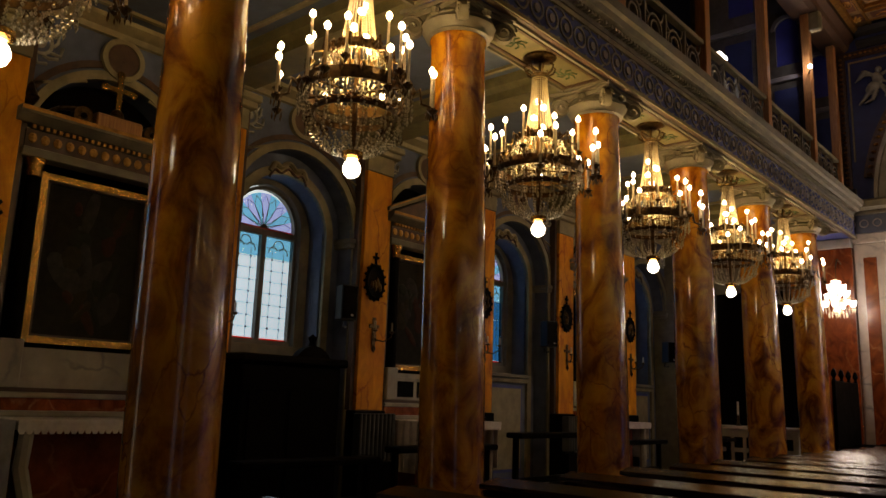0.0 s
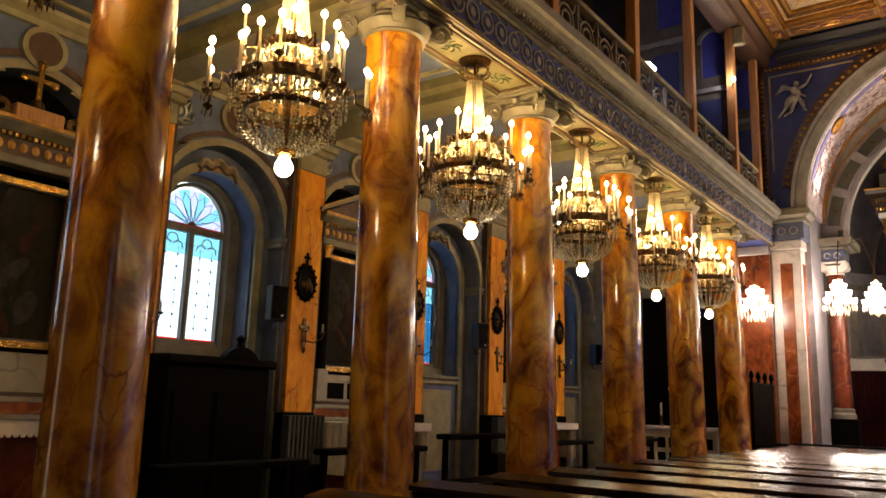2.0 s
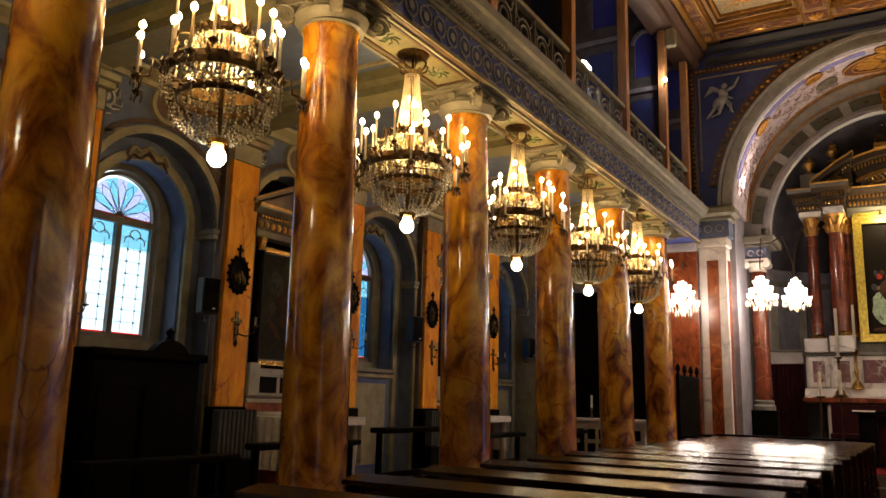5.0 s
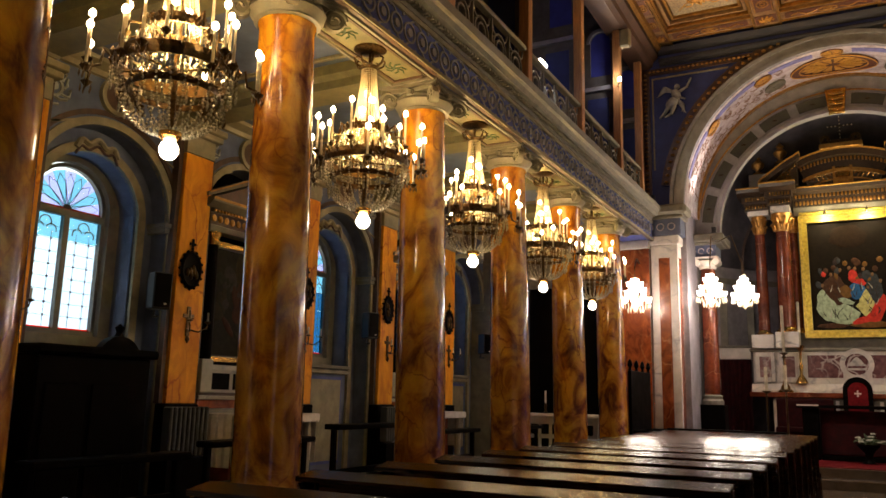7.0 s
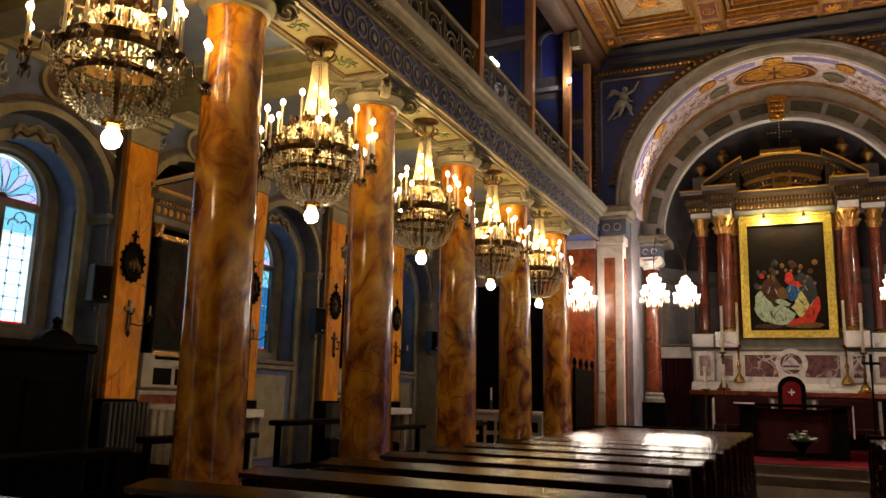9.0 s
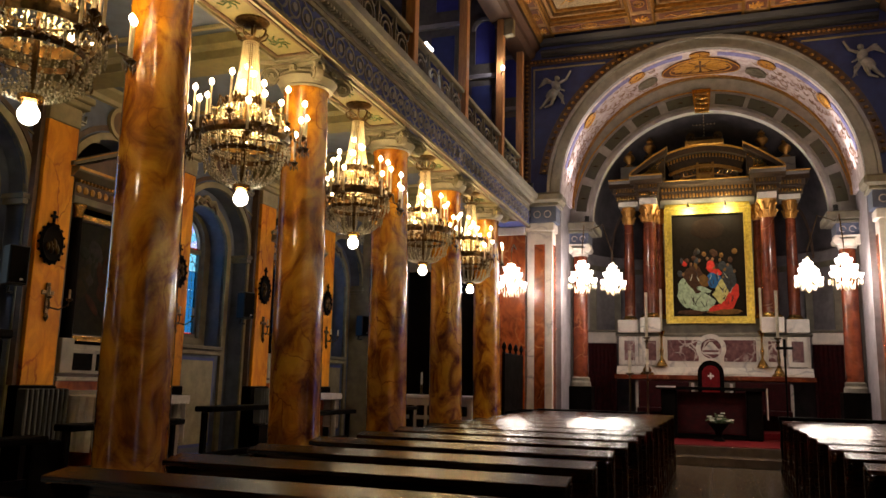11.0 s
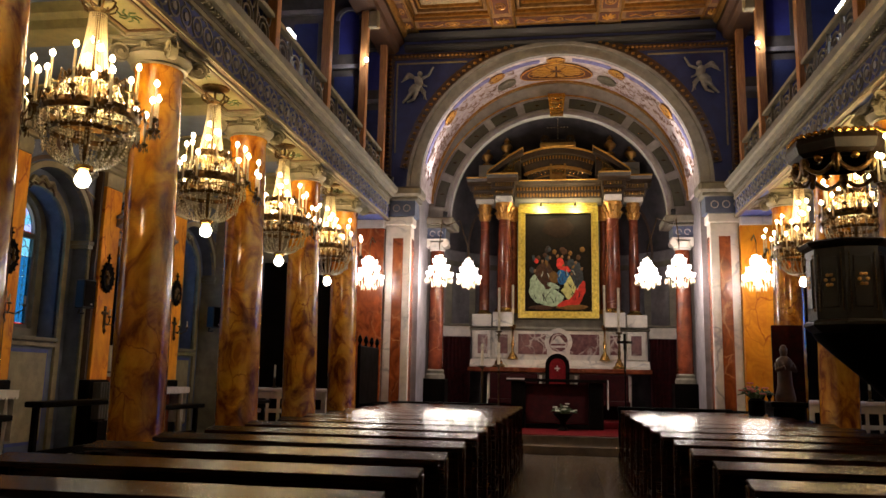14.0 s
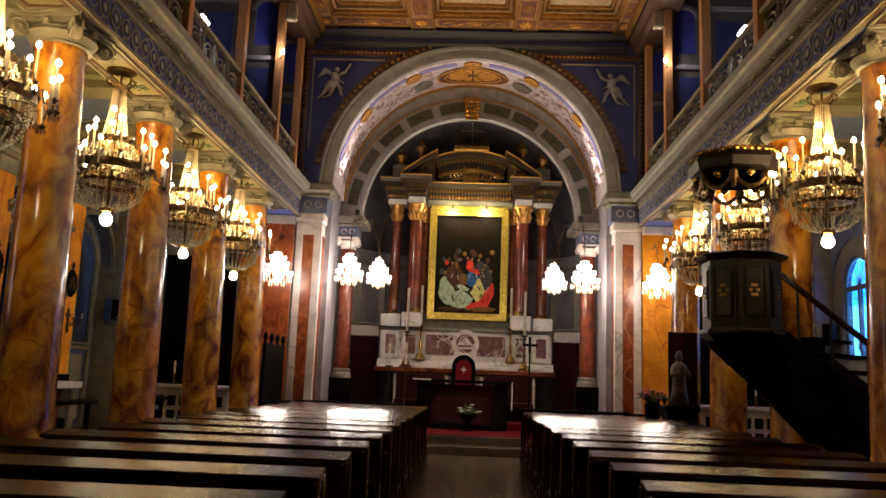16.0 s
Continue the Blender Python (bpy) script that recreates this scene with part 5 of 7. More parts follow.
    for n, r, z in ((24, 0.405, 0.50), (16, 0.21, 0.81), (14, 0.33, 0.33)):
        for k in range(n):
            a = 2 * math.pi * k / n
            x, yy = r * math.cos(a), r * math.sin(a)
            bead(bm, (x, yy, z), 0.011)
            bead(bm, (x, yy, z - 0.03), 0.011)
            L([(0, z - 0.12), (0.012, z - 0.09), (0.006, z - 0.045), (0, z - 0.04)], 4, (x, yy, 0), bm)
    for k in range(60):
        a, r = rng.uniform(0, 6.283), rng.uniform(0.15, 0.36)
        z = rng.uniform(0.6, 0.8)
        bead(bm, (r * math.cos(a), r * math.sin(a), z), 0.014)
        L([(0, z - 0.09), (0.012, z - 0.06), (0, z - 0.02)], 4, (r * math.cos(a), r * math.sin(a), 0), bm)
    # bead garlands from the upper ring down to the main ring
    for k in range(26):
        a = 2 * math.pi * k / 26
        for i in range(12):
            t = (i + 0.5) / 12
            r = 0.21 + 0.18 * t
            bead(bm, (r * math.cos(a), r * math.sin(a), 0.84 - 0.25 * t - 0.06 * math.sin(math.pi * t)), 0.0095)
    part("crystal_fringe", bm, M_BASKET, c, "hanging cut crystal prisms")
    # bottom globe
    part("globe_holder", L([(0.05, 0.07), (0.075, 0.085), (0.075, 0.12), (0.05, 0.13)], 16), M_GOLD, c)
    part("globe", L([(0, -0.066), (0.028, -0.060), (0.05, -0.042), (0.063, -0.012), (0.063, 0.014), (0.05, 0.044), (0.036, 0.058), (0.036, 0.07)], 20), M_GLOBE, c, "glowing white glass globe", True).visible_shadow = False

    def arm(a, r0, z0, r1, z1, tips):
        d = Vector((math.cos(a), math.sin(a), 0))
        mid = (r0 + r1) / 2
        pts = [d * r0 + Vector((0, 0, z0)), d * (mid * 0.97) + Vector((0, 0, z0 + 0.06)), d * mid + Vector((0, 0, z0 - 0.05)), d * (r1 - 0.02) + Vector((0, 0, z0 - 0.07)), d * r1 + Vector((0, 0, z1))]
        ar = part("arm", T(pts, 0.011, 6), M_BRASS, c, "", True)
        for dx, dz, h in tips:
            q = d * (r1 + 0.0) + Vector((-d.y, d.x, 0)) * dx + Vector((0, 0, z1 + dz))
            bm = L([(0, -0.03), (0.022, -0.01), (0.038, 0.01), (0.016, 0.02), (0.016, 0.03), (0, 0.03)], 10, q)
            if dx:
                T([pts[3], (pts[3] + q) / 2 + Vector((0, 0, -0.03)), q], 0.008, 5, bm)
            for k in range(5):
                an = k * 1.2566
                L([(0, -0.07), (0.008, -0.045), (0, 0.0)], 4, q + Vector((0.034 * math.cos(an), 0.034 * math.sin(an), 0)), bm)
            part("drip_cup", bm, M_BRASS, ar)
            part("candle", L([(0.011, 0.03), (0.010, h), (0, h + 0.002)], 8, q), M_WAX, ar)
            part("bulb", L([(0.009, h), (0.018, h + 0.008), (0.0235, h + 0.024), (0.021, h + 0.038), (0.011, h + 0.052), (0, h + 0.062)], 10, q), M_BULB, ar, "glowing flame-shaped bulb", True).visible_shadow = False
    for k in range(8):
        arm(k * math.pi / 4 + 0.2, 0.19, 0.84, 0.34 + 0.04 * (k % 2), 0.68, [(0, 0, 0.27 + 0.03 * (k % 3))])
    for k in range(6):
        arm(k * math.pi / 3 + 0.45, 0.39, 0.57, 0.545, 0.46, [(-0.08, -0.05, 0.25), (0.07, 0.0, 0.27), (0.0, 0.08, 0.30)] if k % 2 else [(-0.06, -0.02, 0.26), (0.07, 0.04, 0.28)])
    return c


first = None
for s in (-1, 1):
    for i, y in enumerate(CH_Y):
        if first is None:
            first = chandelier(s, y)
        else:
            copy_thing(first, pose(s * XK, y, 3.01, 0, 0, 23.0 * i + (40 if s > 0 else 0)))


# ---- bright crystal lamps by the chancel ----
def crystal_lamp(x, y, z, big, to):
    k = 1.0 if big else 0.85
    c = thing("crystal_lamp", (x, y, z), "bright crystal lamp with many glass cups", "crystal lamp", "chancel lamps")
    part("hanger", T([(0, 0, 0.30 * k), (0, 0, 0.55 * k), (to[0] * 0.4, to[1] * 0.4, to[2] + 0.04), to], 0.012, 6), M_BRASS, c, "", True)
    part("body", L([(0, -0.38), (0.03, -0.34), (0.06, -0.30), (0.1, -0.26), (0.05, -0.2), (0.05, 0.1), (0.08, 0.2), (0.03, 0.32), (0, 0.34)], 14), M_CRYSTAL, c, "", True)
    jog = random.Random(int(abs(x) * 100))
    for n, r, zz in ((9, 0.25, -0.12), (7, 0.19, 0.04), (5, 0.11, 0.16), (2, 0.04, 0.25)):
        for i in range(n):
            a = 2 * math.pi * i / n + jog.uniform(-0.15, 0.15)
            q, f = r + jog.uniform(-0.03, 0.03), jog.uniform(0.8, 1.15)
            part("glass_cup", L([(0, -0.055 * f), (0.026 * f, -0.045 * f), (0.042 * f, 0.0), (0.05 * f, 0.05 * f), (0.036 * f, 0.05 * f), (0, -0.02)], 12, (q * k * math.cos(a), q * k * math.sin(a), (zz + jog.uniform(-0.04, 0.04)) * k)), M_CUP, c, "", True).visible_shadow = False
    bm = bmesh.new()
    for n, r, zz in ((26, 0.29, -0.17), (20, 0.21, 0.02), (12, 0.12, 0.18), (14, 0.15, -0.26)):
        for i in range(n):
            a = 2 * math.pi * (i + 0.5) / n
            L([(0, -0.12), (0.013, -0.07), (0, 0)], 5, (r * k * math.cos(a), r * k * math.sin(a), zz * k), bm)
    part("crystal_fringe", bm, M_CRYSTAL, c)


for s in (-1, 1):
    crystal_lamp(s * 2.49, 16.45, 3.72, True, (0, 0.74, 1.1))
    crystal_lamp(s * 1.85, 16.45, 3.66, False, (s * 0.62, 0.74, 1.16))
    crystal_lamp(s * 3.72, 15.25, 3.52, True, (s * 0.05, 0.59, 0.7))


# ---- pews ----
def pew(x0, x1, y):
    w = x1 - x0
    p = thing("pew", (x0, y, 0), "long dark varnished wooden pew with a sloping book ledge", "pew", "nave pews")
    t = radians(10)
    d = 0.17
    part("book_ledge", P([(-d * math.cos(t), 1.0 - d * math.sin(t)), (0.0, 1.0), (0.0, 0.972), (-d * math.cos(t), 0.972 - d * math.sin(t))], "x", 0.0, w), M_WOOD, p)
    part("backrest", B((0.05, w - 0.05, 0.005, 0.03, 0.52, 0.97)), M_WOOD, p)
    part("lower_rail", B((0.05, w - 0.05, 0.0, 0.03, 0.28, 0.36)), M_WOOD, p)
    part("seat", B((0.04, w - 0.04, 0.05, 0.44, 0.43, 0.46), bevel=0.008), M_WOOD, p)
    part("kneeler", P([(-0.36, 0.175), (-0.17, 0.21), (-0.17, 0.235), (-0.36, 0.20)], "x", 0.06, w - 0.06), M_WOOD, p)
    for x in (0.0, w - 0.045):
        part("end_post", B((x, x + 0.045, -0.03, 0.035, 0.0, 0.968), bevel=0.006), M_WOOD, p)
        part("front_leg", B((x, x + 0.045, 0.37, 0.43, 0.0, 0.428), bevel=0.006), M_WOOD, p)
        part("side_rail", B((x + 0.006, x + 0.039, 0.036, 0.369, 0.30, 0.36)), M_WOOD, p)
        part("foot_rail", B((x + 0.006, x + 0.039, -0.34, 0.369, 0.06, 0.11)), M_WOOD, p)
        part("kneeler_post", B((x + 0.006, x + 0.039, -0.34, -0.29, 0.111, 0.30)), M_WOOD, p)
        part("ledge_bracket", P([(-0.15, 0.935), (-0.03, 0.95), (-0.03, 0.72), (-0.06, 0.78)], "x", x + 0.008, x + 0.037), M_WOOD, p)
    return p


left = pew(-2.86, -0.55, 3.15)
for k in range(-2, 13):
    if k:
        copy_thing(left, pose(-2.86, 3.15 + 0.86 * k, 0))
right = pew(1.01, 3.30, 4.06)
for k in range(-1, 11):
    if k:
        copy_thing(right, pose(1.01, 4.06 + 0.86 * k, 0))


# ---- high altar ----
def ellipsoid(c, r, bm, segs=10, tilt=0.0, rings=6):
    b2 = L([(math.sin(math.pi * i / rings), -math.cos(math.pi * i / rings)) for i in range(rings + 1)], segs)
    b2.transform(Matrix.Translation(c) @ Matrix.Rotation(tilt, 4, "Y") @ Matrix.Diagonal((*r, 1)))
    me = bpy.data.meshes.new("scratch")
    b2.to_mesh(me)
    b2.free()
    bm.from_mesh(me)
    bpy.data.meshes.remove(me)
    return bm


def tone(name, c):
    return mat(name, c, 0.6, dark=tuple(v * 0.4 for v in c), scale=13.0, amount=0.7, bump=0.15, bump_scale=40, spec=0.08)


alt = thing("high_altar", (0, Y_ALT, 0.34), "tall marble and gilded high altar with a broken pediment", "altar")
Z0 = 0.34


def AZ(z):
    return z - Z0


part("altar_table", B((-1.75, 1.75, -0.75, 0.6, AZ(0.5), AZ(1.60)), bevel=0.02), M_GREY, alt, "grey marble altar body")
for x in (-1.45, -0.75, 0.75, 1.45):
    part("front_panel", B((x - 0.27, x + 0.27, -0.775, -0.752, AZ(0.75), AZ(1.45))), M_DARK, alt, "dark marble panel")
    for e in (-1, 1):
        part("panel_border", B((x + e * 0.31 - 0.035, x + e * 0.31 + 0.035, -0.79, -0.752, AZ(0.62), AZ(1.56))), M_WHITE, alt)
part("altar_top", B((-2.3, 2.3, -0.85, 0.5, AZ(1.62), AZ(1.74)), bevel=0.02), M_OXBLOOD, alt, "red marble altar slab")
part("gradine", P([(-0.35, AZ(1.743)), (-0.35, AZ(1.80)), (-0.25, AZ(1.95)), (0.5, AZ(1.95)), (0.5, AZ(1.743))], "x", -2.3, 2.3), M_WHITE, alt)
part("altar_back", B((-2.27, 2.27, -0.1, 0.5, AZ(1.953), AZ(2.72))), M_WHITE, alt)
part("back_cornice", B((-2.34, 2.34, -0.16, 0.5, AZ(2.723), AZ(2.80)), bevel=0.015), M_GREY, alt)
for x0, x1 in ((-1.05, -0.30), (0.30, 1.05)):
    part("purple_panel", B((x0, x1, -0.125, -0.102, AZ(2.1), AZ(2.63))), M_PURPLE, alt, "purple veined marble panel")
for e in (-1, 1):
    for x in (1.45, 1.98):
        part("pedestal", B((e * (x - 0.22), e * (x + 0.22), -0.22, -0.102, AZ(1.98), AZ(2.70)), bevel=0.012), M_WHITE, alt)
        part("pedestal_panel", B((e * (x - 0.13), e * (x + 0.13), -0.235, -0.222, AZ(2.1), AZ(2.6))), M_PURPLE, alt)
    part("column_block", B((e * 1.74, e * 2.26, -0.3, 0.4, AZ(2.803), AZ(3.13)), bevel=0.01), M_WHITE, alt)
    part("column_block", B((e * 1.18, e * 1.70, -0.42, 0.4, AZ(2.803), AZ(3.18)), bevel=0.01), M_WHITE, alt)
    for x, r, yy, zb in ((1.98, 0.14, 0.05, 3.133), (1.43, 0.19, -0.15, 3.183), (1.24, 0.15, 0.15, 3.183)):
        part("base", L([(r * 1.35, AZ(zb)), (r * 1.38, AZ(zb) + 0.05), (r * 1.15, AZ(zb) + 0.08), (r * 1.02, AZ(zb) + 0.12)], 20, (e * x, yy, 0)), M_GOLD, alt, "gilded base", True)
        part("shaft", L([(r, AZ(zb) + 0.12), (r * 1.02, AZ(zb) + 0.9), (r * 0.86, AZ(5.68))], 24, (e * x, yy, 0)), M_OXBLOOD, alt, "polished red marble shaft", True)
        bm = L([(r * 0.86, AZ(5.682)), (r * 0.95, AZ(5.72)), (r * 0.9, AZ(5.95)), (r * 1.3, AZ(6.1)), (r * 1.3, AZ(6.14))], 20, (e * x, yy, 0))
        for tier in range(2):
            for k in range(8):
                a = k * math.pi / 4 + tier * 0.39
                T([(e * x + r * 0.92 * math.cos(a), yy + r * 0.92 * math.sin(a), AZ(5.72 + tier * 0.16)), (e * x + r * 1.1 * math.cos(a), yy + r * 1.1 * math.sin(a), AZ(5.85 + tier * 0.16)), (e * x + r * 1.4 * math.cos(a), yy + r * 1.4 * math.sin(a), AZ(5.88 + tier * 0.17))], r * 0.2, 5, bm)
        part("capital", bm, M_COFGOLD, alt, "gilded leafy capital", True)
    part("abacus_block", B((e * 1.72, e * 2.22, -0.2, 0.4, AZ(6.143), AZ(6.26))), M_WHITE, alt)
    part("abacus_block", B((e * 1.22, e * 1.66, -0.42, 0.4, AZ(6.143), AZ(6.30))), M_WHITE, alt)
    # gilded entablature over the columns
    for x0, x1, yf, z in ((1.70, 2.28, -0.22, 6.263), (1.18, 1.72, -0.46, 6.303)):
        part("frieze", B((e * x0, e * x1, yf, 0.38, AZ(z), AZ(z + 0.2))), M_SHADE, alt)
        bm = bmesh.new()
        n = int((x1 - x0) / 0.07)
        for k in range(n):
            B((e * (x0 + 0.02 + k * 0.07), e * (x0 + 0.06 + k * 0.07), yf - 0.05, yf - 0.001, AZ(z + 0.24), AZ(z + 0.34)), bm=bm)
            ellipsoid((e * (x0 + 0.04 + k * 0.07), yf - 0.01, AZ(z + 0.1)), (0.028, 0.03, 0.06), bm, 6)
        part("dentil_strip", bm, M_GOLD, alt)
        part("cornice_bed", B((e * (x0 - 0.03), e * (x1 + 0.06), yf - 0.04, 0.38, AZ(z + 0.203), AZ(z + 0.36))), M_SHADE, alt)
        part("cornice", P([(yf - 0.06, AZ(z + 0.363)), (yf - 0.2, AZ(z + 0.44)), (yf - 0.24, AZ(z + 0.52)), (0.38, AZ(z + 0.52)), (0.38, AZ(z + 0.363))], "x", e * (x0 - (0.12 if x0 < 1.5 else 0)), e * (x1 + 0.16)), M_SHADE, alt, "dark gilded cornice")
        # gilt top edges, with their highlights put into the brighter colour
        part("gilt_fillet", B((e * (x0 - (0.13 if x0 < 1.5 else 0)), e * (x1 + 0.17), yf - 0.262, yf - 0.10, AZ(z + 0.523), AZ(z + 0.56)), bevel=0.008), M_PGOLD, alt)
    # raking piece of the broken pediment
    part("raking_cornice", P([(e * 1.88, AZ(6.84)), (e * 1.84, AZ(6.96)), (e * 1.3, AZ(7.36)), (e * 0.93, AZ(7.58)), (e * 0.93, AZ(7.47)), (e * 1.28, AZ(7.25)), (e * 1.72, AZ(6.92))], "y", -0.5, 0.3), M_SHADE, alt)
    part("raking_fillet", P([(e * 1.90, AZ(6.93)), (e * 1.86, AZ(7.0)), (e * 1.3, AZ(7.40)), (e * 0.92, AZ(7.62)), (e * 0.92, AZ(7.58)), (e * 1.3, AZ(7.362)), (e * 1.84, AZ(6.962))], "y", -0.53, -0.2), M_PGOLD, alt, "gilt edge brightened as a highlight")
    part("raking_field", P([(e * 1.68, AZ(6.84)), (e * 1.28, AZ(7.22)), (e * 1.0, AZ(7.4)), (e * 1.0, AZ(6.84))], "y", -0.35, 0.3), M_SHADE, alt)
    bm = bmesh.new()
    for k in range(9):
        t = k / 8
        ellipsoid((e * (1.60 - 0.56 * t), -0.37, AZ(6.90 + 0.40 * t)), (0.03, 0.025, 0.035), bm, 6)
    for k in range(4):
        T([(e * 1.12, -0.36, AZ(6.95)), (e * (1.2 + 0.07 * k), -0.39, AZ(7.06 - 0.02 * k)), (e * (1.17 + 0.1 * k), -0.37, AZ(7.14 - 0.07 * k))], 0.022, 5, bm)
    part("leaf_carving", bm, M_GOLD, alt)
    part("plinth", B((e * 1.42, e * 2.2, 0.31, 0.55, AZ(6.84), AZ(7.36))), M_WHITE, alt)
    for x, z in ((1.98, 7.363), (1.42, 7.620)):
        part("urn", L([(0.0, 0), (0.13, 0.0), (0.13, 0.03), (0.05, 0.08), (0.06, 0.12), (0.15, 0.2), (0.17, 0.28), (0.1, 0.36), (0.06, 0.4), (0.1, 0.44), (0.03, 0.52), (0, 0.56)], 14, (e * x, 0.40, AZ(z))), M_COFGOLD, alt, "dark gilt urn", True)
    part("urn_foot", B((e * 1.28, e * 1.56, 0.31, 0.52, AZ(7.362), AZ(7.619))), M_BROWN, alt)
# middle of the entablature and attic
part("middle_frieze", B((-1.17, 1.17, 0.0, 0.38, AZ(6.30), AZ(6.62))), M_SHADE, alt)
bm = bmesh.new()
for k in range(26):
    ellipsoid((-1.08 + k * 0.0865, -0.005, AZ(6.40)), (0.033, 0.03, 0.06), bm, 6)
    B((-1.11 + k * 0.0865, -1.065 + k * 0.0865, -0.045, -0.001, AZ(6.53), AZ(6.61)), bm=bm)
part("middle_dentil_strip", bm, M_COFGOLD, alt)
part("middle_cornice", P([(-0.03, AZ(6.623)), (-0.14, AZ(6.68)), (-0.16, AZ(6.76)), (0.38, AZ(6.76)), (0.38, AZ(6.623))], "x", -1.17, 1.17), M_SHADE, alt)
part("gilt_fillet", B((-1.05, 1.05, -0.175, -0.05, AZ(6.763), AZ(6.80)), bevel=0.008), M_PGOLD, alt)
part("lintel", B((-1.17, 1.17, -0.05, 0.36, AZ(6.08), AZ(6.297)), bevel=0.01), M_GREY, alt)
seg = band(0, AZ(5.1), 2.42, 2.56, "y", -0.2, 0.35, 66, 114, 16)
part("segment_cornice", seg, M_SHADE, alt)
part("segment_fillet", band(0, AZ(5.1), 2.562, 2.60, "y", -0.23, 0.1, 67, 113, 16), M_PGOLD, alt, "gilt edge brightened as a highlight")
part("segment_field", band(0, AZ(5.1), 1.68, 2.415, "y", -0.02, 0.34, 66, 114, 16), M_SHADE, alt)
for e in (-1, 1):
    a0, a1 = sorted((90 + e * 6, 90 + e * 20))
    part("lunette_frame", band(0, AZ(5.1), 1.84, 1.87, "y", -0.05, -0.021, a0, a1, 8), M_COFGOLD, alt)
part("segment_inner", band(0, AZ(5.1), 2.02, 2.1, "y", -0.1, -0.022, 64, 116, 16), M_COFGOLD, alt)
bm = bmesh.new()
for k in range(24):
    a = radians(67 + 46 * k / 23)
    B((2.36 * math.cos(a) - 0.02, 2.36 * math.cos(a) + 0.02, -0.08, -0.022, AZ(5.1) + 2.36 * math.sin(a) - 0.05, AZ(5.1) + 2.36 * math.sin(a) + 0.03), bm=bm)
part("segment_dentil_strip", bm, M_COFGOLD, alt)
bm = bmesh.new()
for e in (-1, 1):
    for k in range(5):
        x = e * (0.3 + 0.11 * k)
        T([(x, -0.03, AZ(6.94)), (x + e * 0.05, -0.06, AZ(7.02)), (x + e * 0.01, -0.05, AZ(7.09 - 0.012 * k)), (x - e * 0.04, -0.04, AZ(7.04))], 0.02, 5, bm)
part("leaf_carving", bm, M_GOLD, alt)
part("top_block", B((-0.48, 0.48, -0.3, 0.36, AZ(7.67), AZ(7.80)), bevel=0.02), M_COFGOLD, alt)
part("top_scroll_body", B((-0.3, 0.3, -0.12, 0.3, AZ(7.803), AZ(7.93)), bevel=0.02), M_BRASS, alt)
for e in (-1, 1):
    part("top_scroll", band(e * 0.34, AZ(7.93), 0.03, 0.12, "y", -0.14, 0.1, 0, 360, 14), M_BRASS, alt)
part("carved_plaque", B((-0.15, 0.15, -0.08, -0.023, AZ(6.98), AZ(7.24)), bevel=0.02), M_GOLD, alt, "bright gilt carved plaque")
part("plaque_frame", B((-0.22, 0.22, -0.06, -0.022, AZ(6.80), AZ(6.975)), (-0.22, -0.16, -0.061, -0.022, AZ(6.979), AZ(7.26)), (0.16, 0.22, -0.061, -0.022, AZ(6.979), AZ(7.26))), M_COFGOLD, alt)
part("cross", T([(0, 0.1, AZ(7.931)), (0, 0.1, AZ(8.56))], 0.012, 6, T([(-0.27, 0.1, AZ(8.33)), (0.27, 0.1, AZ(8.33))], 0.012, 6)), M_BRASS, alt, "dark metal cross")
for x, z in [(0, 8.02 + 0.09 * i) for i in range(7)] + [(e * 0.09 * i, 8.33) for e in (-1, 1) for i in range(1, 4)]:
    part("bead", L([(0, -0.022), (0.02, 0), (0, 0.022)], 8, (x, 0.08, AZ(z))), M_CRYSTAL, alt, "glass bead")
# round white medallion with a triangle
part("medallion_ring", band(0, AZ(2.42), 0.25, 0.36, "y", -0.18, -0.103, 0, 360, 28), M_WHITE, alt)
part("medallion_ground", band(0, AZ(2.42), 0.0, 0.248, "y", -0.12, -0.103, 0, 360, 24), M_PURPLE, alt)
part("medallion_relief", P([(-0.2, AZ(2.38)), (0.2, AZ(2.38)), (0.03, AZ(2.58)), (-0.03, AZ(2.58))], "y", -0.16, -0.121), M_WHITE, alt)
part("medallion_base", B((-0.2, 0.2, -0.15, -0.121, AZ(2.28), AZ(2.33))), M_WHITE, alt)
# back wall that carries the painting
part("backing", B((-1.2, 1.2, 0.15, 0.38, AZ(2.803), AZ(6.078))), M_GREY, alt)

pic = thing("altar_painting", (0.0, Y_ALT - 0.02, 3.02), "large altar painting in a bright gilt frame", "painting")
part("canvas", B((-0.885, 0.885, 0.05, 0.08, 0.19, 2.88)), tone("dark_brown_canvas", (0.013, 0.008, 0.004)), pic)
for g, d, y0 in ((0.0, 0.06, -0.02), (0.06, 0.08, 0.03), (0.14, 0.04, 0.0)):
    hx, z0, z1 = 1.06 - g, 0.03 + g, 3.04 - g
    part("frame", B((-hx, -hx + d, y0 - 0.06, 0.14, z0, z1), (hx - d, hx, y0 - 0.06, 0.14, z0, z1), (-hx + d, hx - d, y0 - 0.06, 0.14, z0, z0 + d), (-hx + d, hx - d, y0 - 0.06, 0.14, z1 - d, z1)), M_YGOLD, pic, "bright yellow gilt frame")
part("frame_crest", B((-1.04, 1.04, -0.14, 0.14, 3.042, 3.12), bevel=0.02), M_YGOLD, pic)


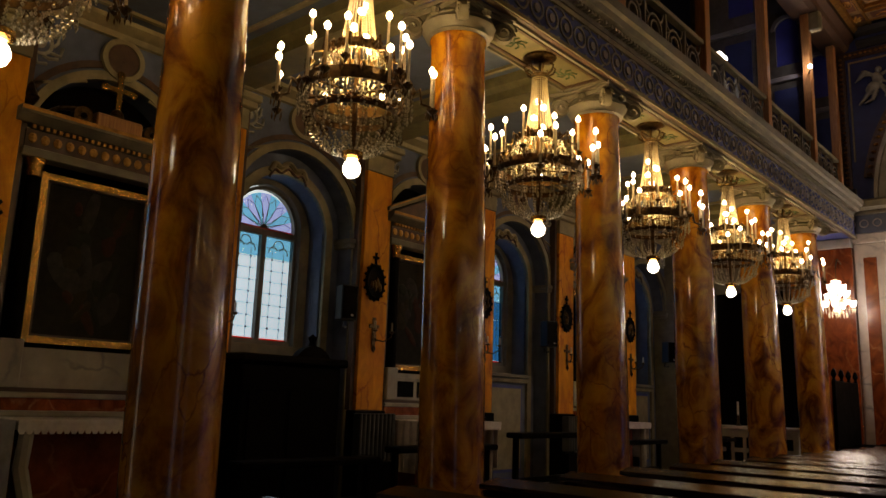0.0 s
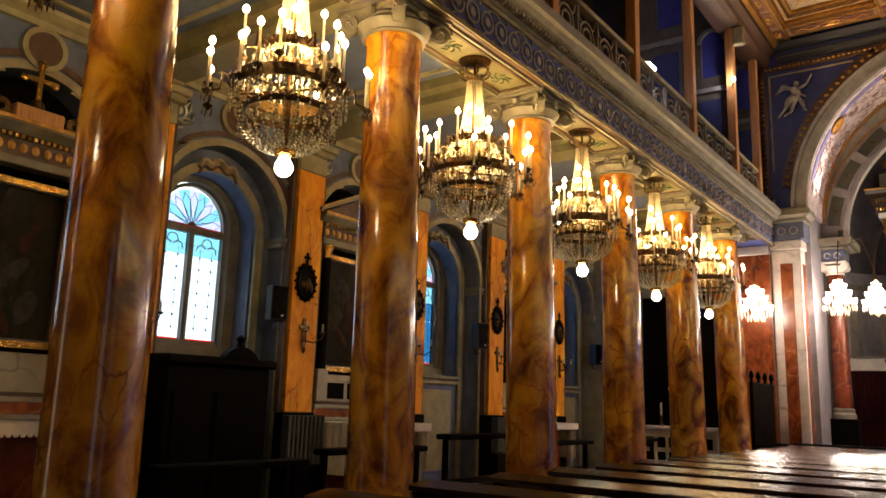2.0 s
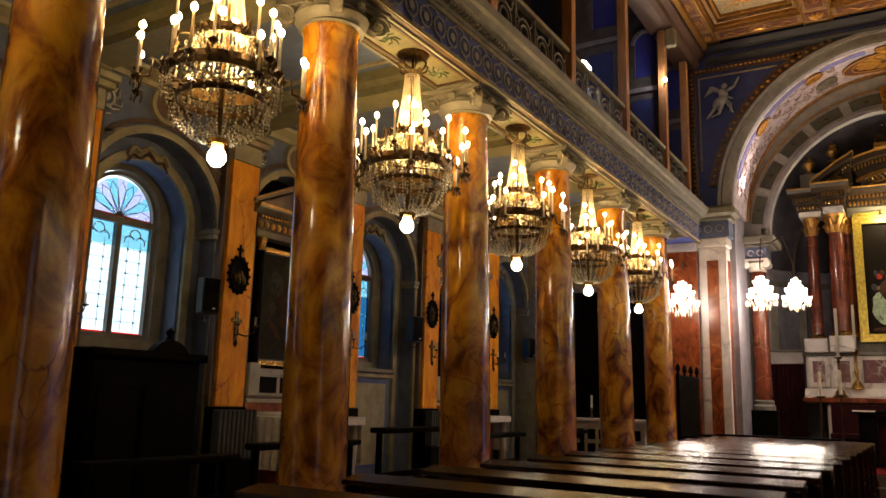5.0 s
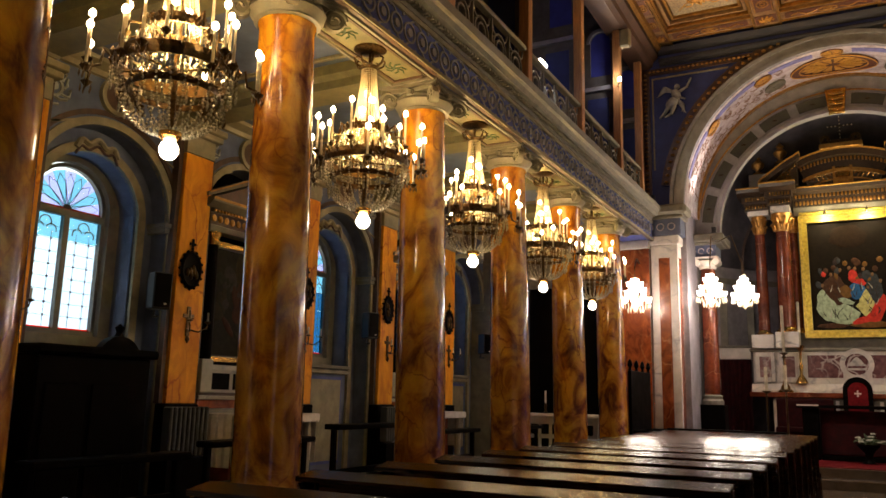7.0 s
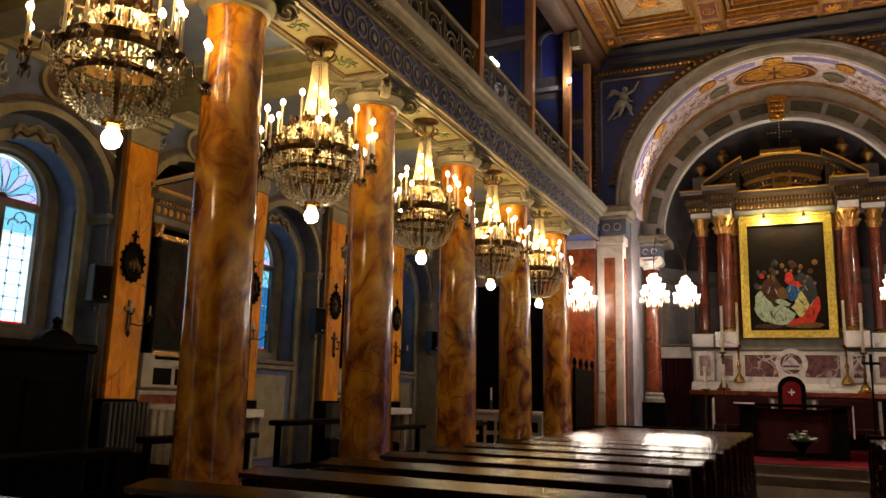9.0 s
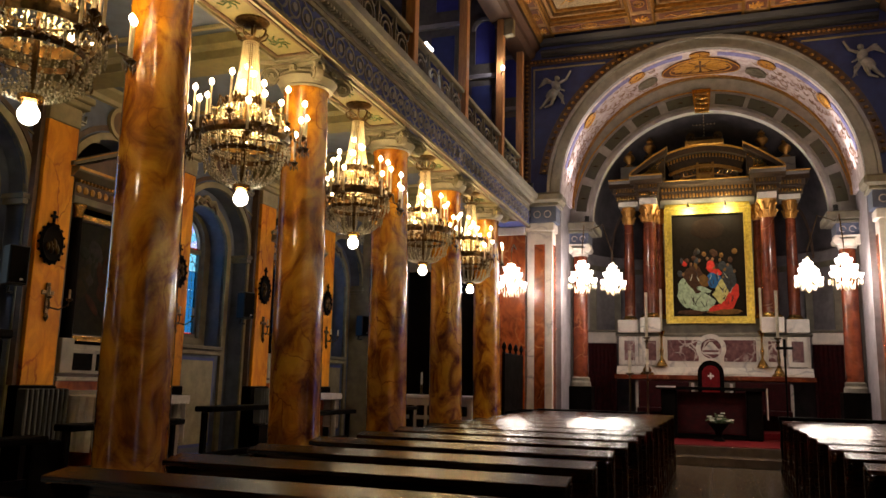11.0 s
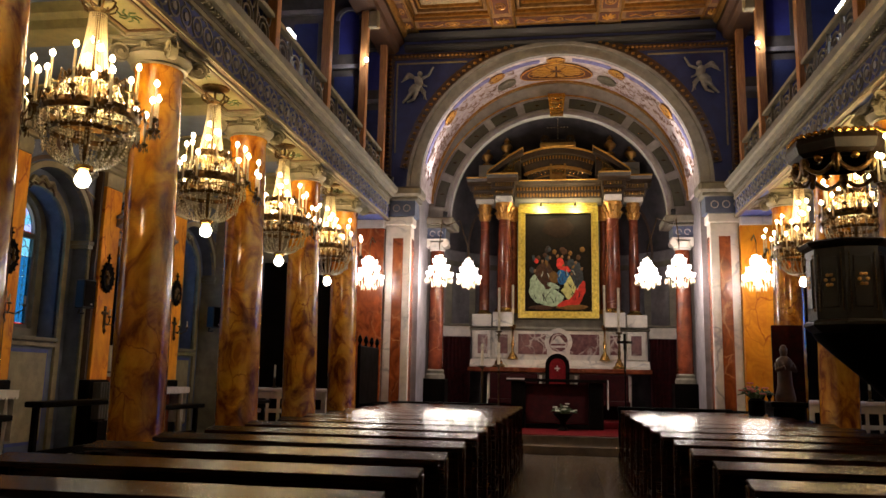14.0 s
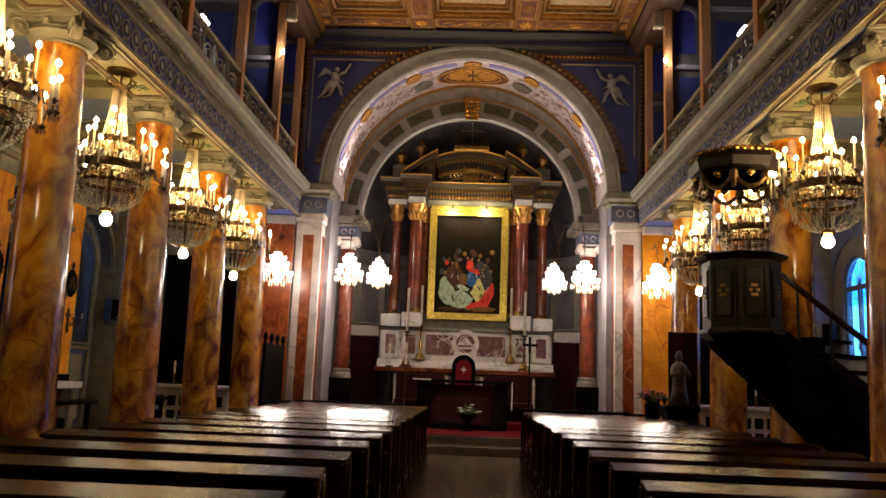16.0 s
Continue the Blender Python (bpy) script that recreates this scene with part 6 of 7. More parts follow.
def patch(c, r, colour, tilt=0.0, lean=0.0):
    bm = bmesh.new()
    ellipsoid((0, 0, 0), (r[0], 0.012, r[1]), bm, 16, tilt, 8)
    rr = random.Random(int(c[0] * 977 + c[1] * 131))
    for v in bm.verts:
        v.co.x += 0.10 * r[0] * math.sin(7 * v.co.z / r[1] + rr.uniform(0, 1)) + lean * v.co.z
    bm.transform(Matrix.Translation((c[0], 0.045, c[1])))
    part("painted_shape", bm, colour, pic, "", True)


C_GRN, C_YEL, C_SCA, C_BLU = tone("pale_green", (0.50, 0.62, 0.40)), tone("straw_yellow", (0.78, 0.72, 0.25)), tone("scarlet", (0.78, 0.06, 0.04)), tone("deep_blue", (0.04, 0.16, 0.36))
C_OCH, C_UMB, C_SKY, C_MAR = tone("ochre", (0.22, 0.11, 0.03)), tone("umber", (0.09, 0.042, 0.022)), tone("rust_glow", (0.022, 0.011, 0.005)), tone("slate", (0.06, 0.066, 0.066))
for c, r, m, tl, ln in (((0.0, 2.48), (0.42, 0.28), C_SKY, 0, 0), ((0.1, 2.4), (0.16, 0.2), C_SKY, 0.2, 0), ((-0.45, 0.32), (0.34, 0.06), C_UMB, 0, 0), ((0.35, 0.34), (0.42, 0.08), C_OCH, 0, 0),
                        ((-0.38, 1.12), (0.27, 0.42), C_UMB, 0.1, 0), ((0.48, 1.1), (0.18, 0.45), C_MAR, 0, 0), ((-0.16, 1.14), (0.20, 0.16), C_OCH, 0.5, 0), ((0.05, 1.5), (0.10, 0.16), C_SCA, 0, 0),
                        ((0.16, 1.38), (0.18, 0.09), C_SCA, 0.6, 0), ((0.12, 1.15), (0.17, 0.22), C_BLU, 0.2, 0), ((-0.52, 0.84), (0.25, 0.42), C_GRN, 0.25, -0.15), ((-0.26, 0.60), (0.42, 0.25), C_GRN, 0.2, 0),
                        ((-0.18, 0.92), (0.24, 0.07), C_GRN, 0.35, 0), ((0.34, 0.86), (0.21, 0.34), C_YEL, 0, 0.1), ((0.22, 0.84), (0.17, 0.06), C_YEL, -0.6, 0), ((0.50, 0.66), (0.17, 0.40), C_SCA, 0.3, 0.1), ((0.2, 0.42), (0.26, 0.1), C_SCA, -0.25, 0),
                        ((-0.58, 1.58), (0.06, 0.07), C_SCA, 0, 0), ((-0.35, 1.72), (0.06, 0.07), C_UMB, 0, 0), ((-0.1, 1.82), (0.055, 0.065), C_OCH, 0, 0), ((0.14, 1.8), (0.05, 0.065), C_UMB, 0, 0), ((0.32, 1.78), (0.055, 0.065), C_OCH, 0, 0), ((0.53, 1.66), (0.06, 0.075), C_UMB, 0, 0), ((0.34, 1.5), (0.1, 0.13), C_MAR, 0, 0)):
    patch(c, r, m, tl, ln)

C_SKIN = tone("warm_ochre", (0.26, 0.14, 0.065))
for c in ((-0.62, 1.30), (-0.42, 1.56), (-0.22, 1.66), (-0.02, 1.70), (0.10, 1.68), (0.28, 1.66), (0.46, 1.52), (0.62, 1.36), (-0.46, 1.22), (0.36, 1.22)):
    patch(c, (0.036, 0.05), C_SKIN, 0.2)
rs = random.Random(5)
C_LGT, C_DRK = tone("pale_stroke", (0.55, 0.55, 0.42)), tone("dark_stroke", (0.05, 0.035, 0.03))
for cx, cz, w, h in ((-0.5, 0.82, 0.2, 0.36), (-0.26, 0.6, 0.36, 0.2), (0.34, 0.86, 0.15, 0.28), (0.46, 0.66, 0.15, 0.3), (0.12, 1.15, 0.16, 0.2), (-0.38, 1.12, 0.25, 0.4), (0.48, 1.1, 0.16, 0.4)):
    for k in range(6):
        bm = bmesh.new()
        x0, z0, a = cx + rs.uniform(-0.7, 0.7) * w, cz + rs.uniform(-0.6, 0.6) * h, rs.uniform(0.9, 2.2)
        ln = rs.uniform(0.05, 0.12)
        T([(x0 - ln * math.cos(a), 0.035, z0 - ln * math.sin(a)), (x0 + rs.uniform(-0.02, 0.02), 0.03, z0), (x0 + ln * math.cos(a), 0.035, z0 + ln * math.sin(a))], 0.012, 5, bm, taper=0.4)
        part("painted_stroke", bm, C_LGT if k % 3 == 0 and cx != 0.46 else C_DRK, pic)
for k in range(16):
    bm = bmesh.new()
    ellipsoid((rs.uniform(-0.7, 0.7), 0.045, rs.uniform(1.25, 1.9)), (rs.uniform(0.04, 0.09), 0.012, rs.uniform(0.05, 0.12)), bm, 10, rs.uniform(-0.5, 0.5), 5)
    part("painted_shape", bm, (C_UMB, C_DRK, C_OCH, C_MAR)[k % 4], pic, "", True)

for s in (-1, 1):
    pl = thing("picture_lamp", (s * 0.45, Y_ALT - 0.38, 6.02), "small brass picture lamp above the altar painting", "lamp", "picture lamps")
    part("arm", T([(0, 0.33, 0.12), (0, 0.15, 0.14), (0, 0.02, 0.05)], 0.012, 6), M_BRASS, pl, "", True)
    part("shade", L([(0.02, 0.06), (0.05, 0.0), (0.055, -0.03), (0.045, -0.03), (0.02, 0.02), (0.02, 0.06)], 12), M_BRASS, pl, "", True).visible_shadow = False
    w = thing("side_screen", (s * 2.75, Y_ALT + 0.1, 0.34), "white marble parapet with dark red velvet hanging below", "screen", "altar side screens")
    part("parapet", B((-0.42, 0.42, 0, 0.2, AZ(2.55), AZ(2.84)), bevel=0.015), M_WHITE, w)
    part("parapet_ledge", B((-0.45, 0.45, -0.04, 0.22, AZ(2.843), AZ(2.90)), bevel=0.01), M_GREY, w)
    part("hanging", P([(-0.4 + 0.8 * i / 16, 0.0 + 0.03 * (i % 2)) for i in range(17)] + [(0.4, 0.08), (-0.4, 0.08)], "z", 0.0, AZ(2.547)), M_VELVET, w)
    k = thing("altar_candlestick", (s * 1.52, Y_ALT - 0.62, 1.742), "tall gilt candlestick with a long white candle on the altar", "candlestick", "altar candlesticks")
    part("foot", L([(0, 0), (0.17, 0), (0.17, 0.03), (0.11, 0.08), (0.1, 0.14), (0.05, 0.2), (0.06, 0.24), (0.03, 0.27)], 16), M_GOLD, k, "", True)
    part("stem", L([(0.03, 0.27), (0.045, 0.4), (0.025, 0.5), (0.025, 0.78), (0.06, 0.82), (0.02, 0.86), (0.085, 0.9), (0.09, 0.92), (0, 0.93)], 14), M_BRASS, k, "", True)
    part("candle", L([(0.035, 0.93), (0.035, 2.05), (0, 2.06)], 12), M_WAX, k)
    k = thing("altar_candlestick", (s * 1.18, Y_ALT - 0.3, 1.953), "gilt candlestick with turned stem on the altar shelf", "candlestick", "altar candlesticks")
    part("foot", L([(0, 0), (0.14, 0), (0.13, 0.04), (0.09, 0.12), (0.04, 0.2), (0.03, 0.25)], 16), M_GOLD, k, "", True)
    part("stem", L([(0.03, 0.25), (0.05, 0.4), (0.025, 0.5), (0.03, 0.75), (0.07, 0.82), (0.1, 0.9), (0, 0.92)], 14), M_GOLD, k, "", True)
    part("candle", L([(0.03, 0.92), (0.03, 1.95), (0, 1.96)], 12), M_WAX, k)

# celebrant's table, chair, floor candles and flowers
tb = thing("altar_table", (-0.02, 18.2, 0.357), "black front altar table with red cloth panels", "table")
part("tabletop", B((-1.14, 1.12, -0.05, 0.75, 1.04, 1.11), bevel=0.012), M_DARK, tb)
part("white_cloth_edge", B((-1.13, -0.72, -0.056, 0.0, 1.085, 1.114)), M_CLOTH, tb)
for x in (-0.88, 0.88):
    part("support", B((x - 0.16, x + 0.16, 0.06, 0.6, 0.0, 1.037), bevel=0.02), M_DARK, tb)
part("front_cloth", B((-0.71, 0.71, 0.25, 0.28, 0.12, 1.0)), M_VELVET, tb, "dark red cloth front")
part("foot_bar", B((-0.71, 0.71, 0.1, 0.24, 0.0, 0.1)), M_DARK, tb)
part("cloth_fall", B((1.13, 1.15, 0.02, 0.35, 0.45, 1.1)), M_CLOTH, tb, "hanging white cloth end")
ch = thing("celebrant_chair", (-0.02, 20.05, 0.5), "high-backed red velvet chair with an arched top", "chair")
bk = B((-0.30, 0.30, 0.0, 0.08, 0.0, 1.30))
band(0, 1.30, 0.0, 0.30, "y", 0.0, 0.08, 0, 180, 16, bk)
part("back_frame", bk, M_DARK, ch)
bk = B((-0.20, 0.20, -0.03, -0.002, 0.4, 1.28))
band(0, 1.28, 0.0, 0.20, "y", -0.03, -0.002, 0, 180, 16, bk)
part("back_pad", bk, M_CARPET, ch)
part("emblem", B((-0.07, 0.07, -0.04, -0.031, 1.215, 1.245), (-0.015, 0.015, -0.041, -0.031, 1.16, 1.30)), M_CLOTH, ch, "small pale cross emblem")
part("seat", B((-0.32, 0.32, -0.5, -0.032, 0.38, 0.5), bevel=0.02), M_VELVET, ch)
for x in (-0.29, 0.29):
    part("leg", B((x - 0.03, x + 0.03, -0.49, -0.43, 0.0, 0.379)), M_DARK, ch)
    part("armrest", B((x - 0.03, x + 0.03, -0.49, -0.035, 0.68, 0.74)), M_DARK, ch)
    part("arm_post", B((x - 0.025, x + 0.025, -0.485, -0.44, 0.501, 0.679)), M_DARK, ch)
for s in (-1, 1):
    be = thing("side_bench", (s * 1.12, 20.05, 0.5), "low red velvet bench beside the chair", "bench", "altar benches")
    part("seat", B((-0.6, 0.6, -0.4, 0.05, 0.34, 0.46), bevel=0.02), M_VELVET, be)
    part("back", B((-0.6, 0.6, 0.052, 0.1, 0.0, 1.1), bevel=0.02), M_VELVET, be)
    for x in (-0.55, 0.55):
        part("leg", B((x - 0.03, x + 0.03, -0.38, -0.32, 0.0, 0.339)), M_DARK, be)
for x, y, h in ((-1.72, 18.2, 1.38), (-1.35, 18.35, 1.42)):
    k = thing("floor_candlestick", (x, y, 0.357), "dark floor candlestick with a thick white candle", "candlestick", "floor candlesticks")
    part("foot", L([(0, 0), (0.14, 0), (0.13, 0.03), (0.03, 0.07), (0.02, 0.1)], 14), M_BRASS, k, "", True)
    part("pole", L([(0.02, 0.1), (0.02, h - 0.06), (0.09, h - 0.02), (0.09, h), (0, h)], 12), M_BRASS, k, "", True)
    part("candle", L([(0.035, h), (0.035, h + 0.5), (0, h + 0.51)], 12), M_WAX, k)
k = thing("processional_cross", (1.5, 18.25, 0.357), "dark metal processional cross in a stand", "cross")
part("foot", L([(0, 0), (0.16, 0), (0.12, 0.06), (0.05, 0.12), (0.06, 0.3), (0.03, 0.36)], 14), M_BRASS, k, "", True)
part("pole", L([(0.02, 0.36), (0.02, 1.9), (0, 1.9)], 10), M_DARK, k)
part("cross", B((-0.03, 0.03, -0.015, 0.015, 1.78, 2.15), (-0.17, 0.17, -0.016, 0.016, 1.93, 1.99)), M_DARK, k)
fl = thing("flower_bowl", (0.12, 17.85, 0.357), "bowl of white and yellow flowers before the table", "flowers")
part("bowl", L([(0, 0), (0.14, 0.0), (0.06, 0.08), (0.08, 0.2), (0.22, 0.36), (0.2, 0.37), (0, 0.3)], 16), M_DARK, fl, "", True)
rr = random.Random(11)


def bouquet(parent, z, spread, petal, n):
    for k in range(n):
        a, r = rr.uniform(0, 6.28), spread * rr.uniform(0.15, 1) ** 0.6
        zz = z + rr.uniform(0.02, 0.22) * (1.2 - r / spread)
        bm = bmesh.new()
        if k % 3 == 0:
            for q in range(5):
                an = q * 1.2566
                ellipsoid((r * math.cos(a) + 0.03 * math.cos(an), r * math.sin(a) + 0.03 * math.sin(an), zz), (0.026, 0.026, 0.014), bm, 5, 0, 3)
            part("flower", bm, petal, parent)
        else:
            T([(r * 0.3 * math.cos(a), r * 0.3 * math.sin(a), z - 0.05), (r * 0.8 * math.cos(a), r * 0.8 * math.sin(a), zz), (r * 1.3 * math.cos(a + 0.2), r * 1.3 * math.sin(a + 0.2), zz - 0.03)], 0.022, 4, bm, taper=0.25)
            part("leaf", bm, M_LEAF, parent)


bouquet(fl, 0.40, 0.26, M_PETAL, 54)


# ---- winged reliefs beside the arch ----
def winged_relief(s):
    bm = bmesh.new()
    ellipsoid((0, 0, 0.62), (0.075, 0.06, 0.09), bm)
    ellipsoid((-0.03, 0, 0.36), (0.12, 0.07, 0.20), bm, tilt=-0.25)
    ellipsoid((-0.14, 0, 0.1), (0.15, 0.07, 0.22), bm, tilt=0.5)
    T([(-0.18, 0, 0.05), (-0.32, 0, -0.18), (-0.46, 0, -0.36)], 0.065, 8, bm, taper=0.4)
    T([(-0.08, 0, 0.0), (-0.16, 0, -0.25), (-0.34, 0, -0.34)], 0.06, 8, bm, taper=0.4)
    T([(0.06, 0, 0.46), (0.24, 0, 0.56), (0.36, 0, 0.84)], 0.045, 8, bm, taper=0.55)
    T([(-0.02, 0, 0.42), (0.1, 0, 0.24), (0.2, 0, 0.18)], 0.04, 8, bm, taper=0.6)
    for k in range(6):
        T([(-0.08, 0.01, 0.46), (-0.3, 0.015, 0.52 + 0.03 * k), (-0.52 + 0.03 * k, 0.01, 0.36 + 0.06 * k)], 0.035, 6, bm, taper=0.4)
    for k in range(3):
        T([(0.02, 0.02, 0.2 - 0.05 * k), (0.16, 0.02, 0.02 - 0.1 * k), (0.1 + 0.05 * k, 0.02, -0.22 - 0.03 * k)], 0.03, 6, bm, taper=0.4)
    m = Matrix.Translation((s * 2.92, Y_ARCH - 0.07, 7.53)) @ Matrix.Diagonal((0.8 if s < 0 else -0.8, 1.1, 0.66, 1))
    bm.transform(m)
    o = link_mesh("relief", bm, M_FIGURE, None, "", True)
    tagged(o, "pale stucco winged relief on the blue spandrel", "relief", "spandrel reliefs")


winged_relief(-1)
winged_relief(1)


# ---- side altars on the aisle walls ----
def side_altar(s, yc, full):
    X = s * XWS[s]
    a = thing("side_altar", (X, yc, 0), "marble side altar with dark columns and a carved pediment", "altar", "side altars")

    def bx(d0, d1, y0, y1, z0, z1):
        return (-s * d0, -s * d1, y0, y1, z0, z1)
    part("platform", B(bx(0.0, 1.15, -0.95, 0.95, 0.0, 0.15), bevel=0.01), M_GREY, a)
    part("wall_marble", B(bx(-0.28, -0.02, -0.78, 0.78, 0.152, 1.80)), M_DIMWHITE, a, "white veined marble wall panel")
    part("dado_band", B(bx(0.0, 0.06, -0.78, 0.78, 1.24, 1.35)), M_RED, a, "red marble band")
    part("dado_rail", B(bx(-0.018, 0.1, -0.8, 0.8, 1.352, 1.40), bx(-0.018, 0.1, -0.8, 0.8, 1.19, 1.238), bevel=0.006), M_DIMWHITE, a)
    part("dark_fillet", B(bx(-0.018, 0.07, -0.79, 0.79, 1.402, 1.44)), M_BROWN, a)
    part("altar_body", B(bx(0.0, 0.52, -0.62, 0.62, 0.152, 1.10), bevel=0.01), M_OXBLOOD, a, "dark red marble altar front")
    for e in (-1, 1):
        bm = T([(-s * 0.66, e * 0.72, 0.16), (-s * 0.70, e * 0.66, 0.45), (-s * 0.66, e * 0.74, 0.8), (-s * 0.66, e * 0.72, 1.1)], 0.06, 8)
        part("scroll_leg", bm, M_DIMWHITE, a, "", True)
    part("mensa", B(bx(0.0, 0.74, -0.82, 0.82, 1.103, 1.17), bevel=0.01), M_DIMWHITE, a)
    # niche with columns and entablature
    for e in (-1, 1):
        part("column_pedestal", B(bx(0.0, 0.16, e * 0.64, e * 0.84, 1.442, 1.86), bevel=0.008), M_DIMWHITE, a)
        part("column_shaft", L([(0.075, 1.862), (0.077, 2.2), (0.066, 3.34)], 18, (-s * 0.09, e * 0.73, 0)), M_DARK, a, "black marble shaft", True)
        part("column_capital", L([(0.066, 3.342), (0.075, 3.36), (0.07, 3.42), (0.1, 3.49), (0.1, 3.51)], 16, (-s * 0.09, e * 0.73, 0)), M_GOLD, a, "", True)
    part("entablature_lower", B(bx(-0.02, 0.16, -0.88, 0.88, 3.513, 3.60), bevel=0.008), M_GREY, a)
    part("entablature_frieze", B(bx(-0.02, 0.13, -0.86, 0.86, 3.603, 3.77)), M_BROWN, a)
    bm = bmesh.new()
    for k in range(15):
        ellipsoid((-s * 0.135, -0.8 + k * 0.114, 3.69), (0.02, 0.045, 0.05), bm, 6, 0, 4)
    for k in range(28):
        B(bx(0.131, 0.17, -0.82 + k * 0.06, -0.79 + k * 0.06, 3.775, 3.81), bm=bm)
    part("frieze_carving", bm, M_COFGOLD, a, "dull gilt leaf carving")
    part("entablature_cornice", P([(-s * -0.02, 3.815), (-s * 0.18, 3.815), (-s * 0.27, 3.88), (-s * 0.28, 3.94), (-s * -0.02, 3.94)], "y", -0.97, 0.97), M_GREY, a)
    part("cornice_line", B(bx(0.281, 0.289, -0.97, 0.97, 3.90, 3.935)), M_COFGOLD, a)
    if full:
        part("pediment_block", B(bx(0.02, 0.14, -0.24, 0.24, 3.943, 4.12), bevel=0.015), M_POST, a)
        for e in (-1, 1):
            bm = band(e * 0.36, 4.04, 0.035, 0.095, "x", -s * 0.03, -s * 0.12, 0, 360, 14)
            T([(-s * 0.08, e * 0.42, 4.1), (-s * 0.08, e * 0.58, 4.06), (-s * 0.08, e * 0.72, 3.965)], 0.03, 6, bm, taper=0.5)
            part("pediment_scroll", bm, M_BRASS, a, "", True)
            part("corner_urn", L([(0, 0), (0.07, 0), (0.04, 0.05), (0.09, 0.14), (0.05, 0.2), (0.02, 0.28), (0, 0.29)], 10, (-s * 0.1, e * 0.86, 3.942)), M_BRASS, a, "", True)
        part("cross_foot", L([(0, 4.122), (0.07, 4.122), (0.06, 4.17), (0.03, 4.2), (0, 4.21)], 12, (-s * 0.1, -0.03, 0)), M_BRASS, a)
        bm = B(bx(0.085, 0.115, -0.055, -0.005, 4.2, 4.56), bx(0.084, 0.116, -0.17, 0.11, 4.38, 4.43))
        for p, q in ((-0.03, 4.57), (-0.18, 4.405), (0.12, 4.405)):
            ellipsoid((-s * 0.1, p, q), (0.02, 0.045, 0.045), bm, 8, 0, 5)
        part("cross", bm, M_GOLD, a, "gilt budded cross")
    else:
        for k in range(3):
            part("pierced_panel", B(bx(0.101, 0.115, -0.66 + k * 0.46, -0.28 + k * 0.46, 1.48, 1.69)), M_DARK, a, "dark panel in the white altar shelf")
        part("shelf_block", B(bx(-0.018, 0.1, -0.8, 0.8, 1.442, 1.74), bevel=0.006), M_DIMWHITE, a)
        part("pediment", P([(-0.9, 3.943), (0.9, 3.943), (0.0, 4.34)], "x", -s * 0.0, -s * 0.12), M_BROWN, a)
        for e in (-1, 1):
            part("pediment_rake", P([(e * 0.99, 3.943), (e * 0.99, 4.0), (0.0, 4.44), (0.0, 4.37)], "x", -s * 0.0, -s * 0.2), M_GREY, a)
            part("rake_line", P([(e * 0.97, 3.99), (e * 0.97, 4.01), (0.0, 4.45), (0.0, 4.43)], "x", -s * 0.201, -s * 0.21), M_COFGOLD, a)
        part("pediment_crest", L([(0, 0), (0.08, 0), (0.05, 0.08), (0, 0.12)], 10, (-s * 0.1, 0, 4.40)), M_BRASS, a)
    # altar cloth with lace edge
    c = thing("altar_cloth", (X, yc, 1.173), "white altar cloth with a scalloped lace edge", "cloth", "altar cloths")
    part("top", B(bx(0.02, 0.77, -0.84, 0.84, 0.0, 0.012)), M_CLOTH, c)
    bm = bmesh.new()
    for k in range(28):
        y0 = -0.84 + k * 0.06
        P([(y0, 0.0115), (y0 + 0.06, 0.0115), (y0 + 0.06, -0.07), (y0 + 0.045, -0.10), (y0 + 0.015, -0.10), (y0, -0.07)], "x", -s * 0.771, -s * 0.781, bm)
    part("lace_edge", bm, M_CLOTH, c)
    for e in (-1, 1):
        part("side_fall", P([(-s * (0.1 + 0.62 * i / 10), e * (0.845 + 0.02 * (i % 2))) for i in range(11)] + [(-s * 0.72, e * 0.842), (-s * 0.1, e * 0.842)], "z", -0.62, 0.0115), M_CLOTH, c)
    # painting in the niche
    q = thing("wall_painting", (X + s * 0.18, yc, 1.84), "dark old painting in a gilt frame over the altar", "painting", "side altar paintings")
    part("canvas", B((0.0, s * 0.03, -0.52, 0.52, 0.06, 1.58)), tone("old_dark_canvas", (0.022, 0.018, 0.012)), q)
    for g, d, m in ((0.0, 0.065, M_GOLD), (0.065, 0.02, M_BROWN)):
        h = 0.57 - g
        part("frame", B((-s * 0.05, s * 0.02, -h, -h + d, 0.01 + g, 1.63 - g), (-s * 0.05, s * 0.02, h - d, h, 0.01 + g, 1.63 - g), (-s * 0.05, s * 0.02, -h + d, h - d, 0.01 + g, 0.01 + g + d), (-s * 0.05, s * 0.02, -h + d, h - d, 1.63 - g - d, 1.63 - g)), m, q)
    r2 = random.Random(int(yc * 31))
    tones = [tone("muddy_green", (0.022, 0.022, 0.014)), tone("muddy_rose", (0.055, 0.02, 0.012)), tone("muddy_ochre", (0.035, 0.025, 0.012)), tone("pale_smoke", (0.045, 0.04, 0.033))]
    for k in range(20):
        bm = bmesh.new()
        ellipsoid((0, 0, 0), (0.006, r2.uniform(0.03, 0.13), r2.uniform(0.06, 0.26)), bm, 12, 0, 6)
        bm.transform(Matrix.Translation((-s * 0.004, r2.uniform(-0.3, 0.3), r2.uniform(0.25, 1.35))) @ Matrix.Rotation(r2.uniform(-0.8, 0.8), 4, "X"))
        part("painted_shape", bm, tones[k % 4], q, "", True)
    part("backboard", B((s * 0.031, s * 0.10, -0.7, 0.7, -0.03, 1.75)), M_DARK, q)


for s in (-1, 1):
    for n in (-1, 1, 3):
        side_altar(s, YK + BAY * (n + 0.5) + (-0.07 if n < 0 else 0.08), n == -1)


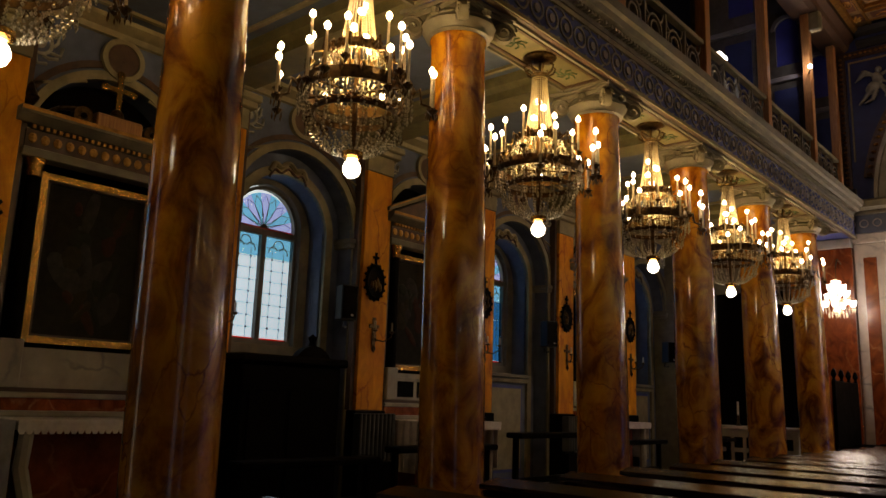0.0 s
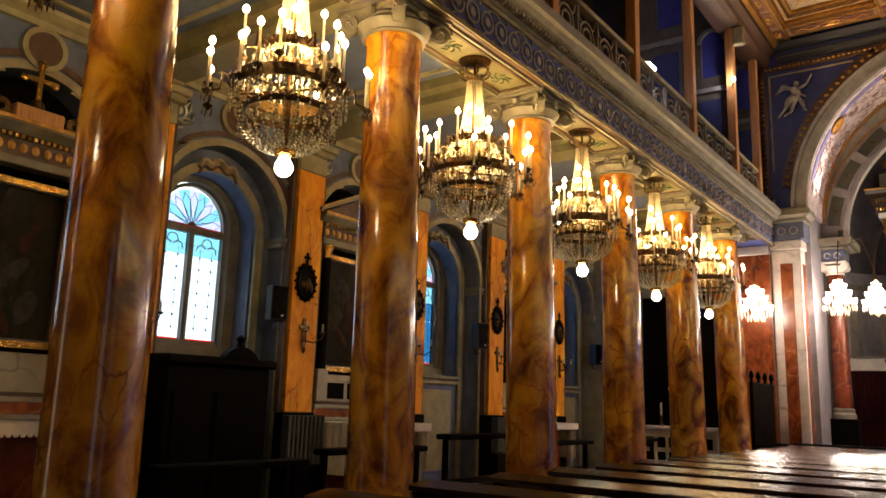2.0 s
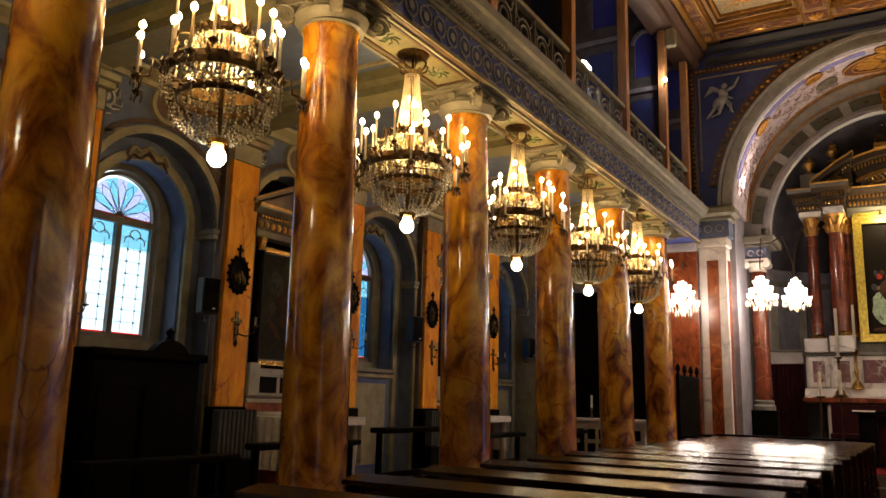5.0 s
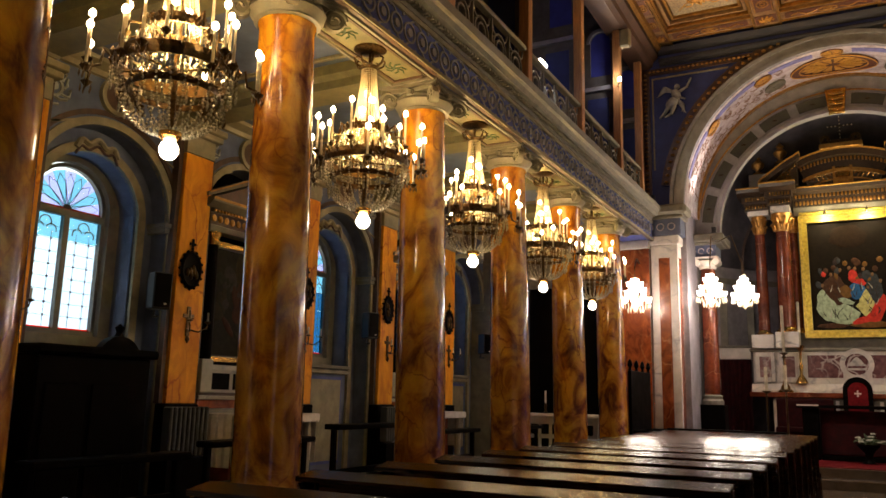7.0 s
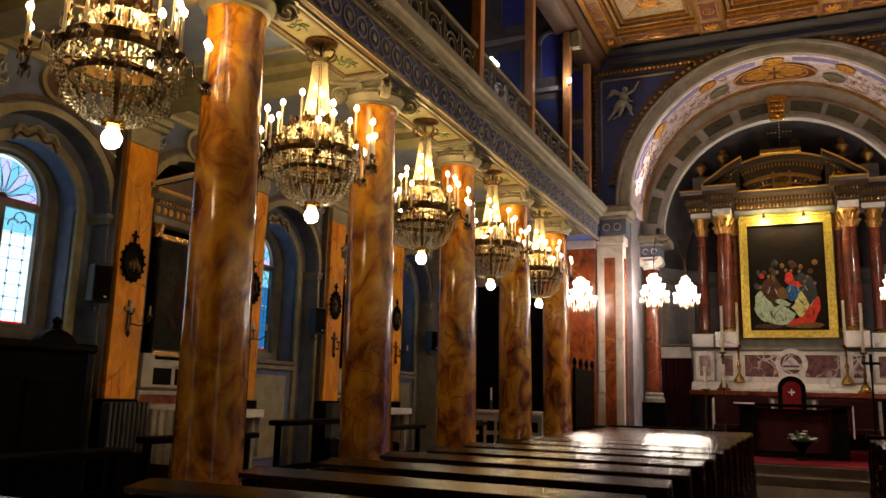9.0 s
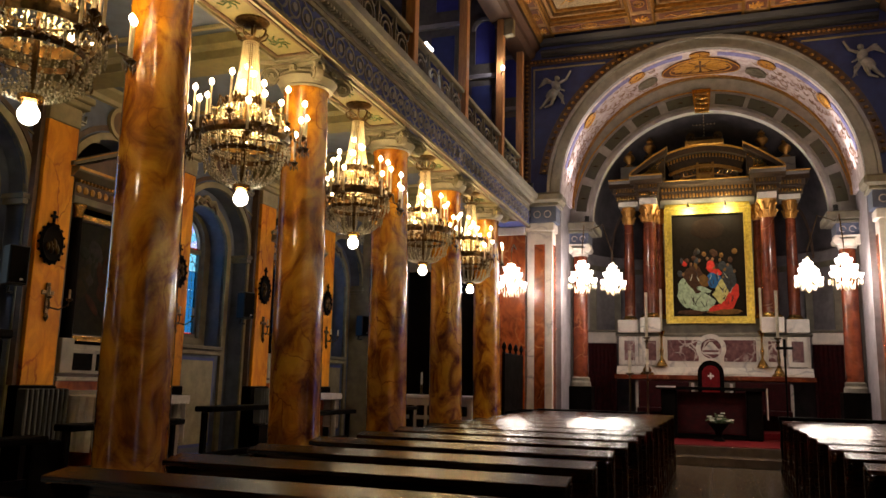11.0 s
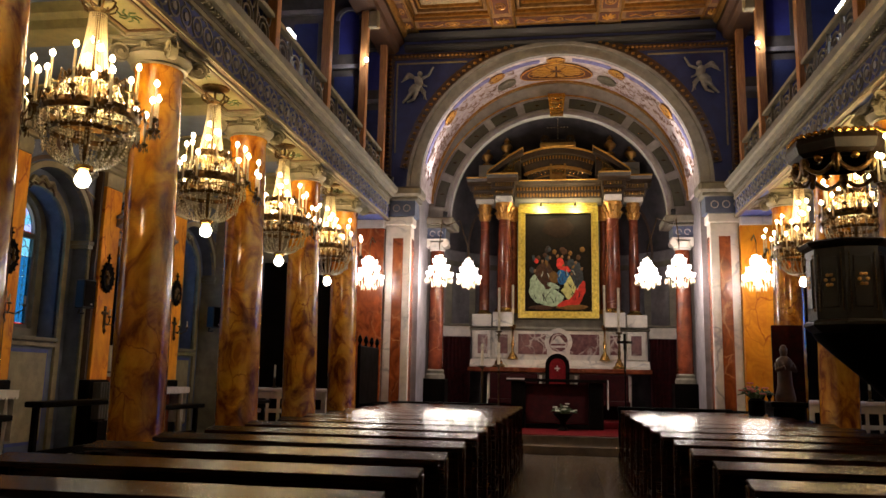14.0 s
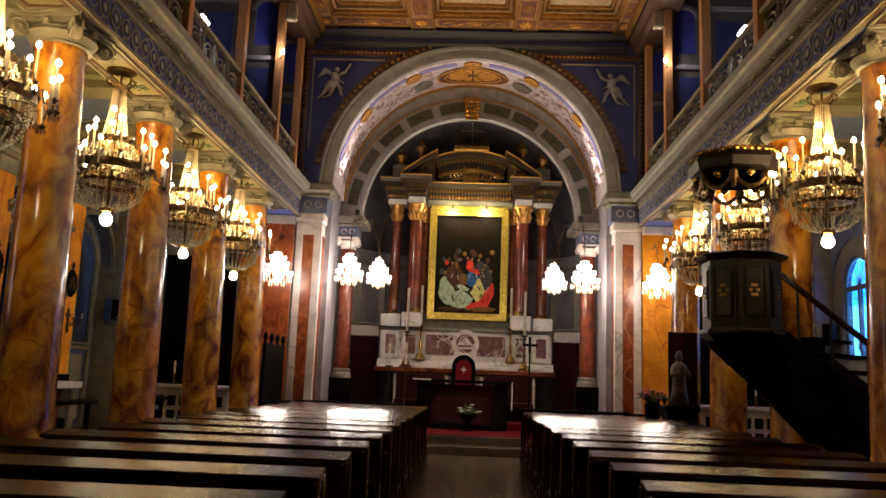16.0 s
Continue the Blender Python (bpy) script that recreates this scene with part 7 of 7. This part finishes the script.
# ---- loudspeakers under the arches ----
def speaker(s, y):
    X = XWS[s]
    k = thing("loudspeaker", pose(s * (X - 0.14), y, 2.62, 0, 0, s * 20), "black box loudspeaker on a wall bracket", "loudspeaker", "wall loudspeakers")
    part("cabinet", B((-0.1, 0.1, -0.11, 0.11, -0.22, 0.22), bevel=0.012), M_BLACK, k)
    part("grille", B((-s * 0.108, -s * 0.102, -0.095, 0.095, -0.2, 0.2)), M_DARK, k)
    part("badge", B((-s * 0.112, -s * 0.109, 0.02, 0.05, -0.17, -0.15)), M_CLOTH, k, "small pale badge")
    part("bracket", T([(s * 0.09, 0, -0.1), (s * 0.13, 0, -0.3), (-0.02, 0, -0.3)], 0.02, 6), M_BLACK, k)


for n in (0, 2, 4):
    for s in (-1, 1):
        if not (s > 0 and n == 0):
            speaker(s, YK + BAY * (n + 0.5) + 0.78)


# ---- confessional below the window ----
cf = thing("confessional", (-6.75, YK + BAY * 0.5 - 0.3, 0), "large black wooden confessional with an arched crest", "confessional")
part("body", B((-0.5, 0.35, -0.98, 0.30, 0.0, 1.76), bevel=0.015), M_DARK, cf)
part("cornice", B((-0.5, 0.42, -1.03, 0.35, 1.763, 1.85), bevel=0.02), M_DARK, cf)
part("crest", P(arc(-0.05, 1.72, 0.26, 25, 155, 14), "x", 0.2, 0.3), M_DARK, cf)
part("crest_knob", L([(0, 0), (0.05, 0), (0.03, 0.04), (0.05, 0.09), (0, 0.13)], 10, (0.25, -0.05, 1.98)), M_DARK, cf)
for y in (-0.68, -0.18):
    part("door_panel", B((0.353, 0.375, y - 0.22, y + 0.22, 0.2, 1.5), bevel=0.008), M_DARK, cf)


# ---- radiators ----
def radiator(x, y):
    r = thing("radiator", (x, y, 0.0), "grey ribbed cast radiator by the pilaster", "radiator", "radiators")
    for k in range(9):
        part("rib", B((-0.07, 0.07, -0.31 + k * 0.07, -0.26 + k * 0.07, 0.7, 1.27), bevel=0.014), M_RADIATOR, r)
    part("base", B((-0.06, 0.06, -0.3, 0.34, 0.0, 0.68)), M_DARK, r)


radiator(-6.95, 6.95)
radiator(-6.95, 11.62)


# ---- dark kneelers and benches in the aisle ----
def kneeler(x, y, w, h):
    k = thing("kneeler", (x, y, 0), "dark open-backed wooden kneeler in the aisle", "kneeler", "aisle kneelers")
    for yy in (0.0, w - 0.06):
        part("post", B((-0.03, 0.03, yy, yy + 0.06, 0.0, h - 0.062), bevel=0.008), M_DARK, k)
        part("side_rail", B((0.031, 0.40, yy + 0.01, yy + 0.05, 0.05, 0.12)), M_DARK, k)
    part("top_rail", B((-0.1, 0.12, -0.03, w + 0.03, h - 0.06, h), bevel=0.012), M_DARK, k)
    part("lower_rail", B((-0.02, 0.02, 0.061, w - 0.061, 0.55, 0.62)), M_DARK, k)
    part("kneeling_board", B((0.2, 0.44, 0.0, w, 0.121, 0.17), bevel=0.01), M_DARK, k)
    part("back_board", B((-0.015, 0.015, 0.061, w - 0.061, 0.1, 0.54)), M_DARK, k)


for x, y, w, h in ((-5.2, 7.45, 1.45, 1.12), (-5.3, 5.6, 1.5, 1.0), (-5.2, 9.6, 1.5, 1.0), (-5.1, 11.9, 1.6, 1.0), (-5.0, 3.6, 1.4, 0.95)):
    kneeler(x, y, w, h)


# ---- pulpit with its canopy and stair ----
pu = thing("pulpit", (3.22, 9.05, 0), "dark carved wooden pulpit with gilt panels on a column", "pulpit")


def octa(r, z0, z1, bm=None, turn=22.5, r1=None):
    return L([(0, z0), (r, z0), (r1 or r, z1), (0, z1)], 8, (0, 0, 0), bm)


def spun(bm):
    bm.transform(Matrix.Rotation(radians(22.5), 4, "Z"))
    return bm


part("body", spun(octa(0.43, 2.14, 2.90)), M_PULPIT, pu)
part("top_rail", spun(L([(0.43, 2.902), (0.49, 2.93), (0.51, 2.965), (0.48, 2.985), (0.36, 2.985), (0.36, 2.902)], 8)), M_PULPIT, pu)
part("base_moulding", spun(L([(0.38, 2.0), (0.42, 2.03), (0.48, 2.08), (0.48, 2.11), (0.45, 2.137)], 8)), M_PULPIT, pu)
bm = L([(0.0, 0.9), (0.10, 0.92), (0.16, 1.2), (0.24, 1.5), (0.34, 1.75), (0.40, 1.92), (0.40, 1.998), (0, 1.998)], 16)
for v in bm.verts:
    v.co.x += (1.998 - v.co.z) * 0.72
    v.co.y += (1.998 - v.co.z) * 0.02
part("console", bm, M_DARK, pu, "", True)
for k in range(8):
    a = k * math.pi / 4 + math.pi / 4 * 0
    rot = Matrix.Rotation(a, 4, "Z")
    d = 0.43 * math.cos(radians(22.5))
    bm = bmesh.new()
    for e in (-1, 1):
        for i in range(16):
            ellipsoid((d + 0.008, e * 0.125, 2.24 + i * 0.039), (0.008, 0.009, 0.018), bm, 6, 0, 4)
    bm.transform(rot)
    part("gilt_column", bm, M_BRASS, pu, "twisted dull gilt strips")
    bm = B((d + 0.001, d + 0.018, -0.09, 0.09, 2.26, 2.8), bevel=0.008)
    bm.transform(rot)
    part("panel", bm, M_PULPIT, pu)
    bm = bmesh.new()
    for i in range(6):
        an = i * 1.047
        ellipsoid((d + 0.024, 0.04 * math.cos(an), 2.55 + 0.06 * math.sin(an)), (0.01, 0.025, 0.02), bm, 6, 0.0, 4)
    bm.transform(rot)
    part("carved_emblem", bm, M_COFGOLD, pu, "small gilt carved emblem")
cn = thing("pulpit_canopy", (3.20, 9.05, 3.61), "dark pulpit canopy with gilt carved garlands", "canopy")
part("rim", spun(L([(0.47, 0.3), (0.53, 0.34), (0.56, 0.44), (0.54, 0.50), (0.0, 0.52), (0, 0.3)], 8)), M_PULPIT, cn)
part("soffit", spun(octa(0.45, 0.26, 0.298)), M_UNDERSHADE, cn)
bm = bmesh.new()
for k in range(8):
    for i in range(5):
        a0, a1 = radians(22.5 + k * 45), radians(67.5 + k * 45)
        t = (i + 0.5) / 5
        x, y = 0.52 * (math.cos(a0) * (1 - t) + math.cos(a1) * t), 0.52 * (math.sin(a0) * (1 - t) + math.sin(a1) * t)
        ellipsoid((x, y, 0.53), (0.04, 0.04, 0.035), bm, 8, 0, 5)
part("gilt_cresting", bm, M_GOLD, cn, "row of gilt leaf knobs", True)
for k in range(8):
    a0, a1 = radians(22.5 + k * 45), radians(67.5 + k * 45)
    pts = []
    for i in range(9):
        t = i / 8
        pts.append((0.48 * (math.cos(a0) * (1 - t) + math.cos(a1) * t), 0.48 * (math.sin(a0) * (1 - t) + math.sin(a1) * t), 0.22 - 0.12 * math.sin(math.pi * t)))
    part("garland", T(pts, 0.026, 6), M_BRASS, cn, "gilt garland", True)
    bm = bmesh.new()
    am = (a0 + a1) / 2
    ellipsoid((0.46 * math.cos(am), 0.46 * math.sin(am), 0.26), (0.05, 0.05, 0.045), bm, 8, 0, 5)
    part("rosette", bm, M_GOLD, cn, "", True)
    part("pendant", L([(0, 0.08), (0.025, 0.10), (0.04, 0.17), (0.055, 0.23), (0.035, 0.29), (0, 0.295)], 8, (0.46 * math.cos(a0), 0.46 * math.sin(a0), 0)), M_BRASS, cn, "", True)
part("stay", B((0.34, 0.62, -0.05, 0.25, 0.3005, 0.43)), M_DARK, cn)
st = thing("pulpit_stair", pose(3.90, 8.72, 0, 0, 0, 38), "dark wooden pulpit stair with a curved handrail", "stair")
N = 12
for k in range(N):
    z = 2.05 - k * 0.17
    part("tread", B((-0.36, 0.36, -0.205 * (k + 1), -0.205 * k, z - 0.05, z - 0.01)), M_DARK, st)
part("stringer", P([(0.1, 2.1), (0.1, 1.75), (-0.205 * N, 0.0), (-0.205 * N, 0.12)], "x", -0.42, -0.37), M_DARK, st)
part("underside", P([(0.1, 1.92), (0.1, 1.2), (-1.3, 0.0), (-0.205 * N, 0.0)], "x", -0.368, 0.36), M_DARK, st)
rail = [(-0.39, 0.15 - 0.205 * N * t, 2.72 - 1.95 * t - 0.06 * math.sin(math.pi * t)) for t in [i / 14 for i in range(15)]]
part("handrail", T(rail, 0.032, 8), M_WOOD, st, "polished dark handrail", True)
for i in range(1, 14, 2):
    x, y, z = rail[i]
    part("baluster", T([(x, y, z - 0.03), (x, y, max(0.1, z - 0.75))], 0.016, 6), M_BLACK, st)
part("landing", B((-0.42, 0.36, 0.101, 0.5, 1.9, 2.04)), M_DARK, st)

# ---- statue, its stand, flowers and choir stalls by the last columns ----
bm = L([(0, 0), (0.17, 0), (0.18, 0.05), (0.13, 0.25), (0.12, 0.42), (0.15, 0.55), (0.13, 0.62), (0.05, 0.67), (0.065, 0.72), (0.07, 0.77), (0.04, 0.83), (0, 0.84)], 16)
T([(-0.13, -0.02, 0.56), (-0.16, -0.12, 0.46), (-0.03, -0.18, 0.5)], 0.04, 8, bm)
T([(0.13, -0.02, 0.56), (0.16, -0.12, 0.46), (0.03, -0.18, 0.5)], 0.04, 8, bm)
bm.transform(Matrix.Translation((3.40, 12.5, 1.2)) @ Matrix.Diagonal((0.82, 0.82, 1, 1)))
tagged(link_mesh("statue", bm, M_STATUE, None, "", True), "small painted standing statue on a dark pedestal", "statue")
pd = thing("statue_stand", (3.40, 12.5, 0), "dark wooden pedestal under the statue", "pedestal")
part("shaft", B((-0.22, 0.22, -0.2, 0.2, 0.0, 1.12), bevel=0.02), M_DARK, pd)
part("top", B((-0.26, 0.26, -0.24, 0.24, 1.123, 1.197), bevel=0.015), M_DARK, pd)
part("back_panel", B((-0.1, 0.36, 0.241, 0.28, 0.0, 2.35), bevel=0.01), M_VELVET, pd, "dark red hanging panel")
fv = thing("flower_vase", (2.98, 12.5, 0), "pink and red flowers in a tall dark vase", "flowers")
part("stand", L([(0, 0), (0.16, 0), (0.04, 0.08), (0.03, 0.9), (0.12, 1.0), (0.12, 1.2), (0.05, 1.26), (0, 1.2)], 14), M_DARK, fv, "", True)
bouquet(fv, 1.30, 0.22, M_PINK, 42)


def stall(s, h):
    k = thing("choir_stall", (s * 3.45, 14.75, 0), "dark choir stall with turned finials along its back", "choir stall", "choir stalls")
    part("back", B((s * 0.1, s * 0.16, -0.6, 0.85, 0.0, h), bevel=0.01), M_DARK, k)
    part("seat", B((-s * 0.32, s * 0.098, -0.6, 0.85, 0.4, 0.46), bevel=0.01), M_DARK, k)
    part("front", B((-s * 0.3, -s * 0.26, -0.6, 0.85, 0.0, 0.398)), M_DARK, k)
    for i in range(4):
        y = -0.55 + i * 0.45
        part("finial", L([(0, 0), (0.04, 0), (0.02, 0.04), (0.05, 0.1), (0.03, 0.17), (0, 0.21)], 10, (s * 0.13, y, h)), M_DARK, k, "", True)
        part("arm", B((-s * 0.3, s * 0.098, y - 0.03, y + 0.03, 0.462, 0.95), bevel=0.01), M_DARK, k)
    fb = thing("altar_rail", (s * 2.1, 14.9, 0), "low dark wooden rail before the chancel", "rail", "chancel rails")
    part("top", B((-1.0, 1.0, -0.08, 0.08, 0.93, 0.99), bevel=0.012), M_DARK, fb)
    for i in range(6):
        x = -0.95 + i * 0.38
        part("post", L([(0.04, 0.0), (0.05, 0.1), (0.025, 0.2), (0.04, 0.5), (0.025, 0.8), (0.045, 0.928)], 10, (x, 0, 0)), M_DARK, fb, "", True)


stall(-1, 2.0)
# right stall is added as a dark mass for shade at the pilaster's foot
stall(1, 1.15)

# ---- altar at the end of the dark aisle ----
for s in (-1, 1):
    ea = thing("aisle_altar", (s * 5.3, 15.5, 0), "white pierced altar table at the end of the aisle", "altar", "aisle end altars")
    part("body", B((-0.75, 0.75, -0.1, 0.4, 0.0, 1.1), bevel=0.01), M_WHITE, ea)
    for k in range(6):
        for j in range(3):
            part("panel", B((-0.66 + k * 0.23, -0.5 + k * 0.23, -0.115, -0.102, 0.2 + j * 0.28, 0.4 + j * 0.28)), M_DARK, ea)
    part("top", B((-0.85, 0.85, -0.2, 0.42, 1.103, 1.17), bevel=0.01), M_CLOTH, ea)
    part("retable", B((-0.9, 0.9, 0.422, 0.49, 0.0, 3.8)), M_DARK, ea, "black wooden retable")
    for x in (-0.4, 0.35):
        k = thing("altar_candlestick", (s * 5.3 + x, 15.55, 1.17), "small brass candlestick with a white candle", "candlestick", "aisle candlesticks")
        part("foot", L([(0, 0), (0.07, 0), (0.02, 0.05), (0.03, 0.2), (0, 0.21)], 10), M_BRASS, k, "", True)
        part("candle", L([(0.02, 0.21), (0.02, 0.45), (0, 0.46)], 8), M_WAX, k)

# ---- small spot on the gallery rail ----
for s, y in ((-1, 9.95), (1, 9.95)):
    sp = thing("gallery_lamp", (s * 3.63, y, Z_COR + 0.766), "small white fluorescent lamp on the gallery rail", "lamp", "gallery lamps")
    part("tube", B((-0.03, 0.03, -0.13, 0.13, 0.03, 0.08), bevel=0.01), M_SHINE, sp)
    part("holder", B((-0.02, 0.02, -0.06, 0.06, 0.0, 0.029)), M_BLACK, sp)
for s in (-1, 1):
    sp = thing("post_lamp", (s * 3.54, 13.74, 7.36), "small white lamp bracketed to the gallery post", "lamp", "post lamps")
    part("bracket", T([(s * 0.06, 0.10, -0.06), (s * 0.02, 0.04, -0.05), (0, 0, -0.02)], 0.012, 6), M_BLACK, sp, "", True)
    part("bulb", L([(0, -0.03), (0.03, -0.01), (0.036, 0.02), (0.02, 0.05), (0, 0.055)], 10), M_SHINE, sp, "glowing white bulb", True).visible_shadow = False


# ---- floor slabs, last ----
nave_floor = thing("floor", (0, 0, 0), "worn beige stone slabs of the nave floor", "floor", "", "structure")
slab = None
SX, SY = 0.66, 0.66
rest = bmesh.new()
for i in range(-12, 12):
    for j in range(-7, 25):
        x, y = 0.0 + i * SX, j * SY
        g = 0.004
        if y > 15.8:
            continue
        if -2 <= i <= 1 and 6 <= j:
            if slab is None:
                slab = part("slab", B((g, SX - g, g, SY - g, -0.011, 0.0)), M_FLOOR, nave_floor)
                slab.location = (x, y, 0)
            else:
                o = slab.copy()
                scene.collection.objects.link(o)
                o.parent = nave_floor
                o.location = (x, y, 0)
        else:
            B((x + g, x + SX - g, y + g, y + SY - g, -0.011, 0.0), bm=rest)
tagged(part("slab_field", rest, M_FLOOR, nave_floor), kind="stuff")
